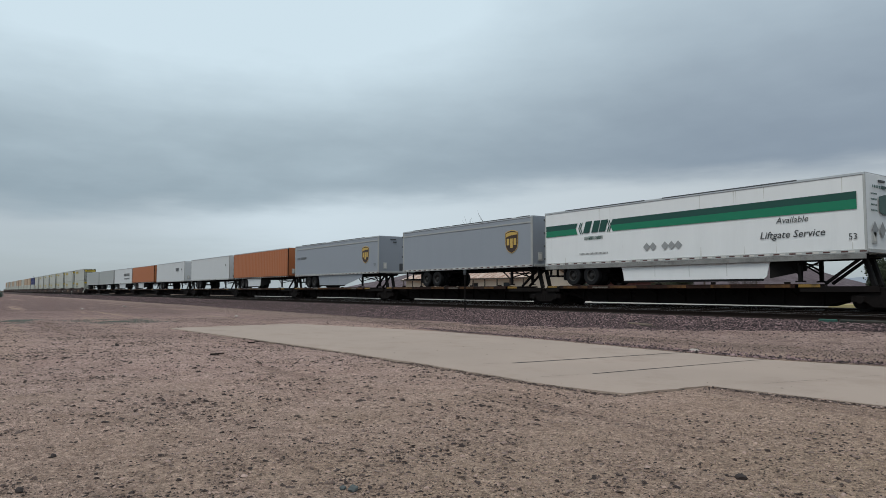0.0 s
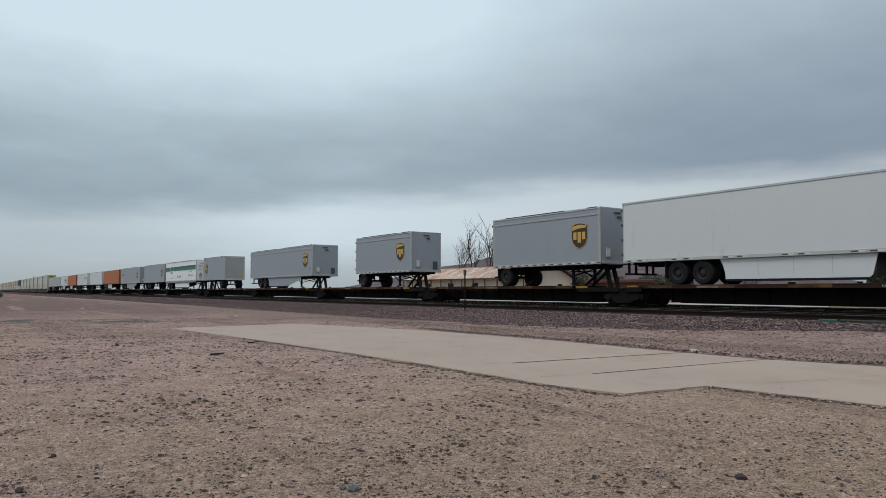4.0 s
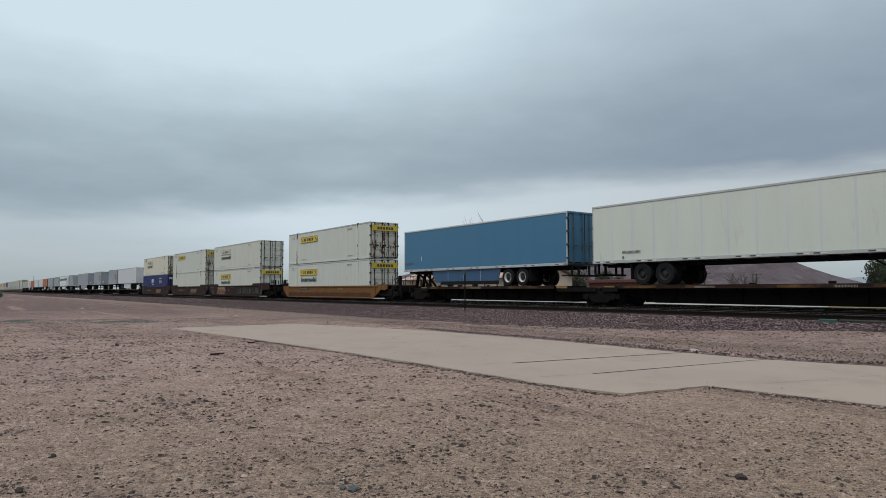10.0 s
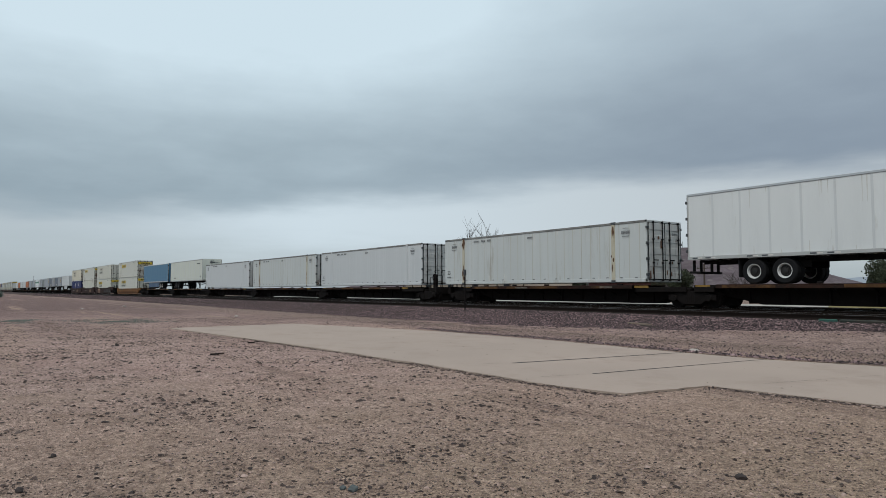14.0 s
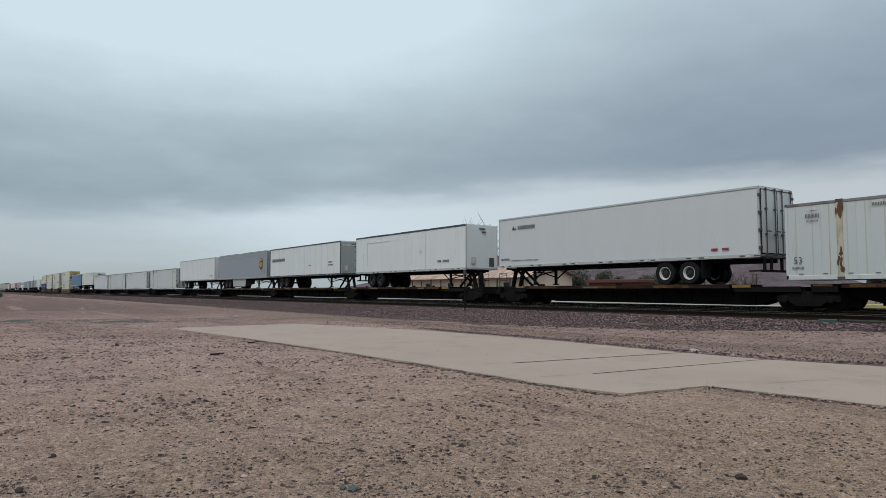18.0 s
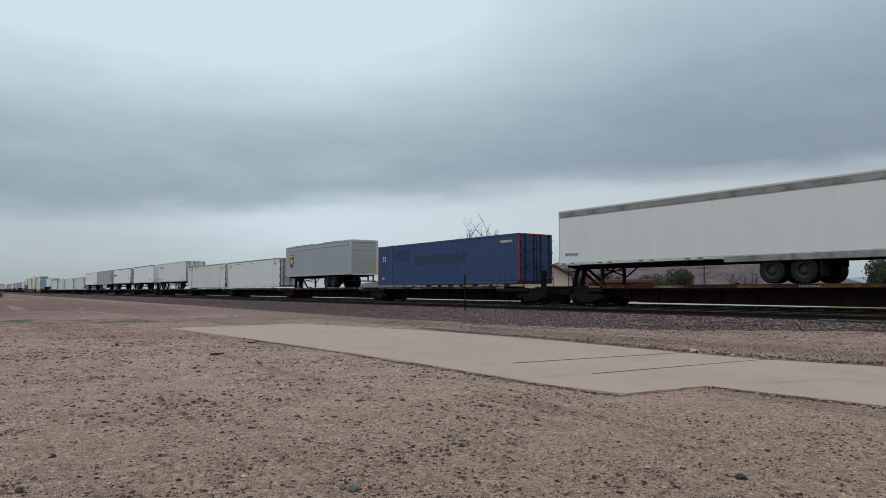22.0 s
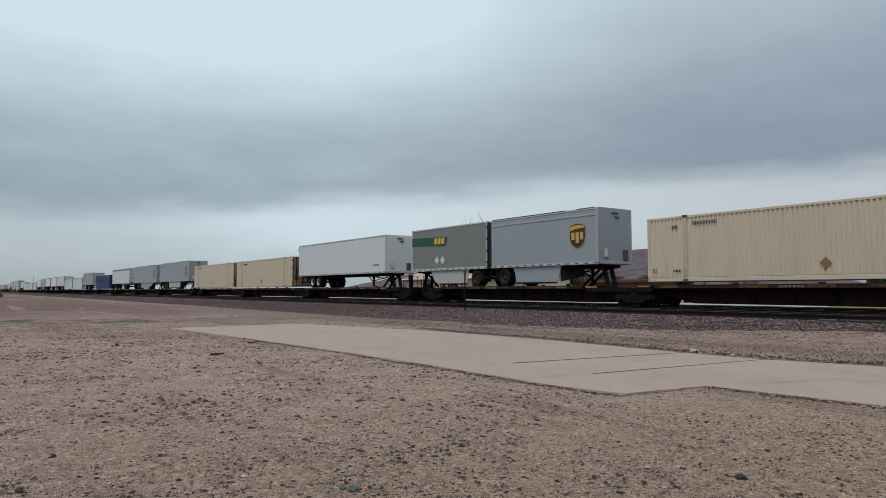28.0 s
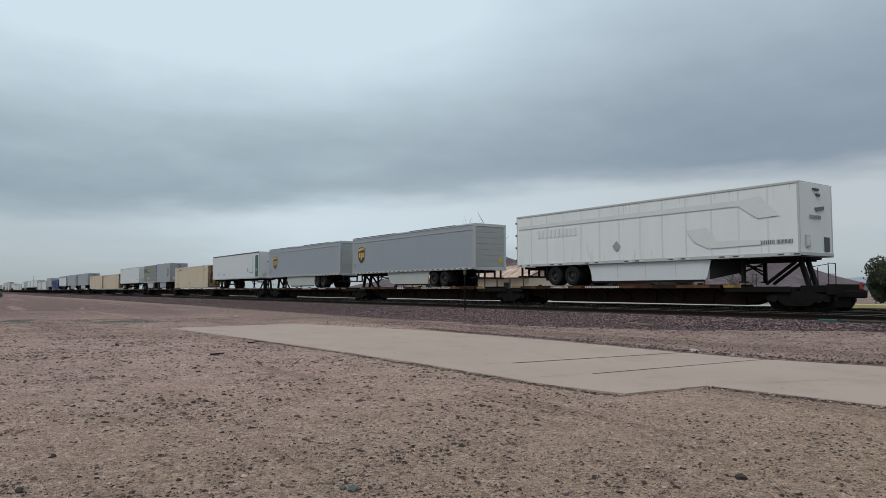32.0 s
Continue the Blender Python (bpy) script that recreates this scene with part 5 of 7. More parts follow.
def trailer(L, nose, paint, label, skirt=None, skirt_span=(0.3, 0.7), rims="dark", band=True, panel="smooth", rail=None, door_paint=None, axles=2, Zt=Z1, roll_door=False, cap=None, tandem=None):
    """Road trailer riding on a spine car; nose 1: its front is at x = L."""
    th = base("semi_trailer", label, "trailer", "trailers on the train")
    W = 2.59
    rl = rail or GREY_RAIL
    fx = (lambda s: s) if nose > 0 else (lambda s: L - s)      # s runs from the rear to the front

    def span(a, b):
        return (min(fx(a), fx(b)), max(fx(a), fx(b)))
    body = part("body", Mesh().box(0.02, L - 0.02, 0.02, W - 0.02, Z0 + 0.05, Zt - 0.03, 0.025), paint, th)
    if panel == "seams":
        s = Mesh()
        k, seam = int(L / 1.22), 0.02 if paint is SILVER else 0.045
        for i in range(1, k):
            x = L * i / k
            s.box(x - seam, x + seam, 0.0155 if paint is SILVER else 0.012, 0.03, Z0 + 0.15, Zt - 0.13, 0.004)
        small("panel_seam", s, paint if paint is SILVER else SEAM, th, "narrow vertical panel seams")
    elif panel == "folded":
        s = Mesh()
        corrugated(s, 0.1, L - 0.1, Z0 + 0.16, Zt - 0.1, -0.002, -1, 0.45, 0.03)
        part("side_wall", s, paint, th, "folded side wall")
    bits("bottom_rail", [(0, L, 0.0, 0.06, Z0, Z0 + 0.15), (0, L, W - 0.06, W, Z0, Z0 + 0.15)], rl, th, "grey bottom rail")
    bits("top_rail", [(0, L, -0.004, 0.06, Zt - 0.12, Zt - 0.008, 0.02), (0, L, W - 0.06, W + 0.004, Zt - 0.12, Zt - 0.008, 0.02)], cap or ALU, th)
    if band:
        rr = random.Random(int(L * 13) + len(label))
        m = Mesh()
        a = rr.uniform(0.1, 2.0)
        while a < L - 0.6:
            b = min(L - 0.2, a + rr.uniform(3, 7))
            m.box(a, b, -0.007, 0.03, Zt - 0.05, Zt + 0.002, 0.004)
            a = b + rr.uniform(0.2, 2.6)
        part("roof_edge_strip", m, DARK_GREY, th, "dark weathered roof edge")
    m = Mesh().box(0.03, L - 0.03, 0.03, W - 0.03, Zt - 0.03, Zt - 0.004, 0.01)
    part("roof", m, ALU, th, "aluminium roof sheet")
    pw = 0.17 if paint is SILVER else 0.09
    bits("corner_post", [(x, x + pw, yy, yy + 0.092, Z0 + 0.01, Zt - 0.01, 0.03) for x in (0.0, L - pw) for yy in (-0.002, W - 0.09)], rl, th)
    m = Mesh()
    k = int(L / 0.62)
    sparse = paint in (SKY_BLUE, YELLOWED, CLEAN_WHITE, WHITE)
    for i in range(k):
        if sparse and i % 4 > 1:
            continue
        x = 0.25 + (L - 0.5) * i / (k - 1)
        m.plate([(x, Z0 + 0.045), (x + 0.24, Z0 + 0.045), (x + 0.24, Z0 + 0.1), (x, Z0 + 0.1)], -0.001, 0.004)
    small("reflector_strip", m, RED if paint is SKY_BLUE else DULL_RED if paint in (SILVER, GLOSS_WHITE) else DARK_GREY, th, "reflector strips")
    m = Mesh()
    for i in range(k - 1):
        if sparse and i % 4 > 1:
            continue
        x = 0.25 + (L - 0.5) * i / (k - 1) + 0.27
        m.plate([(x, Z0 + 0.045), (x + 0.2, Z0 + 0.045), (x + 0.2, Z0 + 0.1), (x, Z0 + 0.1)], -0.001, 0.004)
    small("reflector_strip", m, PALE, th)
    if paint in (WHITE, CLEAN_WHITE, GLOSS_WHITE, CREAM):
        dirt_streaks(th, L, Z0 + 0.15, Zt - 0.12, 0.0185, len(label) * 3, 12 if paint is GLOSS_WHITE else 30)
    # underside frame, suspension, wheels
    m = Mesh()
    for yy in (0.75, 1.75):
        m.box(0.3, L - 0.3, yy, yy + 0.1, Z0 - 0.18, Z0, 0.01)
    for i in range(int(L / 0.9)):
        x = 0.5 + i * 0.9
        m.box(x, x + 0.05, 0.17, W - 0.17, Z0 - 0.12, Z0, 0.008)
    small("floor_frame", m, BLACK, th)
    back = tandem or (3.3 if nose < 0 else 3.0)
    ax = [back, back + 1.25] if L > 10 else [1.1]
    run = Mesh()
    a, b = span(ax[0] - 0.75, ax[-1] + 0.75)
    for yy in (0.55, 1.92):
        run.box(a, b, yy, yy + 0.12, Z0 - 0.42, Z0 - 0.15, 0.02)
    for s in ax:
        run.rod((fx(s), 0.25, DECK + 0.52), (fx(s), W - 0.25, DECK + 0.52), 0.08, 8)
        run.box(fx(s) - 0.16, fx(s) + 0.16, 0.5, 0.75, DECK + 0.4, Z0 - 0.15, 0.02)
    part("suspension", run, BLACK, th)
    for s in ax:
        for yy in (0.19, 0.52, W - 0.52, W - 0.19):
            wheel(th, fx(s), DECK + 0.515, yy, rims)
    for q0, q1 in ((ax[0] - 0.66, ax[0] - 0.62),):
        bits("mud_flap", [(*span(q0, q1), 0.05, 0.7, DECK + 0.28, Z0 - 0.05, 0.008)], RUBBER, th, "black mud flap")
    bump = Mesh()
    a, b = span(0.0, 0.1)
    bump.box(a, b, 0.15, W - 0.15, DECK + 0.48, DECK + 0.58, 0.015)
    for yy in (0.35, 0.85, 1.65, W - 0.45):
        bump.box(a, b, yy, yy + 0.1, DECK + 0.5, Z0, 0.01)
    a, b = span(0.0, 0.55)
    bump.box(a, b, 0.12, 0.2, DECK + 0.5, DECK + 0.56, 0.01)
    part("rear_bumper", bump, BLACK, th, "dark rear impact guard")
    lx = L - (2.3 if L < 15 else 3.4 if paint is SILVER else 2.6)
    for yy in (0.42, W - 0.54):
        lg = Mesh()
        lg.box(fx(lx) - 0.07, fx(lx) + 0.07, yy, yy + 0.13, DECK + 0.12, Z0 - 0.05, 0.01)
        lg.box(fx(lx) - 0.16, fx(lx) + 0.16, yy - 0.05, yy + 0.18, DECK + 0.06, DECK + 0.12, 0.01)
        lg.beam((fx(lx), yy + 0.06, DECK + 0.35), (fx(lx - 0.95), yy + 0.06, Z0 - 0.1), 0.06)
        part("landing_leg", lg, BLACK, th, "dark landing leg")
    lg = Mesh()
    lg.beam((fx(lx), 0.48, DECK + 0.5), (fx(lx), W - 0.48, DECK + 0.9), 0.06)
    lg.beam((fx(lx), 0.48, DECK + 0.9), (fx(lx), W - 0.48, DECK + 0.5), 0.06)
    lg.rod((fx(lx), 0.3, DECK + 0.75), (fx(lx), W - 0.4, DECK + 0.75), 0.03, 6)
    part("leg_brace", lg, BLACK, th)
    if skirt is not None:
        sk = Mesh()
        a, b = skirt_span
        lean = 2.9 if paint is SILVER and b > 11.9 else 0.22 if nose > 0 else 0.9
        pts = [(fx(a - 0.25), Z0 - 0.01), (fx(b + 0.1), Z0 - 0.01), (fx(b + 0.04), Z0 - 0.25), (fx(b - (0.4 if lean < 2 else 0.75) * lean), DECK + (0.3 if lean < 2 else 0.35)), (fx(b - lean), DECK + 0.2), (fx(a), DECK + 0.2), (fx(a - 0.03), DECK + 0.5), (fx(a - 0.1), Z0 - 0.3)]
        sk.prism(pts, 0.11, 0.15)
        fair = part("side_skirt", sk, skirt, th, "side fairing panel")
        bs = Mesh()
        # strip is made taller on the blue trailer, darkening the fairing's lower part
        bs.box(min(fx(a), fx(b - lean)), max(fx(a), fx(b - lean)), 0.10, 0.155, DECK + 0.12, DECK + (0.34 if paint is SKY_BLUE else 0.215), 0.01)
        part("edge_strip", bs, RUBBER, fair, "black rubber edge strip")
        for q in range(1, 4):
            x = fx(a + (b - a) * q / 4)
            part("panel_joint", Mesh().box(x - 0.012, x + 0.012, 0.104, 0.12, DECK + 0.35, Z0 - 0.05, 0.003), GREY_RAIL, fair)
        if nose > 0 and lean < 2:         # the fairing's front end turns in under the floor
            turn = Mesh().add([(fx(b + 0.02), 0.15, DECK + 0.22), (fx(b + 1.15), 0.75, DECK + 0.5), (fx(b + 1.15), 0.75, Z0 - 0.02), (fx(b + 0.02), 0.15, Z0 - 0.02), (fx(b + 0.02), 0.19, DECK + 0.22), (fx(b + 1.15), 0.79, DECK + 0.5), (fx(b + 1.15), 0.79, Z0 - 0.02), (fx(b + 0.02), 0.19, Z0 - 0.02)], [[0, 1, 2, 3], [7, 6, 5, 4], [0, 4, 5, 1], [1, 5, 6, 2], [2, 6, 7, 3], [3, 7, 4, 0]])
            part("fairing_return", turn, BLACK, fair, "black panel turned in under the floor")
    # ends
    if nose > 0:
        doors(th, L, W, Z0 + 0.04, Zt - 0.03, door_paint or paint, side=-1, ribs=False)
        fxe, d = L, 1
    else:
        if roll_door:
            pitch = (Zt - Z0 - 0.36) / 7
            door = part("roll_up_door", Mesh().box(L - 0.03, L - 0.012, 0.16, W - 0.16, Z0 + 0.16, Zt - 0.2, 0.004), door_paint or PEWTER, th, "ribbed roll-up door")
            bits("door_slat", [(L - 0.02, L + 0.008, 0.16, W - 0.16, Z0 + 0.166 + pitch * i, Z0 + 0.154 + pitch * (i + 1), 0.008) for i in range(7)], door_paint or PEWTER, door)
            small("sticker", Mesh().plate([(2.0, Z0 + 0.42), (2.24, Z0 + 0.42), (2.24, Z0 + 0.74), (2.0, Z0 + 0.74)], -0.02, 0.004, side_matrix(L)), YELLOW, door, "small yellow sticker")
            bits("rear_frame_post", [(L - 0.01, L + 0.03, 0.0, 0.16, Z0, Zt, 0.02), (L - 0.01, L + 0.03, W - 0.16, W, Z0, Zt, 0.02)], ALU, th)
            bits("rear_frame_bar", [(L - 0.01, L + 0.03, 0.16, W - 0.16, Zt - 0.2, Zt, 0.02), (L - 0.01, L + 0.03, 0.16, W - 0.16, Z0 - 0.05, Z0 + 0.15, 0.02)], ALU, th)
        else:
            doors(th, L, W, Z0 + 0.04, Zt - 0.03, door_paint or paint, side=1, ribs=False)
        fxe, d = 0.0, -1
    if nose > 0:
        m = Mesh()
        m.box(L - 0.02, L + 0.03, 0.12, W - 0.12, Z0 + 0.02, Z0 + 0.16, 0.01)
        part("nose_rail", m, rl, th)
        box_ = Mesh().box(L - 0.01, L + 0.03, W - 0.72, W - 0.34, Z0 + 0.22, Z0 + 0.78, 0.01)
        part("document_box", box_, DARK_GREY, th, "dark connector plate")
        p = Mesh().box(L - 0.01, L + 0.03, 0.42, 0.74, Z0 + 0.35, Z0 + 0.82, 0.01)
        part("placard_holder", p, GREY_RAIL, th, "placard holder")
        small("placard", Mesh().box(L + 0.028, L + 0.034, 0.49, 0.67, Z0 + 0.42, Z0 + 0.75, 0.004), PALE, th)
        lamp = Mesh().box(L - 0.01, L + 0.03, W / 2 - 0.25, W / 2 + 0.25, Zt - 0.3, Zt - 0.22, 0.01).box(L - 0.01, L + 0.03, W / 2 + 0.0, W / 2 + 0.3, Zt - 0.52, Zt - 0.42, 0.01)
        small("marker_light", lamp, DARK_GREY, th)
    # hitch under the kingpin, standing on the car
    hk = Mesh()
    kx = L - 0.5
    for yy in (0.95, 1.5):
        hk.beam((fx(kx), yy, Z0 - 0.08), (fx(kx + 0.32), yy, DECK - 0.1), 0.2, 0.14)
        hk.beam((fx(kx - 0.1), yy, Z0 - 0.12), (fx(kx - 1.4), yy, DECK), 0.12, 0.1)
    hk.box(fx(kx) - 0.45, fx(kx) + 0.45, 0.85, 1.75, Z0 - 0.12, Z0 - 0.02, 0.03)
    part("hitch", hk, BLACK, th, "dark hitch frame under the kingpin")
    return th


def side_matrix(L, W=2.59):
    """Turns plates made for the near side onto the end at x = L."""
    return Matrix.Translation((L, 0, 0)) @ Matrix.Rotation(radians(90), 4, "Z")


# ---- the train: cars by their joints, then the loads ----
def marks_bnsf(m, n):
    bars(m, 4.35, 1.34, -0.081, 0.9, 0.19, 4, 0.25)
    bars(m, 5.5, 1.34, -0.081, 1.2, 0.19, 6, 0.25)
    bars(m, 7.55, 1.34, -0.081, 0.18, 0.19, 1, 0.1)
    for k in (0.03, 0.06, 0.085, 0.43, 0.46, 0.9, 0.93):
        bars(m, n * k, 1.76, -0.081, 0.3, 0.07, 3, 0.3)
    bars(m, n * 0.86, 1.2, -0.081, 0.5, 0.05, 4, 0.2)
    bars(m, n * 0.86, 1.3, -0.081, 0.4, 0.05, 4, 0.2)


def marks_dttx(m, n):
    bars(m, n * 0.22, 1.5, -0.083, 1.5, 0.13, 10, 0.5)
    bars(m, n * 0.6, 1.5, -0.081, 0.9, 0.12, 3, 0.1)


CARS = [[-186.2, -169.0, -152.0, -135.2, -117.8, -100.4], [-96.4, -79.2, -62.0, -44.6, -27.3, -10.4], [-6.4, 10.8, 27.8, 45.1, 62.0, 79.0],
        [170.3, 186.8, 204.5, 221.4, 238.8, 255.5], [259.6, 276.4, 294.0, 311.5, 328.9, 345.1], [349.2, 366.0, 383.1, 400.8, 418.2, 435.5],
        [439.6, 457.3, 474.9, 493.3], [498.0, 514.5, 532.0, 549.3], [553.3, 570.2, 588.2, 605.4], [610.0, 628.0, 646.5, 663.2]]
for c, joints in enumerate(CARS):
    for i, (a, b) in enumerate(zip(joints, joints[1:])):
        rolls(spine_platform(b - a, i == 0, i == len(joints) - 2, c * 9 + i), a)
BN = "brown well car with pale stencils holding stacked containers"
wells = [(83.2, 19.6, 1, 0, False), (102.8, 19.0, 0, 0, False), (121.8, 19.7, 0, 1, True)]
for u, n, first, last, g in wells:
    rolls(well_car(n, first, last, WELL_BROWN, marks_bnsf, BN + (", covered in graffiti" if g else ""), g), u)
    letters("53", 0.42, 1.4, 1.12, -0.081, DUSTY, MOVERS[-1][0], "lettering", None, 0.01)
rolls(well_car(20.0, 1, 1, WELL_ORANGE, marks_dttx, "weathered orange well car with pale stencils holding stacked containers"), 146.2)
far_well = well_car(19.8, 1, 0, WELL_BROWN, marks_bnsf, BN)
rolls(far_well, -209.6)
for k in range(2, 21):
    rolls(copy_thing(far_well, Matrix()), -189.8 - 19.8 * k)


# containers stacked in the wells
WELL_Z = 0.97
UP_Z = WELL_Z + 2.94


def stack_unit(u, lower, upper):
    for z, th in ((WELL_Z, lower), (UP_Z, upper)):
        rolls(th, u)


def jb(z, style, bright, word, rusty=False, paint=None):
    th = container(16.15, z, paint or HUNT, style, ("cream folded-steel" if style == "folded" else "white smooth-sided") + " container, " + ("rust-stained" if rusty else "dusty") + (", with a yellow panel" if bright else ", with a faded panel"), None, None, GREY_RAIL, rusty)
    if bright is not None:
        hunt_panel(th, 2.85, z + (1.9 if not word else 1.82), bright, word)
    s = side_matrix(16.15)
    if bright:
        p = part("company_panel", Mesh().plate([(0.12, z + 2.2), (2.45, z + 2.2), (2.45, z + 2.6), (0.12, z + 2.6)], -0.125, 0.006, s), YELLOW, th, "yellow door panel")
        small("panel_lettering_block", bars(Mesh(), 0.6, z + 2.3, -0.132, 1.5, 0.2, 6, 0.3, s, False), INK, p)
    letters("TOP LIFT ONLY", 0.13, 3.0, z + 0.28, -0.012, INK, th, "lettering", 1.3)
    m = Mesh()
    bars(m, 0.9, z + 2.5, -0.012, 0.5, 0.08, 4, 0.3)
    bars(m, 0.8, z + 2.36, -0.012, 0.7, 0.05, 6, 0.3)
    bars(m, 12.3, z + 2.5, -0.012, 0.9, 0.12, 6, 0.3)
    bars(m, 12.4, z + 0.3, -0.012, 0.9, 0.09, 6, 0.3)
    small("stencil_mark", m, FADED, th)
    return th


yrc = container(16.15, WELL_Z, NAVY, "folded", "navy blue folded-steel container with white marks")
m = Mesh()
bars(m, 6.1, WELL_Z + 1.75, -0.012, 1.5, 0.55, 3, 0.2)
bars(m, 6.6, WELL_Z + 1.32, -0.012, 1.0, 0.16, 4, 0.2)
bars(m, 11.0, WELL_Z + 2.3, -0.012, 1.8, 0.14, 8, 0.3)
for x in (11.6, 12.3):
    m.plate([(x, WELL_Z + 1.55), (x + 0.28, WELL_Z + 1.85), (x, WELL_Z + 2.15), (x - 0.28, WELL_Z + 1.85)], -0.012, 0.006)
s = side_matrix(16.15)
bars(m, 0.25, WELL_Z + 2.2, -0.125, 0.75, 0.3, 3, 0.2, s)
bars(m, 1.6, WELL_Z + 2.2, -0.125, 0.75, 0.3, 3, 0.2, s)
small("company_mark", m, PALE, yrc, "white block marks")
small("company_mark", bars(Mesh(), 6.3, WELL_Z + 1.52, -0.012, 0.9, 0.12, 1, 0.1), ORANGE, yrc, "orange dash")
stack_unit(84.0, yrc, jb(UP_Z, "folded", False, True, True, IVORY))
low = container(16.15, WELL_Z, HUNT, "folded", "cream folded-steel 53-foot container with small black marks", None, None, None, True)
stack_unit(103.45, low, jb(UP_Z, "sheet", True, False, True))
stack_unit(123.35, jb(WELL_Z, "folded", True, True), jb(UP_Z, "folded", False, True))
stack_unit(147.36, jb(WELL_Z, "sheet", True, True), jb(UP_Z, "sheet", True, False, True))
# far stacks wear the greyed paints, their haze being painted in
far_low, far_up = jb(WELL_Z, "folded", True, True, False, HAZED_CREAM), jb(UP_Z, "sheet", True, False, False, HAZED_CREAM)
stack_unit(-205.7, far_low, far_up)
for k in range(1, 7):
    for ob in (far_low, far_up):
        rolls(copy_thing(ob, Matrix()), -205.7 - 19.8 * k)
far_base = container(16.15, WELL_Z, HAZED_CREAM, "folded", "chalky cream folded-steel container low in a well car")
far_box = {}
for k, (paint, lab) in enumerate(((NAVY, "navy blue"), (HAZED_OCHRE, "sunbleached ochre"), (HAZED_OCHRE, "sunbleached ochre"), (HAZED_CREAM, "chalky cream"), (HAZED_OCHRE, "sunbleached ochre"), (HAZED_OCHRE, "sunbleached ochre"), (HAZED_CREAM, "chalky cream"), (HAZED_OCHRE, "sunbleached ochre"), (HAZED_CREAM, "chalky cream"), (HAZED_OCHRE, "sunbleached ochre"), (HAZED_CREAM, "chalky cream"), (HAZED_OCHRE, "sunbleached ochre"))):
    u = -205.7 - 19.8 * (7 + k)
    rolls(far_base if k == 0 else copy_thing(far_base, Matrix()), u)
    if lab in far_box:
        rolls(copy_thing(far_box[lab], Matrix()), u)
    else:
        far_box[lab] = rolls(container(16.15, UP_Z, paint, "folded", lab + " folded-steel container stacked on another"), u)

# containers on the spine cars
ON = 1.80


def wtp(lab, stained):
    th = container(16.15, ON, WHITE if not stained else CREAM, "sheet", lab, GRIMY, None, SOOTY_RAIL, stained, 2.896, None, OLD_POST if stained else None)
    m = Mesh()
    for x in (1.05, 14.95):
        bars(m, x - 0.26, ON + 2.31, -0.012, 0.52, 0.15, 5, 0.62)
        m.plate([(x - 0.22, ON + 2.56), (x, ON + 2.6), (x + 0.22, ON + 2.56), (x, ON + 2.57)], -0.012, 0.005)
        bars(m, x - 0.22, ON + 2.17, -0.012, 0.44, 0.05, 5, 0.3)
    bars(m, 3.1, ON + 2.56, -0.012, 0.5, 0.11, 5, 0.5)
    bars(m, 3.85, ON + 2.56, -0.012, 0.36, 0.11, 4, 0.5)
    bars(m, 4.4, ON + 2.56, -0.012, 0.36, 0.11, 4, 0.5)
    bars(m, 8.0, ON + 2.5, -0.012, 0.45, 0.10, 5, 0.5)
    small("company_mark", m, STENCIL, th, "dark block marks")
    letters("53", 0.24, 0.32, ON + 0.62, -0.012, INK, th)
    b = Mesh()
    bars(b, 0.25, ON + 0.42, -0.012, 0.45, 0.08, 5, 0.3)
    for k in range(18):
        x = 0.5 + k * 0.88
        b.plate([(x, ON + 0.2), (x + 0.16, ON + 0.2), (x + 0.16, ON + 0.24), (x, ON + 0.24)], -0.012, 0.005)
    small("stencil_mark", b, STENCIL, th)
    s = side_matrix(16.15)
    small("stencil_mark", bars(Mesh(), 1.75, ON + 2.2, -0.125, 0.55, 0.12, 4, 0.3, s), STENCIL, th)
    return th


W_CLEAN, W_OLD = "white smooth-sided 53-foot container with black marks", "stained white smooth-sided 53-foot container with rusty posts"
for u, old in ((204.34, 0), (221.82, 1), (239.17, 0), (258.08, 1), (365.33, 1), (382.6, 0)):
    rolls(wtp(W_OLD if old else W_CLEAN, bool(old)), u)


def beige_box():
    th = container(16.15, ON, BEIGE, "folded", "beige folded-steel 53-foot container with rusted doors and a diamond placard", RUSTED_BEIGE, None, None, False, 2.896, None, BEIGE_POST)
    m = Mesh()
    m.plate([(7.94, ON + 0.40), (8.16, ON + 0.62), (7.94, ON + 0.84), (7.72, ON + 0.62)], -0.012, 0.006)
    small("placard", m, TAN_DECAL, th, "dark diamond placard")
    m = Mesh()
    bars(m, 2.4, ON + 2.45, -0.012, 1.2, 0.15, 8, 0.3)
    bars(m, 1.35, ON + 2.35, -0.012, 0.3, 0.14, 3, 0.3)
    bars(m, 14.4, ON + 2.3, -0.012, 0.3, 0.12, 3, 0.3)
    bars(m, 1.4, ON + 0.42, -0.012, 0.4, 0.1, 3, 0.3)
    small("stencil_mark", m, INK, th)
    letters("53", 0.18, 0.3, ON + 0.4, -0.012, INK, th)
    r = Mesh()
    rr = random.Random(8)
    s = side_matrix(16.15)
    for k in range(16):
        a, z = rr.uniform(0.15, 2.3), ON + rr.uniform(0.15, 1.9)
        w, h = rr.uniform(0.08, 0.3), rr.uniform(0.2, 0.7)
        r.plate([(a, z), (a + w, z + 0.05), (a + w * 0.9, z + h), (a + 0.03, z + h * 0.8)], -0.062 - 0.0007 * k, 0.003, s)
    small("rust_patch", r, RUST_STREAK, th, "brown rust patches on the doors")
    return th


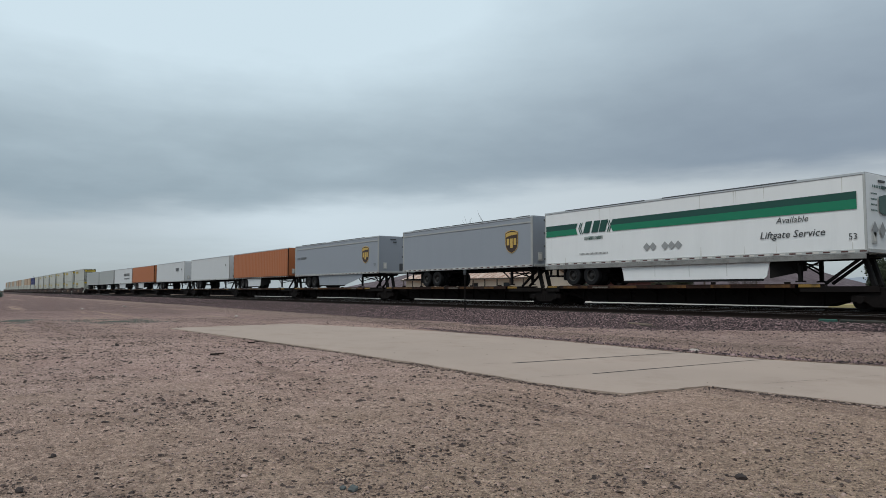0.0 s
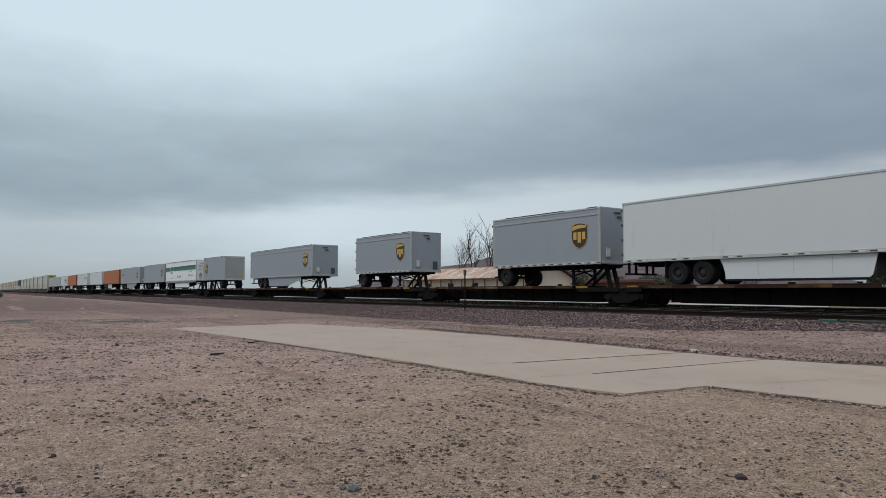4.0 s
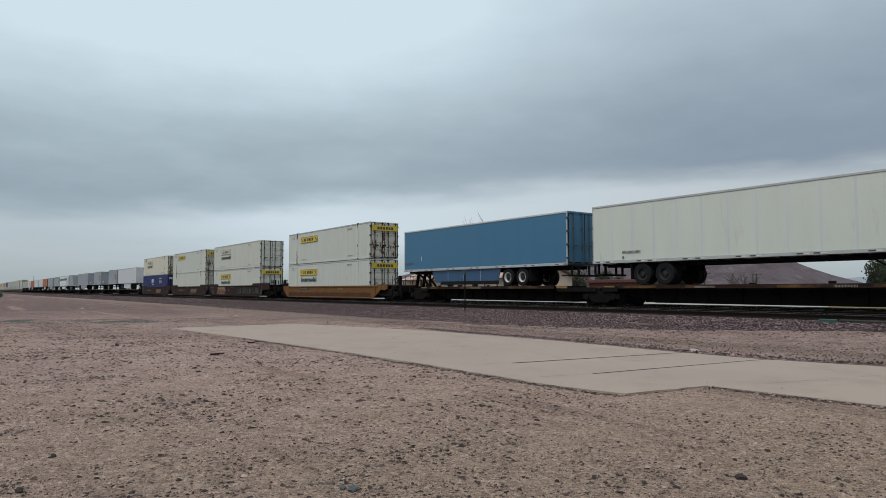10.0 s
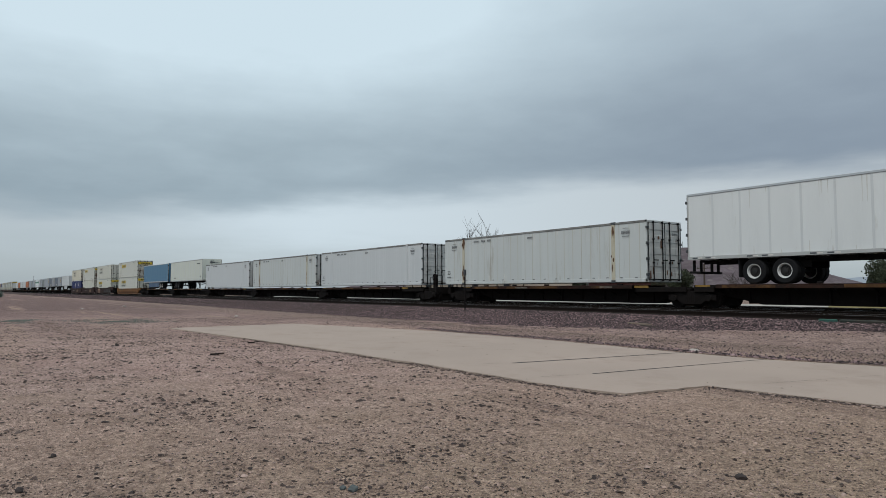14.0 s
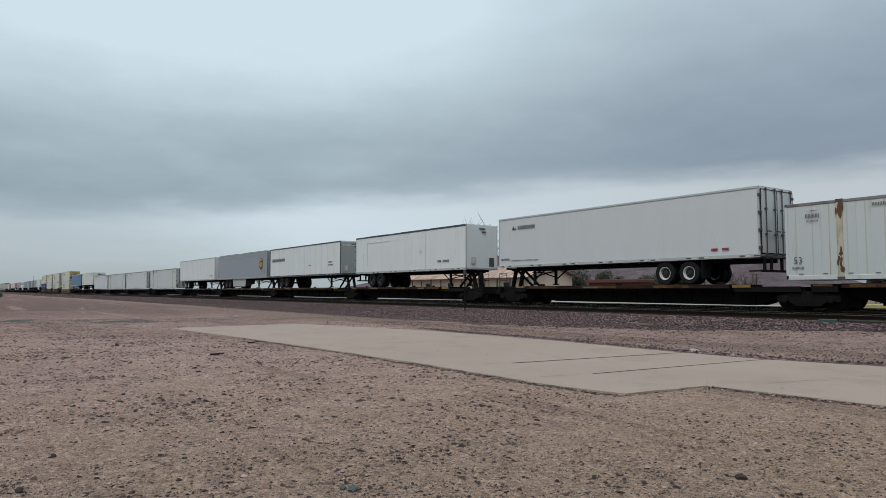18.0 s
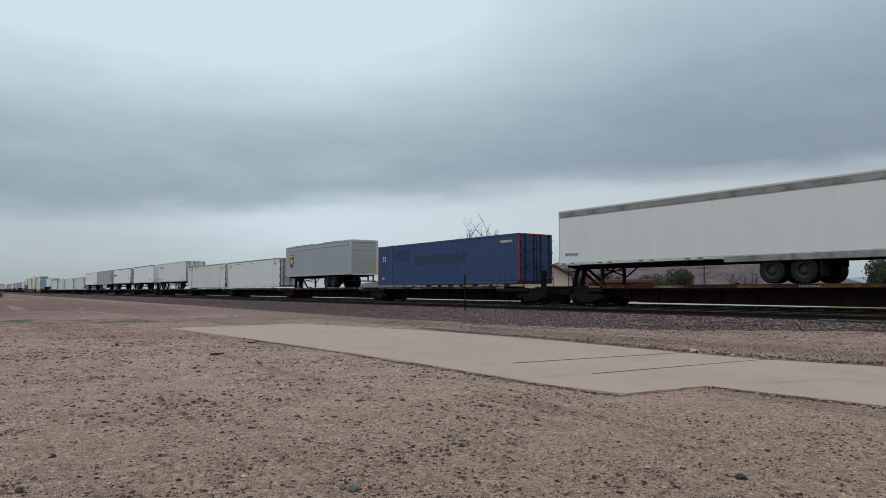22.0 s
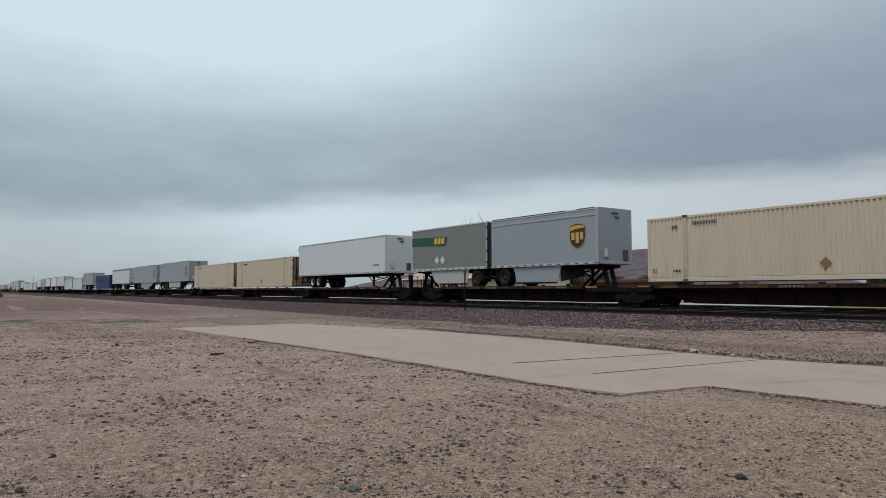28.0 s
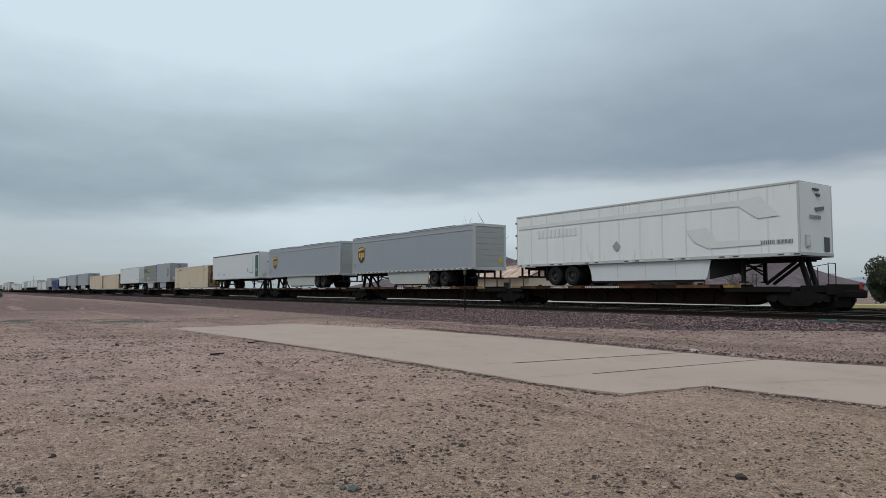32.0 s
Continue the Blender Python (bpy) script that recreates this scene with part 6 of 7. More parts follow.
bb = beige_box()
rolls(bb, 496.0)
rolls(copy_thing(bb, Matrix()), 513.35)
rolls(copy_thing(bb, Matrix()), 571.2)
cb = container(16.15, ON, ROYAL, "folded", "royal blue folded-steel container with red-edged ends and painted-out patches", ROYAL, None, None, False, 2.896, RED)
letters("53", 0.36, 0.75, ON + 1.75, -0.012, PALE, cb, "lettering", None, 0.01)
part("painted_out_patch", fold_patch(fold_patch(Mesh(), 16.15, 2.3, 4.5, ON + 1.65, ON + 2.5), 16.15, 5.1, 11.2, ON + 1.35, ON + 2.0), PATCH_BLUE, cb, "darker painted-out patches")
small("stencil_mark", bars(bars(Mesh(), 14.5, ON + 2.4, -0.012, 1.1, 0.14, 9, 0.3), 0.7, ON + 0.42, -0.012, 0.35, 0.16, 2, 0.3), PALE, cb)
rolls(cb, 418.6)

# trailers
PARCEL = "grey trailer with a brown and gold shield"


def parcel(L, nose, logo, skirt=None, span_=(3.4, 11.4), roll_=True, lab="", rims="dark"):
    th = trailer(L, nose, SILVER, PARCEL + lab, skirt, span_, rims, True, "seams" if L > 10 and logo < 0.3 else "smooth", PALE_RAIL, None, 2 if L > 10 else 1, Z1, roll_)
    shield(L * logo, Z0 + 1.49, 1.12, 1.36, -0.001, th)
    st = Mesh().box(0.1, L - 0.1, -0.006, 0.01, Zt_line, Zt_line + 0.085, 0.006)
    part("upper_moulding", st, PALE_RAIL, th, "bright upper moulding")
    if L > 15:
        letters("53", 0.24, L - 0.75 if nose > 0 else 0.35, Z0 + 0.55, -0.003, INK, th)
    return th


Zt_line = Z1 - 0.42
th = parcel(16.0, 1, 0.87, SILVER, (5.3, 13.1), lab=" and dark lettering")
small("stencil_mark", bars(bars(Mesh(), 0.6, Z0 + 1.55, -0.003, 0.7, 0.22, 3, 0.2), 1.45, Z0 + 1.55, -0.003, 1.2, 0.22, 7, 0.25), STENCIL, th)
rolls(th, -61.25)
rolls(parcel(13.7, 1, 0.872), -41.75)
rolls(parcel(8.45, -1, 0.157, lab=", short, with roll-up door"), -7.42)
rolls(parcel(16.15, 1, 0.903, SILVER, (5.3, 13.3)), 10.38)
rolls(parcel(8.3, 1, 0.82, lab=", a short one"), 35.0)
rolls(parcel(8.4, 1, 0.834, lab=", a short one"), 52.4)
rolls(parcel(16.15, 1, 0.9, FAIRING, (5.3, 9.5)), 294.2)
rolls(parcel(13.6, -1, 0.106, lab=" and a roll-up door"), 400.4)
rolls(parcel(16.15, 1, 0.893, SILVER, (5.3, 13.4)), 458.16)
rolls(parcel(16.15, 1, 0.904, FAIRING, (5.3, 11.5)), 476.94)
rolls(parcel(8.4, 1, 0.835, SILVER, (2.1, 5.6), lab=", short, with side fairing"), 559.8)
rolls(parcel(16.15, -1, 0.105, FAIRING, (5.3, 11.4), lab=" and a roll-up door"), 608.72)
rolls(parcel(16.15, -1, 0.095, FAIRING, (5.3, 10.6), lab=" and a roll-up door"), 627.22)

# white trailer with green bands
rl = trailer(16.15, 1, GLOSS_WHITE, "white semi trailer with two-tone green bands along its side", GLOSS_WHITE, (5.3, 12.5), "dark", True, tandem=2.0)
part("upper_green_band", Mesh().plate([(4.6, Z0 + 1.88), (15.86, Z0 + 1.93), (15.86, Z0 + 2.21), (4.75, Z0 + 2.16)], -0.001, 0.005), DEEP_GREEN, rl, "dark green band")
part("lower_green_band", Mesh().plate([(4.75, Z0 + 1.58), (15.86, Z0 + 1.58), (15.86, Z0 + 1.93), (4.6, Z0 + 1.88)], -0.002, 0.005), GREEN, rl, "green band")
part("upper_green_band", Mesh().plate([(0.12, Z0 + 1.85), (2.3, Z0 + 1.87), (2.42, Z0 + 2.14), (0.12, Z0 + 2.13)], -0.001, 0.005), DEEP_GREEN, rl)
part("lower_green_band", Mesh().plate([(0.12, Z0 + 1.54), (2.42, Z0 + 1.57), (2.3, Z0 + 1.87), (0.12, Z0 + 1.85)], -0.002, 0.005), GREEN, rl)
m = Mesh()
for a in (2.8, 3.36, 3.84):
    m.plate([(a, Z0 + 1.6), (a + 0.42, Z0 + 1.6), (a + 0.62, Z0 + 2.18), (a + 0.2, Z0 + 2.18)], -0.002, 0.005)
for a in (2.48, 2.6, 4.5, 4.62):
    d = 0.13 if a < 3 else -0.13
    m.plate([(a + d, Z0 + 1.57), (a + d + 0.06, Z0 + 1.57), (a + 0.06, Z0 + 1.86), (a + d + 0.06, Z0 + 2.15), (a + d, Z0 + 2.15), (a, Z0 + 1.86)], -0.002, 0.004)
bars(m, 2.9, Z0 + 1.24, -0.002, 1.22, 0.17, 8, 0.3)
small("company_mark", m, DEEP_GREEN, rl, "dark green block emblem")
letters("Available", 0.24, 12.9, Z0 + 1.27, -0.002, INK, rl, "lettering", 1.25, 0.0, 0.25)
letters("Liftgate Service", 0.36, 12.25, Z0 + 0.62, -0.002, INK, rl, "lettering", 2.5, 0.005, 0.25)
letters("53", 0.22, 15.56, Z0 + 0.5, -0.002, INK, rl)
m = Mesh()
bars(m, 2.55, Z0 + 0.5, -0.002, 1.9, 0.09, 11, 0.3)
for x in (6.75, 7.1, 7.75, 8.1, 8.45):
    m.plate([(x, Z0 + 0.5), (x + 0.2, Z0 + 0.7), (x, Z0 + 0.9), (x - 0.2, Z0 + 0.7)], -0.002, 0.004)
small("stencil_mark", m, FADED, rl)
s = side_matrix(16.15)
m = bars(Mesh(), 0.5, Z0 + 2.35, -0.03, 1.6, 0.1, 6, 0.3, s)
m.plate([(1.0, Z0 + 1.5), (1.5, Z0 + 1.4), (2.0, Z0 + 1.55), (2.2, Z0 + 2.1), (1.5, Z0 + 2.15), (1.0, Z0 + 2.05)], -0.03, 0.004, s)
for k in range(4):
    bars(m, 0.35, Z0 + 2.1 - 0.2 * k, -0.03, 0.5, 0.06, 5, 0.3, s)
small("nose_lettering_block", m, DEEP_GREEN, rl, "dark green marks on the nose")
small("placard", Mesh().plate([(0.6, Z0 + 0.55), (0.85, Z0 + 0.85), (0.6, Z0 + 1.15), (0.35, Z0 + 0.85)], -0.03, 0.004, s).plate([(1.2, Z0 + 0.55), (1.45, Z0 + 0.85), (1.2, Z0 + 1.15), (0.95, Z0 + 0.85)], -0.031, 0.004, s), FADED, rl)
part("deep_bottom_rail", Mesh().box(0.02, 16.1, 0.0, 0.07, Z0 - 0.2, Z0 - 0.004, 0.015), SOOTY_RAIL, rl, "deep grey side rail")
rolls(rl, -27.05)


def plain(u, L, nose, paint, label, marks=(), **kw):
    th = trailer(L, nose, paint, label, **kw)
    m = Mesh()
    for x, z, w, h, n in marks:
        bars(m, x, Z0 + z, -0.003, w, h, n, 0.3)
    if marks:
        small("stencil_mark", m, STENCIL, th)
    return rolls(th, u)


plain(62.2, 16.15, 1, WHITE, "plain white semi trailer with a side fairing", ((13.4, 0.5, 0.9, 0.08, 6),), skirt=WHITE, skirt_span=(5.3, 11.0), band=False)
bt = plain(168.6, 16.15, -1, SKY_BLUE, "sky blue semi trailer with a matching side fairing", ((0.2, 0.5, 1.0, 0.12, 8),), skirt=SHADED_BLUE, skirt_span=(5.75, 12.6), tandem=3.6, rims="white", rail=ALU, band=False, cap=CREAM)
part("white_dash", Mesh().plate([(2.25, Z0 + 0.72), (2.32, Z0 + 0.72), (2.32, Z0 + 1.02), (2.25, Z0 + 1.02)], -0.003, 0.004), PALE, bt)
pt = plain(186.5, 16.15, 1, YELLOWED, "aged white panelled semi trailer with dark marks", ((1.9, 0.45, 1.1, 0.12, 8), (1.9, 0.2, 0.15, 0.12, 1), (13.6, 2.25, 1.4, 0.14, 12), (15.2, 0.45, 0.3, 0.22, 2)), panel="seams", band=False, cap=GREY_RAIL)
small("nose_lettering_block", bars(Mesh().plate([(1.0, Z0 + 2.3), (1.3, Z0 + 2.3), (1.3, Z0 + 2.55), (1.0, Z0 + 2.55)], -0.012, 0.004, side_matrix(16.15)), 1.35, Z0 + 2.36, -0.012, 0.9, 0.12, 6, 0.3, side_matrix(16.15)), STENCIL, pt)
plain(276.4, 16.15, 1, CLEAN_WHITE, "white panelled semi trailer with clean white wheels", ((14.0, 0.5, 1.4, 0.1, 8),), panel="seams", rims="white", band=False)
tc = plain(311.4, 16.0, 1, CLEAN_WHITE, "white panelled semi trailer with faded dark marks and a grey nose", ((0.6, 1.55, 3.4, 0.3, 20), (13.7, 1.1, 0.7, 0.12, 5), (13.7, 0.85, 0.9, 0.12, 6), (9.5, 0.95, 0.7, 0.06, 5)), panel="seams", rail=DARK_GREY, band=False, cap=DARK_GREY)
part("nose_panel", Mesh().plate([(0.1, Z0 + 0.18), (2.49, Z0 + 0.18), (2.49, Z0 + 2.78), (0.1, Z0 + 2.78)], -0.004, 0.006, side_matrix(16.0)), PEWTER, tc, "dull grey nose panel")
small("nose_lettering_block", bars(Mesh(), 0.25, Z0 + 2.45, -0.012, 2.1, 0.16, 9, 0.3, side_matrix(16.0)), PALE, tc)
us = plain(330.2, 14.75, 1, CLEAN_WHITE, "old white semi trailer with patched side panels", ((11.6, 0.55, 0.45, 0.16, 3), (12.2, 0.55, 0.75, 0.16, 6)), panel="smooth", cap=DARK_GREY, rail=GREY_RAIL, tandem=2.6)
small("patch_outline", Mesh().box(1.9, 5.4, -0.006, 0.01, Z0 + 2.35, Z0 + 2.38, 0.003).box(1.9, 1.93, -0.006, 0.01, Z0 + 0.6, Z0 + 2.35, 0.003).box(9.3, 9.65, -0.006, 0.01, Z0 + 1.3, Z0 + 1.5, 0.003).box(8.4, 8.42, -0.006, 0.01, Z0 + 0.3, Z0 + 2.5, 0.003).box(10.1, 10.12, -0.006, 0.01, Z0 + 0.3, Z0 + 2.5, 0.003), GHOST, us)
ml = plain(348.15, 16.15, -1, WHITE, "white semi trailer with small black company marks", ((0.25, 0.42, 0.75, 0.12, 5), (1.7, 2.15, 1.45, 0.22, 9), (1.2, 0.36, 2.2, 0.06, 12)), rims="white", band=False)
small("company_mark", Mesh().plate([(1.2, Z0 + 2.15), (1.35, Z0 + 2.4), (1.42, Z0 + 2.15)], -0.003, 0.004).plate([(1.42, Z0 + 2.15), (1.5, Z0 + 2.3), (1.55, Z0 + 2.15)], -0.004, 0.004), INK, ml)
small("company_mark", bars(Mesh(), 14.0, Z0 + 0.35, -0.003, 1.0, 0.1, 2, 0.4), RED, ml, "red dashes")
wb = plain(437.9, 16.15, -1, WHITE, "plain white semi trailer with a heavy grey bottom rail", ((0.5, 0.5, 0.9, 0.12, 6),), rims="dark", band=False, cap=GREY_RAIL, rail=GREY_RAIL)
part("upper_band", Mesh().box(0.1, 16.05, -0.006, 0.03, Z1 - 0.36, Z1 - 0.125, 0.004), SOOTY_RAIL, wb, "wide grey upper band")
part("rear_side_rail", Mesh().box(9.6, 16.1, -0.02, 0.05, Z0 - 0.16, Z0 + 0.10, 0.02), SOOTY_RAIL, wb, "deep grey side rail")
plain(531.1, 16.15, 1, WHITE, "plain white semi trailer", ((14.3, 0.6, 0.9, 0.1, 6),), rims="white", band=False)
ab = trailer(8.4, -1, DULL_BRONZE, "dull bronze-grey short trailer with a dark green and yellow band", FAIRING, (2.1, 6.0), "dark", False, "smooth", ALU, DARK_GREY, 1)
part("green_band", Mesh().plate([(0.05, Z0 + 1.78), (4.1, Z0 + 1.62), (4.3, Z0 + 2.2), (0.05, Z0 + 2.32)], -0.001, 0.005), DEEP_GREEN, ab, "dark green band")
m = Mesh()
for k in range(3):
    a = 2.75 + k * 0.42
    m.plate([(a, Z0 + 1.78), (a + 0.32, Z0 + 1.77), (a + 0.42, Z0 + 2.16), (a + 0.1, Z0 + 2.17)], -0.007, 0.004)
small("company_mark", m, YELLOW, ab, "yellow blocks")
m = Mesh()
for x in (3.1, 3.75):
    m.plate([(x, Z0 + 0.42), (x + 0.27, Z0 + 0.69), (x, Z0 + 0.96), (x - 0.27, Z0 + 0.69)], -0.003, 0.004)
small("placard", m, PALE, ab, "pale diamond placards")
rolls(ab, 550.95)
gd = plain(589.5, 16.15, 1, WHITE, "white semi trailer with a dark green upright panel near its nose", ((2.4, 0.5, 0.26, 0.30, 1), (12.7, 0.75, 0.28, 0.4, 1), (13.3, 0.6, 0.9, 0.1, 6), (4.1, 0.52, 0.75, 0.11, 6)), rims="white", cap=DARK_GREY)
part("green_panel", Mesh().plate([(15.08, Z0 + 0.2), (15.9, Z0 + 0.2), (15.9, Z0 + 2.5), (15.08, Z0 + 2.5)], -0.001, 0.005).plate([(14.3, Z0 + 0.5), (14.36, Z0 + 0.5), (14.36, Z0 + 2.5), (14.3, Z0 + 2.5)], -0.001, 0.005), DEEP_GREEN, gd, "dark green upright panel")
letters("53'", 0.34, 15.16, Z0 + 0.75, -0.007, PALE, gd)
small("nose_lettering_block", bars(Mesh().plate([(1.2, Z0 + 0.95), (2.3, Z0 + 0.5), (2.3, Z0 + 0.75), (1.2, Z0 + 1.2)], -0.012, 0.004, side_matrix(16.15)), 0.95, Z0 + 1.75, -0.012, 0.9, 0.12, 6, 0.3, side_matrix(16.15)), DEEP_GREEN, gd)
lt = plain(647.35, 16.15, 1, CLEAN_WHITE, "white panelled trailer with ghosted old company lettering", ((14.6, 0.5, 0.6, 0.16, 4), (15.25, 0.5, 0.65, 0.16, 6)), skirt=WHITE, skirt_span=(5.6, 12.2), panel="seams", band=False, cap=GREY_RAIL)
g = Mesh().plate([(0.2, Z0 + 2.12), (14.2, Z0 + 2.12), (14.4, Z0 + 2.36), (0.2, Z0 + 2.3)], -0.0065, 0.003)
bars(g, 1.8, Z0 + 1.55, -0.0065, 3.0, 0.4, 5, 0.25)
g.plate([(11.2, Z0 + 1.3), (12.2, Z0 + 1.36), (12.7, Z0 + 0.75), (14.6, Z0 + 0.7), (14.6, Z0 + 0.5), (12.3, Z0 + 0.45), (11.6, Z0 + 0.75)], -0.0065, 0.003)
g.plate([(13.4, Z0 + 2.3), (14.6, Z0 + 2.45), (15.4, Z0 + 1.6), (14.5, Z0 + 1.55)], -0.0068, 0.003)
small("ghost_mark", g, GHOST, lt, "ghosted grey lettering")
small("placard", Mesh().plate([(7.3, Z0 + 0.55), (7.55, Z0 + 0.82), (7.3, Z0 + 1.09), (7.05, Z0 + 0.82)], -0.0072, 0.004), FADED, lt)
s = side_matrix(16.15)
small("nose_lettering_block", bars(Mesh().plate([(1.15, Z0 + 1.9), (1.9, Z0 + 2.0), (1.9, Z0 + 1.85), (1.3, Z0 + 1.75)], -0.012, 0.004, s), 0.75, Z0 + 1.45, -0.012, 0.9, 0.16, 6, 0.3, s), STENCIL, lt)

# older loads ahead, already far down the line when the clip begins
fo = trailer(16.15, 1, ORANGE, "orange folded-steel container on a road chassis", WHITE, (4.5, 8.5), "dark", False, "folded", RUST, ORANGE)
rolls(fo, -79.2)
rolls(copy_thing(fo, Matrix()), -134.9)
plain(-97.1, 16.15, 1, WHITE, "white semi trailer with a plain side", ((14.6, 1.6, 0.4, 0.3, 2),), band=False)
plain(-116.8, 16.15, 1, WHITE, "white semi trailer with dark block marks", ((11.6, 1.5, 1.8, 0.5, 4), (14.6, 1.6, 0.4, 0.3, 2)), band=False)
plain(-151.4, 15.9, 1, WHITE, "white semi trailer with dark block marks on its side", ((9.0, 1.4, 5.0, 0.5, 6), (9.5, 0.8, 4.5, 0.25, 7)), skirt=WHITE, skirt_span=(4.5, 10.0), band=False)
gt = plain(-168.4, 16.0, 1, PEWTER, "plain grey semi trailer", (), band=False)
rolls(copy_thing(gt, Matrix()), -185.2)
# red marker on the last car's coupler
eot = base("end_of_train_marker", "small red end-of-train marker on the coupler", "marker")
part("marker_body", Mesh().box(0, 0.10, 1.18, 1.38, 1.42, 1.72, 0.03), RED, eot)
part("marker_lamp", Mesh().rod((0.12, 1.27, 1.62), (0.16, 1.27, 1.62), 0.07, 12), DARK_GREY, eot)
rolls(eot, 665.0)


def motions():
    times = [2.0 * i for i in range(17)]
    for ob, u in MOVERS:
        rows = []
        for t in times:
            x = u - gone(t)
            y, slope = track_y(x)
            rows.append((t, pose(x, NEAR + y, 0, 0, 0, math.degrees(math.atan(slope)))))
        walk(ob, rows)


# ---- behind the track: pale road, yellow kerb, house, trees, poles, hills ----
ASPHALT = surface("pale_dusty_road", (0.336, 0.312, 0.28), 0.9, 0, 0.12, 0.5, 8, 0.1)
STUCCO = surface("beige_stucco", (0.58, 0.50, 0.40), 0.9, 0, 0.08, 1.2, 20, 0.1, (0.36, 0.29, 0.22), 0.08)
RUST_ROOF = surface("rusted_sheet_roof", (0.30, 0.135, 0.085), 0.8, 0.0, 0.35, 0.7, 8, 0.15, (0.56, 0.46, 0.39), 0.36, (1, 0.25, 1), 0.35)
TIMBER = surface("dark_timber", (0.06, 0.045, 0.035), 0.85, 0, 0.25, 2, 20, 0.15)
BARK = surface("grey_bark", (0.055, 0.046, 0.04), 0.9, 0, 0.3, 4, 30, 0.3)
LEAF = surface("dusty_dark_leaves", (0.032, 0.042, 0.018), 0.7, 0, 0.3, 1.0, 8, 0.0)
LEAF_DRY = surface("olive_scrub_leaves", (0.06, 0.062, 0.035), 0.8, 0, 0.3, 1.0, 8, 0.0)
WEED = surface("grey_green_weeds", (0.1275, 0.1615, 0.1403), 0.85, 0, 0.25, 1.0, 8, 0.0)
HILL = earth("bare_desert_hill", [(0.1136, 0.091, 0.1017), (0.1344, 0.1033, 0.1099), (0.0992, 0.082, 0.0943)], [(0.096, 0.082, 0.082), (0.152, 0.1271, 0.1271)], 0.06, 0.3, None, 0.35)
# far ridge: the haze of distance is mixed into its bluish base colour
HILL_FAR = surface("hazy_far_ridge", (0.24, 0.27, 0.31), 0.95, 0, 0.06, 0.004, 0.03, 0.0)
SHED = surface("dark_red_shed_paint", (0.10, 0.035, 0.03), 0.8, 0, 0.2, 1, 10, 0.1)
KERB_YELLOW = surface("faded_yellow_kerb_paint", (0.43, 0.38, 0.19), 0.8, 0, 0.2, 1.0, 12, 0.05, (0.3, 0.27, 0.2), 0.12)
MOSSY = surface("worn_green_timber_paint", (0.014, 0.021, 0.016), 0.85, 0, 0.4, 2, 15, 0.1, (0.05, 0.032, 0.024), 0.25)
TEAL = surface("faded_teal_paint", (0.022, 0.085, 0.066), 0.7, 0, 0.15, 2, 15, 0.05)

road = strip([(38.0, 0.30), (38.05, 0.44), (44.5, 0.46), (44.55, 0.30)], -120, 40, ASPHALT, "road", None, "", 0.0, 10.0)
tagged(road, "pale dusty road behind the railway", "road", kind="structure")
kerb = base("yellow_kerb", "yellow painted concrete kerb blocks beside the road", "kerb", "yellow kerb blocks")
part("kerb_block", Mesh().box(-17.2, -10.0, 36.1, 36.4, 0.2, 0.74, 0.04), KERB_YELLOW, kerb, "faded yellow painted kerb")
part("kerb_block", Mesh().box(-9.9, -2.0, 36.1, 36.4, 0.2, 0.74, 0.04), KERB_YELLOW, kerb, "faded yellow painted kerb")
for x in (-14.9, -13.5, -11.2):
    b = base("kerb_bollard", "short yellow painted concrete bollard block", "bollard", "yellow bollard blocks")
    part("block", Mesh().box(x, x + 0.75, 37.0, 37.6, 0.3, 1.1, 0.05), KERB_YELLOW, b)

# teal plate and pale crossing stones beside the near rail
tp = base("track_panel", "faded teal panel lying beside the near rail", "panel")
part("panel", Mesh().box(-10.3, -9.78, 21.0, 21.1, 0.45, 0.555, 0.02), TEAL, tp)
cr = base("crossing_slab", "dirty dark green crossing timber beside the rail", "slab")
part("slab", Mesh().box(-9.72, -6.0, 21.0, 21.2, 0.42, 0.555, 0.03), MOSSY, cr)

# short trackside post
po = base("trackside_post", "thin dark steel trackside post with a small plate", "post")
part("post", Mesh().rod((-27.25, 20.5, 0.35), (-27.25, 20.5, 2.35), 0.035, 8), DARK_RUST, po)
part("plate", Mesh().box(-27.31, -27.19, 20.44, 20.56, 2.18, 2.45, 0.02), DARK_GREY, po, "small dark plate")


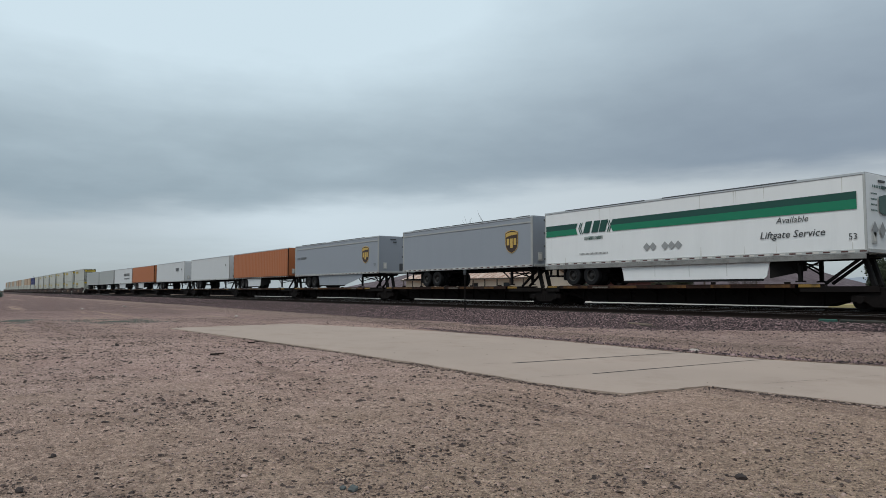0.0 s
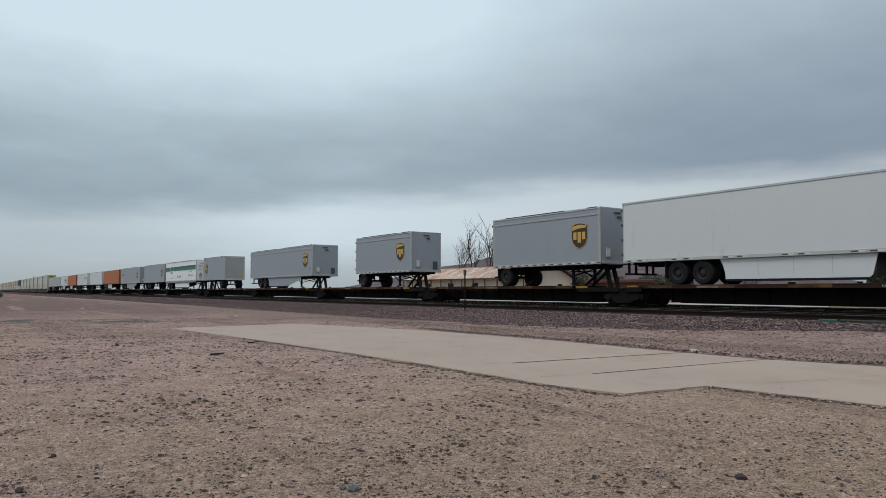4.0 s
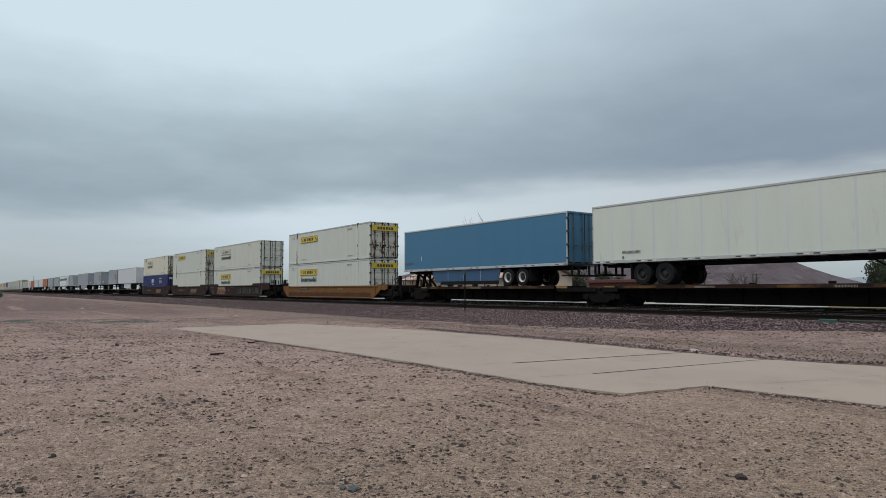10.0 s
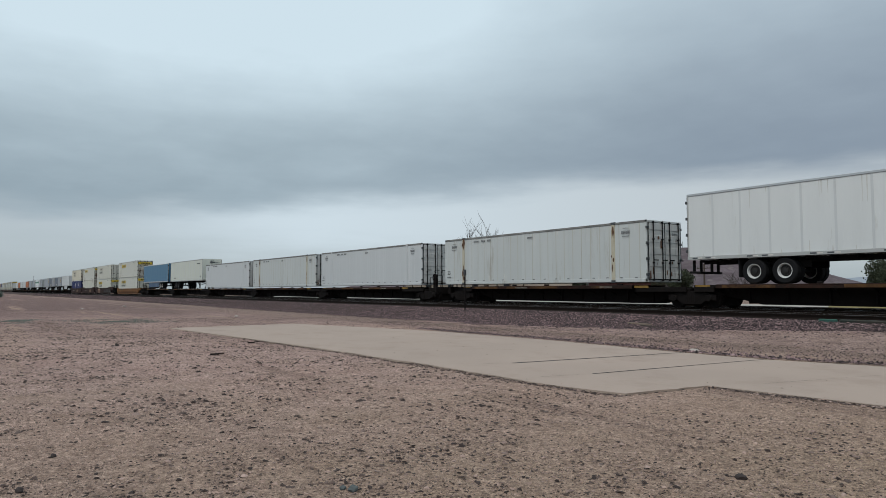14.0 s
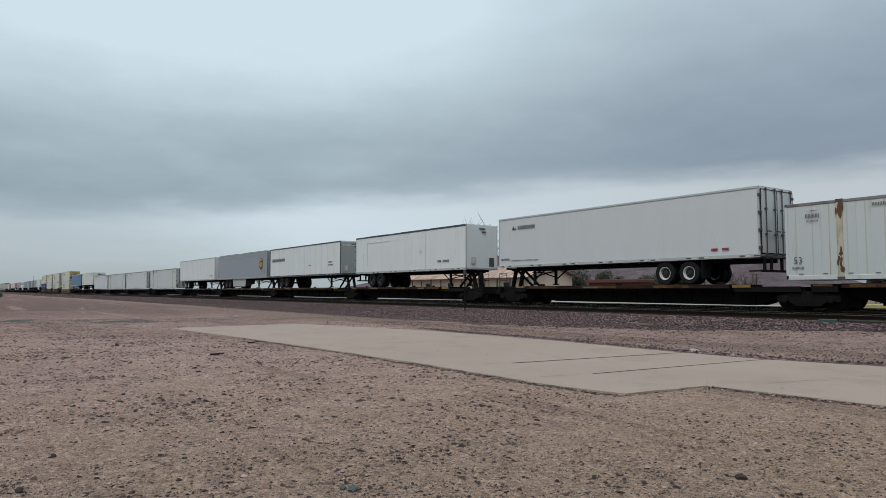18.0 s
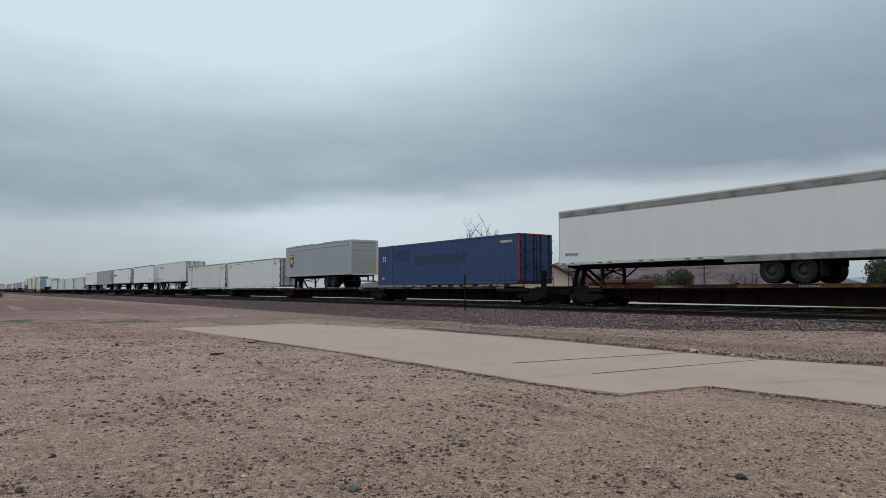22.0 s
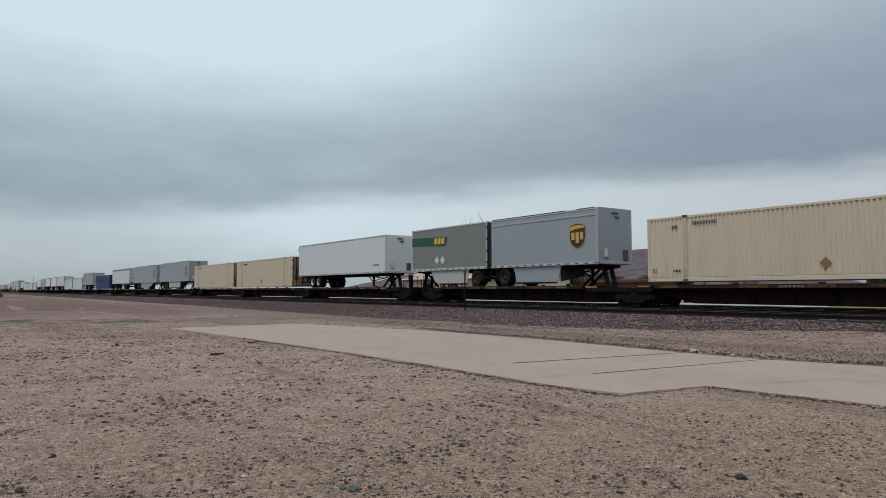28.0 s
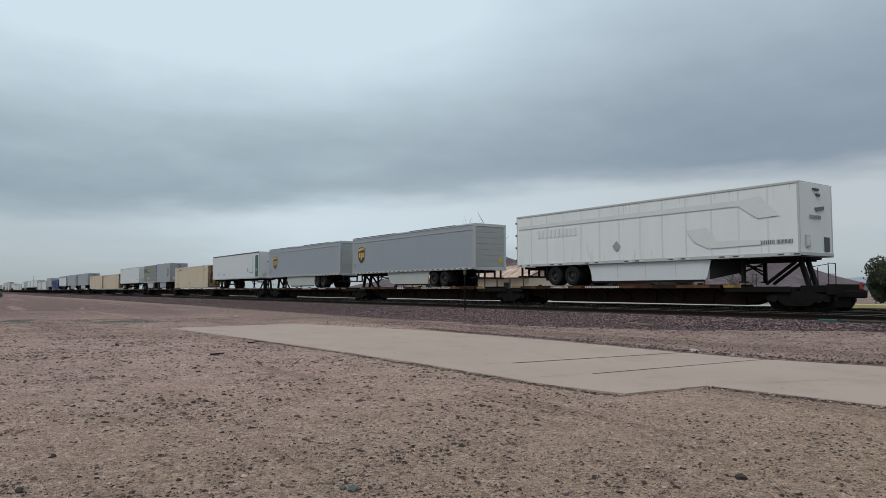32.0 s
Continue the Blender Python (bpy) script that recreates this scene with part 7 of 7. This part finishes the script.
def house():
    th = base("house", "low beige stucco house with a rusted sheet-metal roof and porch", "house")
    x0, x1, y0, y1, g = -96.0, -66.0, 60.0, 68.0, 0.3
    part("wall", Mesh().box(x0, x1, y0, y0 + 0.25, g, 3.35, 0.02), STUCCO, th, "beige front wall")
    part("wall", Mesh().box(x0, x1, y1 - 0.25, y1, g, 3.35, 0.02), STUCCO, th)
    for x in (x0, x1 - 0.25):
        m = Mesh()
        out = [(y0 + 0.25, g), (y1 - 0.25, g), (y1 - 0.25, 3.35), ((y0 + y1) / 2, 4.75), (y0 + 0.25, 3.35)]
        m.add([(x, y, z) for y, z in out] + [(x + 0.25, y, z) for y, z in out], [[0, 1, 2, 3, 4], [9, 8, 7, 6, 5]] + [[i, (i + 1) % 5, 5 + (i + 1) % 5, 5 + i] for i in range(5)])
        part("gable_wall", m, STUCCO, th, "beige gable wall")
    yr = (y0 + y1) / 2
    roof = part("roof", Mesh().box(x0 - 0.5, x1 + 0.5, yr - 0.12, yr + 0.12, 4.86, 4.95, 0.02), RUST_ROOF, th, "rusted ridge cap")
    k = 34
    for side in (-1, 1):
        ye = y0 - 0.7 if side < 0 else y1 + 0.7
        ze = 3.12
        a = None
        for i in range(k):
            xa = x0 - 0.5 + (x1 - x0 + 1.0) * i / k
            xb = x0 - 0.5 + (x1 - x0 + 1.0) * (i + 1) / k
            if a is None:
                w = xb - xa
                pts = []
                for q in range(9):
                    xx, h = w * q / 8, 0.03 * (1 if q % 2 else 0)
                    pts += [(xx, ye, ze + h), (xx, yr, 4.87 + h)]
                a = Mesh().add(pts, [[2 * q, 2 * q + 2, 2 * q + 3, 2 * q + 1] for q in range(8)]).data("roof_sheet", RUST_ROOF)
            o = new("roof_sheet", a)
            o.parent = roof
            o.location = (xa, 0, random.uniform(0, 0.015))
    part("fascia", Mesh().box(x0 - 0.5, x1 + 0.5, y0 - 0.75, y0 - 0.68, 2.95, 3.12, 0.01).beam((x1 + 0.5, y0 - 0.7, 3.08), (x1 + 0.5, yr, 4.84), 0.12).beam((x1 + 0.5, y1 + 0.7, 3.08), (x1 + 0.5, yr, 4.84), 0.12), TIMBER, th, "dark timber fascia")
    for i in range(12):
        x = x0 + 0.3 + (x1 - x0 - 0.6) * i / 11
        part("porch_post", Mesh().box(x - 0.07, x + 0.07, y0 - 0.7, y0 - 0.56, g, 3.0, 0.01), TIMBER, th, "dark porch post")
    for x in (-90, -84, -78, -71):
        w = part("window", Mesh().box(x, x + 1.4, y0 - 0.04, y0 + 0.02, 1.2, 2.5, 0.01), TIMBER, th, "dark window frame")
        part("pane", Mesh().box(x + 0.1, x + 1.3, y0 - 0.05, y0 - 0.04, 1.3, 2.4, 0.003), GLASS, w)


GLASS = surface("dark_window_glass", (0.02, 0.025, 0.03), 0.1, 0, 0.1, 1, 5, 0.0)
house()


def bare_tree(x, y, h, seed, label, spread=0.55, depth=5, kind_="tree"):
    rr = random.Random(seed)
    th = base("bare_tree" if kind_ == "tree" else "bare_shrub", label, kind_, "bare trees behind the house" if kind_ == "tree" else "")
    trunk, limbs = Mesh(), Mesh()

    def grow(p, d, n, r, lev):
        cur, m = Vector(p), trunk if lev == 0 else limbs
        for s in range(3):
            d = (d + Vector((rr.uniform(-0.16, 0.16), rr.uniform(-0.16, 0.16), rr.uniform(-0.02, 0.12)))).normalized()
            nxt = cur + d * n / 3
            m.rod(cur, nxt, r * (1 - 0.18 * s), 6 if lev < 2 else 4, r * (1 - 0.18 * (s + 1)))
            if lev < depth and (s > 0 or lev > 0):
                for _ in range(2 if s == 2 or lev < 2 else 1):
                    a = rr.uniform(0, 6.28)
                    q = (d + spread * Vector((math.cos(a), math.sin(a), rr.uniform(0.05, 0.5)))).normalized()
                    grow(nxt, q, n * rr.uniform(0.5, 0.78), r * 0.5, lev + 1)
            cur = nxt
    if kind_ == "tree":
        grow((x, y, 0.2), Vector((0, 0, 1)), h * 0.42, h * 0.014, 0)
    else:
        for _ in range(7):
            a = rr.uniform(0, 6.28)
            grow((x, y, 0.25), Vector((0.6 * math.cos(a), 0.6 * math.sin(a), 1)).normalized(), h * 0.5, h * 0.016, 1)
    if trunk.v:
        part("trunk", trunk, BARK, th)
    part("crown", limbs, BARK, th, "leafless branches")


bare_tree(-91.6, 70.5, 14.0, 3, "tall leafless tree with a forked grey trunk", 0.55, 3)
bare_tree(-86.6, 70.0, 13.4, 8, "leafless tree with thin upright branches", 0.6, 3)
bare_tree(-97.5, 71.0, 10.5, 5, "smaller leafless tree with spreading branches", 0.6, 4)
bare_tree(-54.7, 90.0, 4.0, 21, "leafless grey desert shrub", 0.7, 4, "shrub")
bare_tree(-62.0, 82.0, 3.4, 22, "leafless grey desert shrub", 0.7, 4, "shrub")


def leafy(name, x, y, h, w, seed, material, label, count=2600, g=0.33, size=0.09, lobe_count=11):
    """Bush or small tree: several stems and many small leaf clumps in uneven lobes."""
    rr = random.Random(seed)
    th = base(name, label, "bush" if h < 3.6 else "tree")
    stem, leaves = Mesh(), Mesh()
    lobes = []
    for i in range(lobe_count):
        a, r = rr.uniform(0, 6.28), w * 0.42 * rr.random() ** 0.5
        c = Vector((x + r * math.cos(a), y + r * math.sin(a), g + h * rr.uniform(0.28, 0.86)))
        lobes.append((c, w * rr.uniform(0.16, 0.30)))
        b = Vector((x, y, g - 0.1))
        mid = b.lerp(c, 0.5) + Vector((0, 0, 0.12 * h))
        stem.rod(b, mid, 0.018 * h, 6, 0.011 * h)
        stem.rod(mid, c, 0.011 * h, 5, 0.004 * h)
    for _ in range(count):
        c, r = rr.choice(lobes)
        d = Vector((rr.gauss(0, 1), rr.gauss(0, 1), rr.gauss(0, 1))).normalized() * r * rr.random() ** 0.4
        p = c + d * (1.0 if rr.random() < 0.97 else 1.25)
        if p.z < g:
            continue
        s = size * rr.uniform(0.6, 1.5)
        q = Euler((rr.uniform(0, 6.28), rr.uniform(0, 6.28), rr.uniform(0, 6.28))).to_matrix()
        leaves.add([p + q @ Vector(v) * s for v in ((-1, 0, 0), (0, -0.45, 0.12), (1, 0, 0), (0, 0.45, 0.12))], [[0, 1, 2, 3]])
    part("trunk", stem, BARK, th)
    me = bpy.data.meshes.new("crown")
    me.from_pydata(leaves.v, [], leaves.f)
    me.materials.append(material)
    part("crown", me, material, th, "dense small leaves")


leafy("green_tree", -17.4, 45.0, 2.75, 2.7, 31, LEAF, "dark green leafy desert tree behind the track", 60000, 0.33, 0.07, 34)
leafy("scrub_bush", -73.0, 75.0, 3.7, 5.5, 32, LEAF, "dark olive desert scrub bush", 8000, 0.33, 0.12)
leafy("scrub_bush", -65.5, 76.0, 3.4, 4.8, 33, LEAF, "dark olive desert scrub bush", 7000, 0.33, 0.12)
leafy("scrub_bush", -53.6, 75.0, 3.5, 4.0, 34, LEAF, "dark olive desert scrub bush", 6000, 0.33, 0.12)
leafy("scrub_bush", -58.6, 76.0, 3.2, 3.6, 35, LEAF_DRY, "olive desert scrub bush", 5000, 0.33, 0.11)
shed = base("long_shed", "long low dark red shed roof beyond the road", "shed")
part("wall", Mesh().box(-51.0, -44.8, 55.0, 57.5, 0.3, 2.2, 0.02), SHED, shed)
part("roof", Mesh().box(-51.3, -44.5, 54.7, 57.8, 2.2, 2.55, 0.05), SHED, shed, "dark red flat roof")


def pole(x, y, h, arms, label):
    th = base("utility_pole", label, "utility pole", "poles beyond the road")
    part("pole", Mesh().rod((x, y, 0.2), (x, y, h), 0.15, 8, 0.1), TIMBER, th)
    for z in arms:
        part("cross_arm", Mesh().box(x - 1.0, x + 1.0, y - 0.12, y - 0.02, z - 0.05, z + 0.05, 0.01), TIMBER, th)
        ins = Mesh()
        for q in (-0.9, -0.5, 0.5, 0.9):
            ins.rod((x + q, y - 0.07, z + 0.05), (x + q, y - 0.07, z + 0.2), 0.04, 6)
        small("insulator", ins, DARK_GREY, th)


pole(-53.75, 80.0, 4.95, (4.35, 3.6), "dark timber utility pole with two cross-arms")
pole(-69.8, 120.0, 4.5, (4.3,), "thin distant utility pole")


pole(-556.0, 40.0, 11.6, (11.0,), "distant tall utility pole")
leafy("brush_mound", -172.0, 5.4, 1.4, 3.0, 41, WEED, "low grey-green brush mound far down the line", 2500, 0.0, 0.16)


def hill_range(name, label, ridge, y, depth, material, seed, step=14.0, front=0.9):
    """Hills as a real relief: a ridge line of (x, height) falling off to the front and the back."""
    xs = np.arange(ridge[0][0], ridge[-1][0] + 1, step)
    rx, rz = [q[0] for q in ridge], [q[1] for q in ridge]
    rows = 26
    v = []
    for j in range(rows):
        f = j / (rows - 1)
        d = (f - 0.55) / (0.55 if f < 0.55 else 0.45)
        for x in xs:
            h = float(np.interp(x, rx, rz))
            k = max(0.0, 1 - abs(d)) ** front
            wob = noise.noise((x * 0.006, f * 6, seed)) * 0.16 + noise.noise((x * 0.02, f * 14, seed + 3)) * 0.06
            v.append((x, y + depth * d, -2 + (h + 2) * max(0.0, k * (1 + wob * (1 - k) * 2.2) + wob * 0.05 * k)))
    n = len(xs)
    f = [(j * n + i, j * n + i + 1, (j + 1) * n + i + 1, (j + 1) * n + i) for j in range(rows - 1) for i in range(n - 1)]
    me = bpy.data.meshes.new(name)
    me.from_pydata(v, [], f)
    me.materials.append(material)
    me.polygons.foreach_set("use_smooth", [True] * len(me.polygons))
    return tagged(new(name, me), label, "hill", kind="structure")


hill_range("hill_main", "bare purple-brown desert hill with a rounded shoulder", [(-1560, 0), (-1513, 30), (-1443, 80), (-1349, 100), (-1226, 118), (-1120, 116), (-1045, 113), (-980, 107), (-934, 104), (-880, 103), (-841, 93), (-795, 70), (-742, 47), (-703, 26), (-650, 5), (-600, 0)], 1500, 360, HILL, 2.0)
hill_range("hill_side", "lower bare desert hills in the distance", [(-2700, 30), (-2400, 70), (-2133, 98), (-1946, 104), (-1860, 122), (-1808, 126), (-1740, 108), (-1653, 89), (-1585, 72), (-1540, 84), (-1514, 93), (-1480, 88), (-1440, 70), (-1380, 20), (-1300, 0)], 1510, 300, HILL, 7.0)
# its paleness is haze put into the material's colour
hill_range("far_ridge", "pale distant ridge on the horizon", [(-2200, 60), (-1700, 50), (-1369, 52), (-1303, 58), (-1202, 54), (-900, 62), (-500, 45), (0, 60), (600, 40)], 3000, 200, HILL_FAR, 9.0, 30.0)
for x, h in ((-1068.0, 127), (-1046.0, 132), (-1025.0, 124)):
    mast = base("hill_mast", "thin radio mast on the hill top", "mast", "masts on the hill")
    part("mast", Mesh().rod((x, 1500, 100), (x, 1500, h), 0.7, 6, 0.4), DARK_GREY, mast)

# weeds in a shallow streak, scattered litter and single rocks
wd = Mesh()
rr = random.Random(17)
for k in range(7000):
    if k % 5 < 2:        # two flat drifts
        x, y = rr.uniform(-38.5, -34.0), rr.gauss(2.2, 0.5)
    else:
        x, y = rr.uniform(-36.0, -31.5), rr.gauss(5.8, 0.9)
    if noise.noise((x * 0.7, y * 0.9, 12.0)) < rr.uniform(-0.3, 0.35):
        continue
    h, a = rr.uniform(0.02, 0.06), rr.uniform(0, 6.28)
    b = Vector((x, y, ground_z(x, y)))
    w = Vector((math.cos(a), math.sin(a), 0)) * 0.012
    wd.add([b - w, b + w, b + Vector((rr.uniform(-0.05, 0.05), rr.uniform(-0.05, 0.05), h))], [[0, 1, 2]])
me = bpy.data.meshes.new("weeds")
me.from_pydata(wd.v, [], wd.f)
me.materials.append(WEED)
tagged(new("weeds", me), "thin grey-green weeds in a low streak of soil", "weeds", kind="stuff")


def rock(x, y, s, mat, label, seed, flat=0.6):
    rr = random.Random(seed)
    bm = bmesh.new()
    bmesh.ops.create_icosphere(bm, subdivisions=2, radius=1.0)
    for q in bm.verts:
        k = 1 + 0.35 * noise.noise(q.co * 1.3 + Vector((seed, 0, 0))) + rr.uniform(-0.06, 0.06)
        q.co = Vector((q.co.x * s * k, q.co.y * s * 0.75 * k, q.co.z * s * flat * k))
    me = bpy.data.meshes.new("rock")
    bm.to_mesh(me)
    bm.free()
    me.materials.append(mat)
    o = tagged(new("rock", me), label, "rock", "single rocks on the sand")
    o.location = (x, y, ground_z(x, y) + s * flat * 0.45)


BLUE_ROCK = surface("blue_grey_rock", (0.075, 0.088, 0.088), 0.85, 0, 0.25, 8, 60, 0.3)
DARK_ROCK = surface("dark_brown_rock", (0.035, 0.025, 0.023), 0.9, 0, 0.25, 8, 60, 0.3)
PALE_ROCK = surface("pale_rock", (0.42, 0.37, 0.33), 0.9, 0, 0.2, 8, 60, 0.3)
rock(-4.3, 2.26, 0.045, BLUE_ROCK, "fist-sized blue-grey rock on the sand", 1)
rock(-4.38, 2.22, 0.03, BLUE_ROCK, "small blue-grey rock on the sand", 2)
rock(-19.0, 3.24, 0.065, DARK_ROCK, "dark brown rock on the sand", 3)
rock(-5.7, 0.37, 0.036, DARK_ROCK, "dark angular stone on the sand", 6)
rock(-6.76, 0.68, 0.032, DARK_ROCK, "dark angular stone on the sand", 7)
rock(-2.99, 4.85, 0.045, DARK_ROCK, "dark clod of earth on the sand", 4)
for k, (x, y, q) in enumerate(((-57.2, 7.3, 0.13), (-64.0, 11.4, 0.16), (-36.3, 12.0, 0.12))):
    rock(x, y, q, PALE_ROCK, "pale stone lying on the gravel", 30 + k, 0.5)
rock(-9.55, 13.75, 0.13, PALE_ROCK, "pale rock at the slab's edge", 5, 0.45)
CHARRED = surface("charred_wood", (0.022, 0.017, 0.015), 0.95, 0, 0.3, 6, 40, 0.2, sheen=0.15)
for k, (x, y) in enumerate(((-17.75, 6.35), (-14.7, 4.47))):
    st = base("stick", "dark broken piece of wood lying on the sand", "stick", "sticks on the sand")
    g = ground_z(x, y)
    m = Mesh()
    m.beam((x - 0.2, y - 0.09, g + 0.02), (x + 0.02, y + 0.01, g + 0.04), 0.05, 0.035)
    m.beam((x, y, g + 0.05), (x + 0.13, y + 0.1, g + 0.06), 0.035, 0.025)
    part("stick", m, CHARRED, st)
BOARD = surface("sunbleached_board", (0.19, 0.145, 0.11), 0.9, 0, 0.25, 3, 30, 0.2)
PLANK_A, PLANK_B = (-16.1, 19.38), (-15.0, 19.2)
pk = base("plank", "weathered broken plank on the ballast slope", "plank")
part("plank", Mesh().beam((PLANK_A[0], PLANK_A[1], 0.26), (PLANK_B[0], PLANK_B[1], 0.24), 0.14, 0.05), BOARD, pk)
part("splinter", Mesh().beam((PLANK_B[0] - 0.3, PLANK_B[1] - 0.15, 0.22), (PLANK_B[0] + 0.45, PLANK_B[1] - 0.3, 0.19), 0.09, 0.04), TIMBER, pk, "dark broken end")

motions()
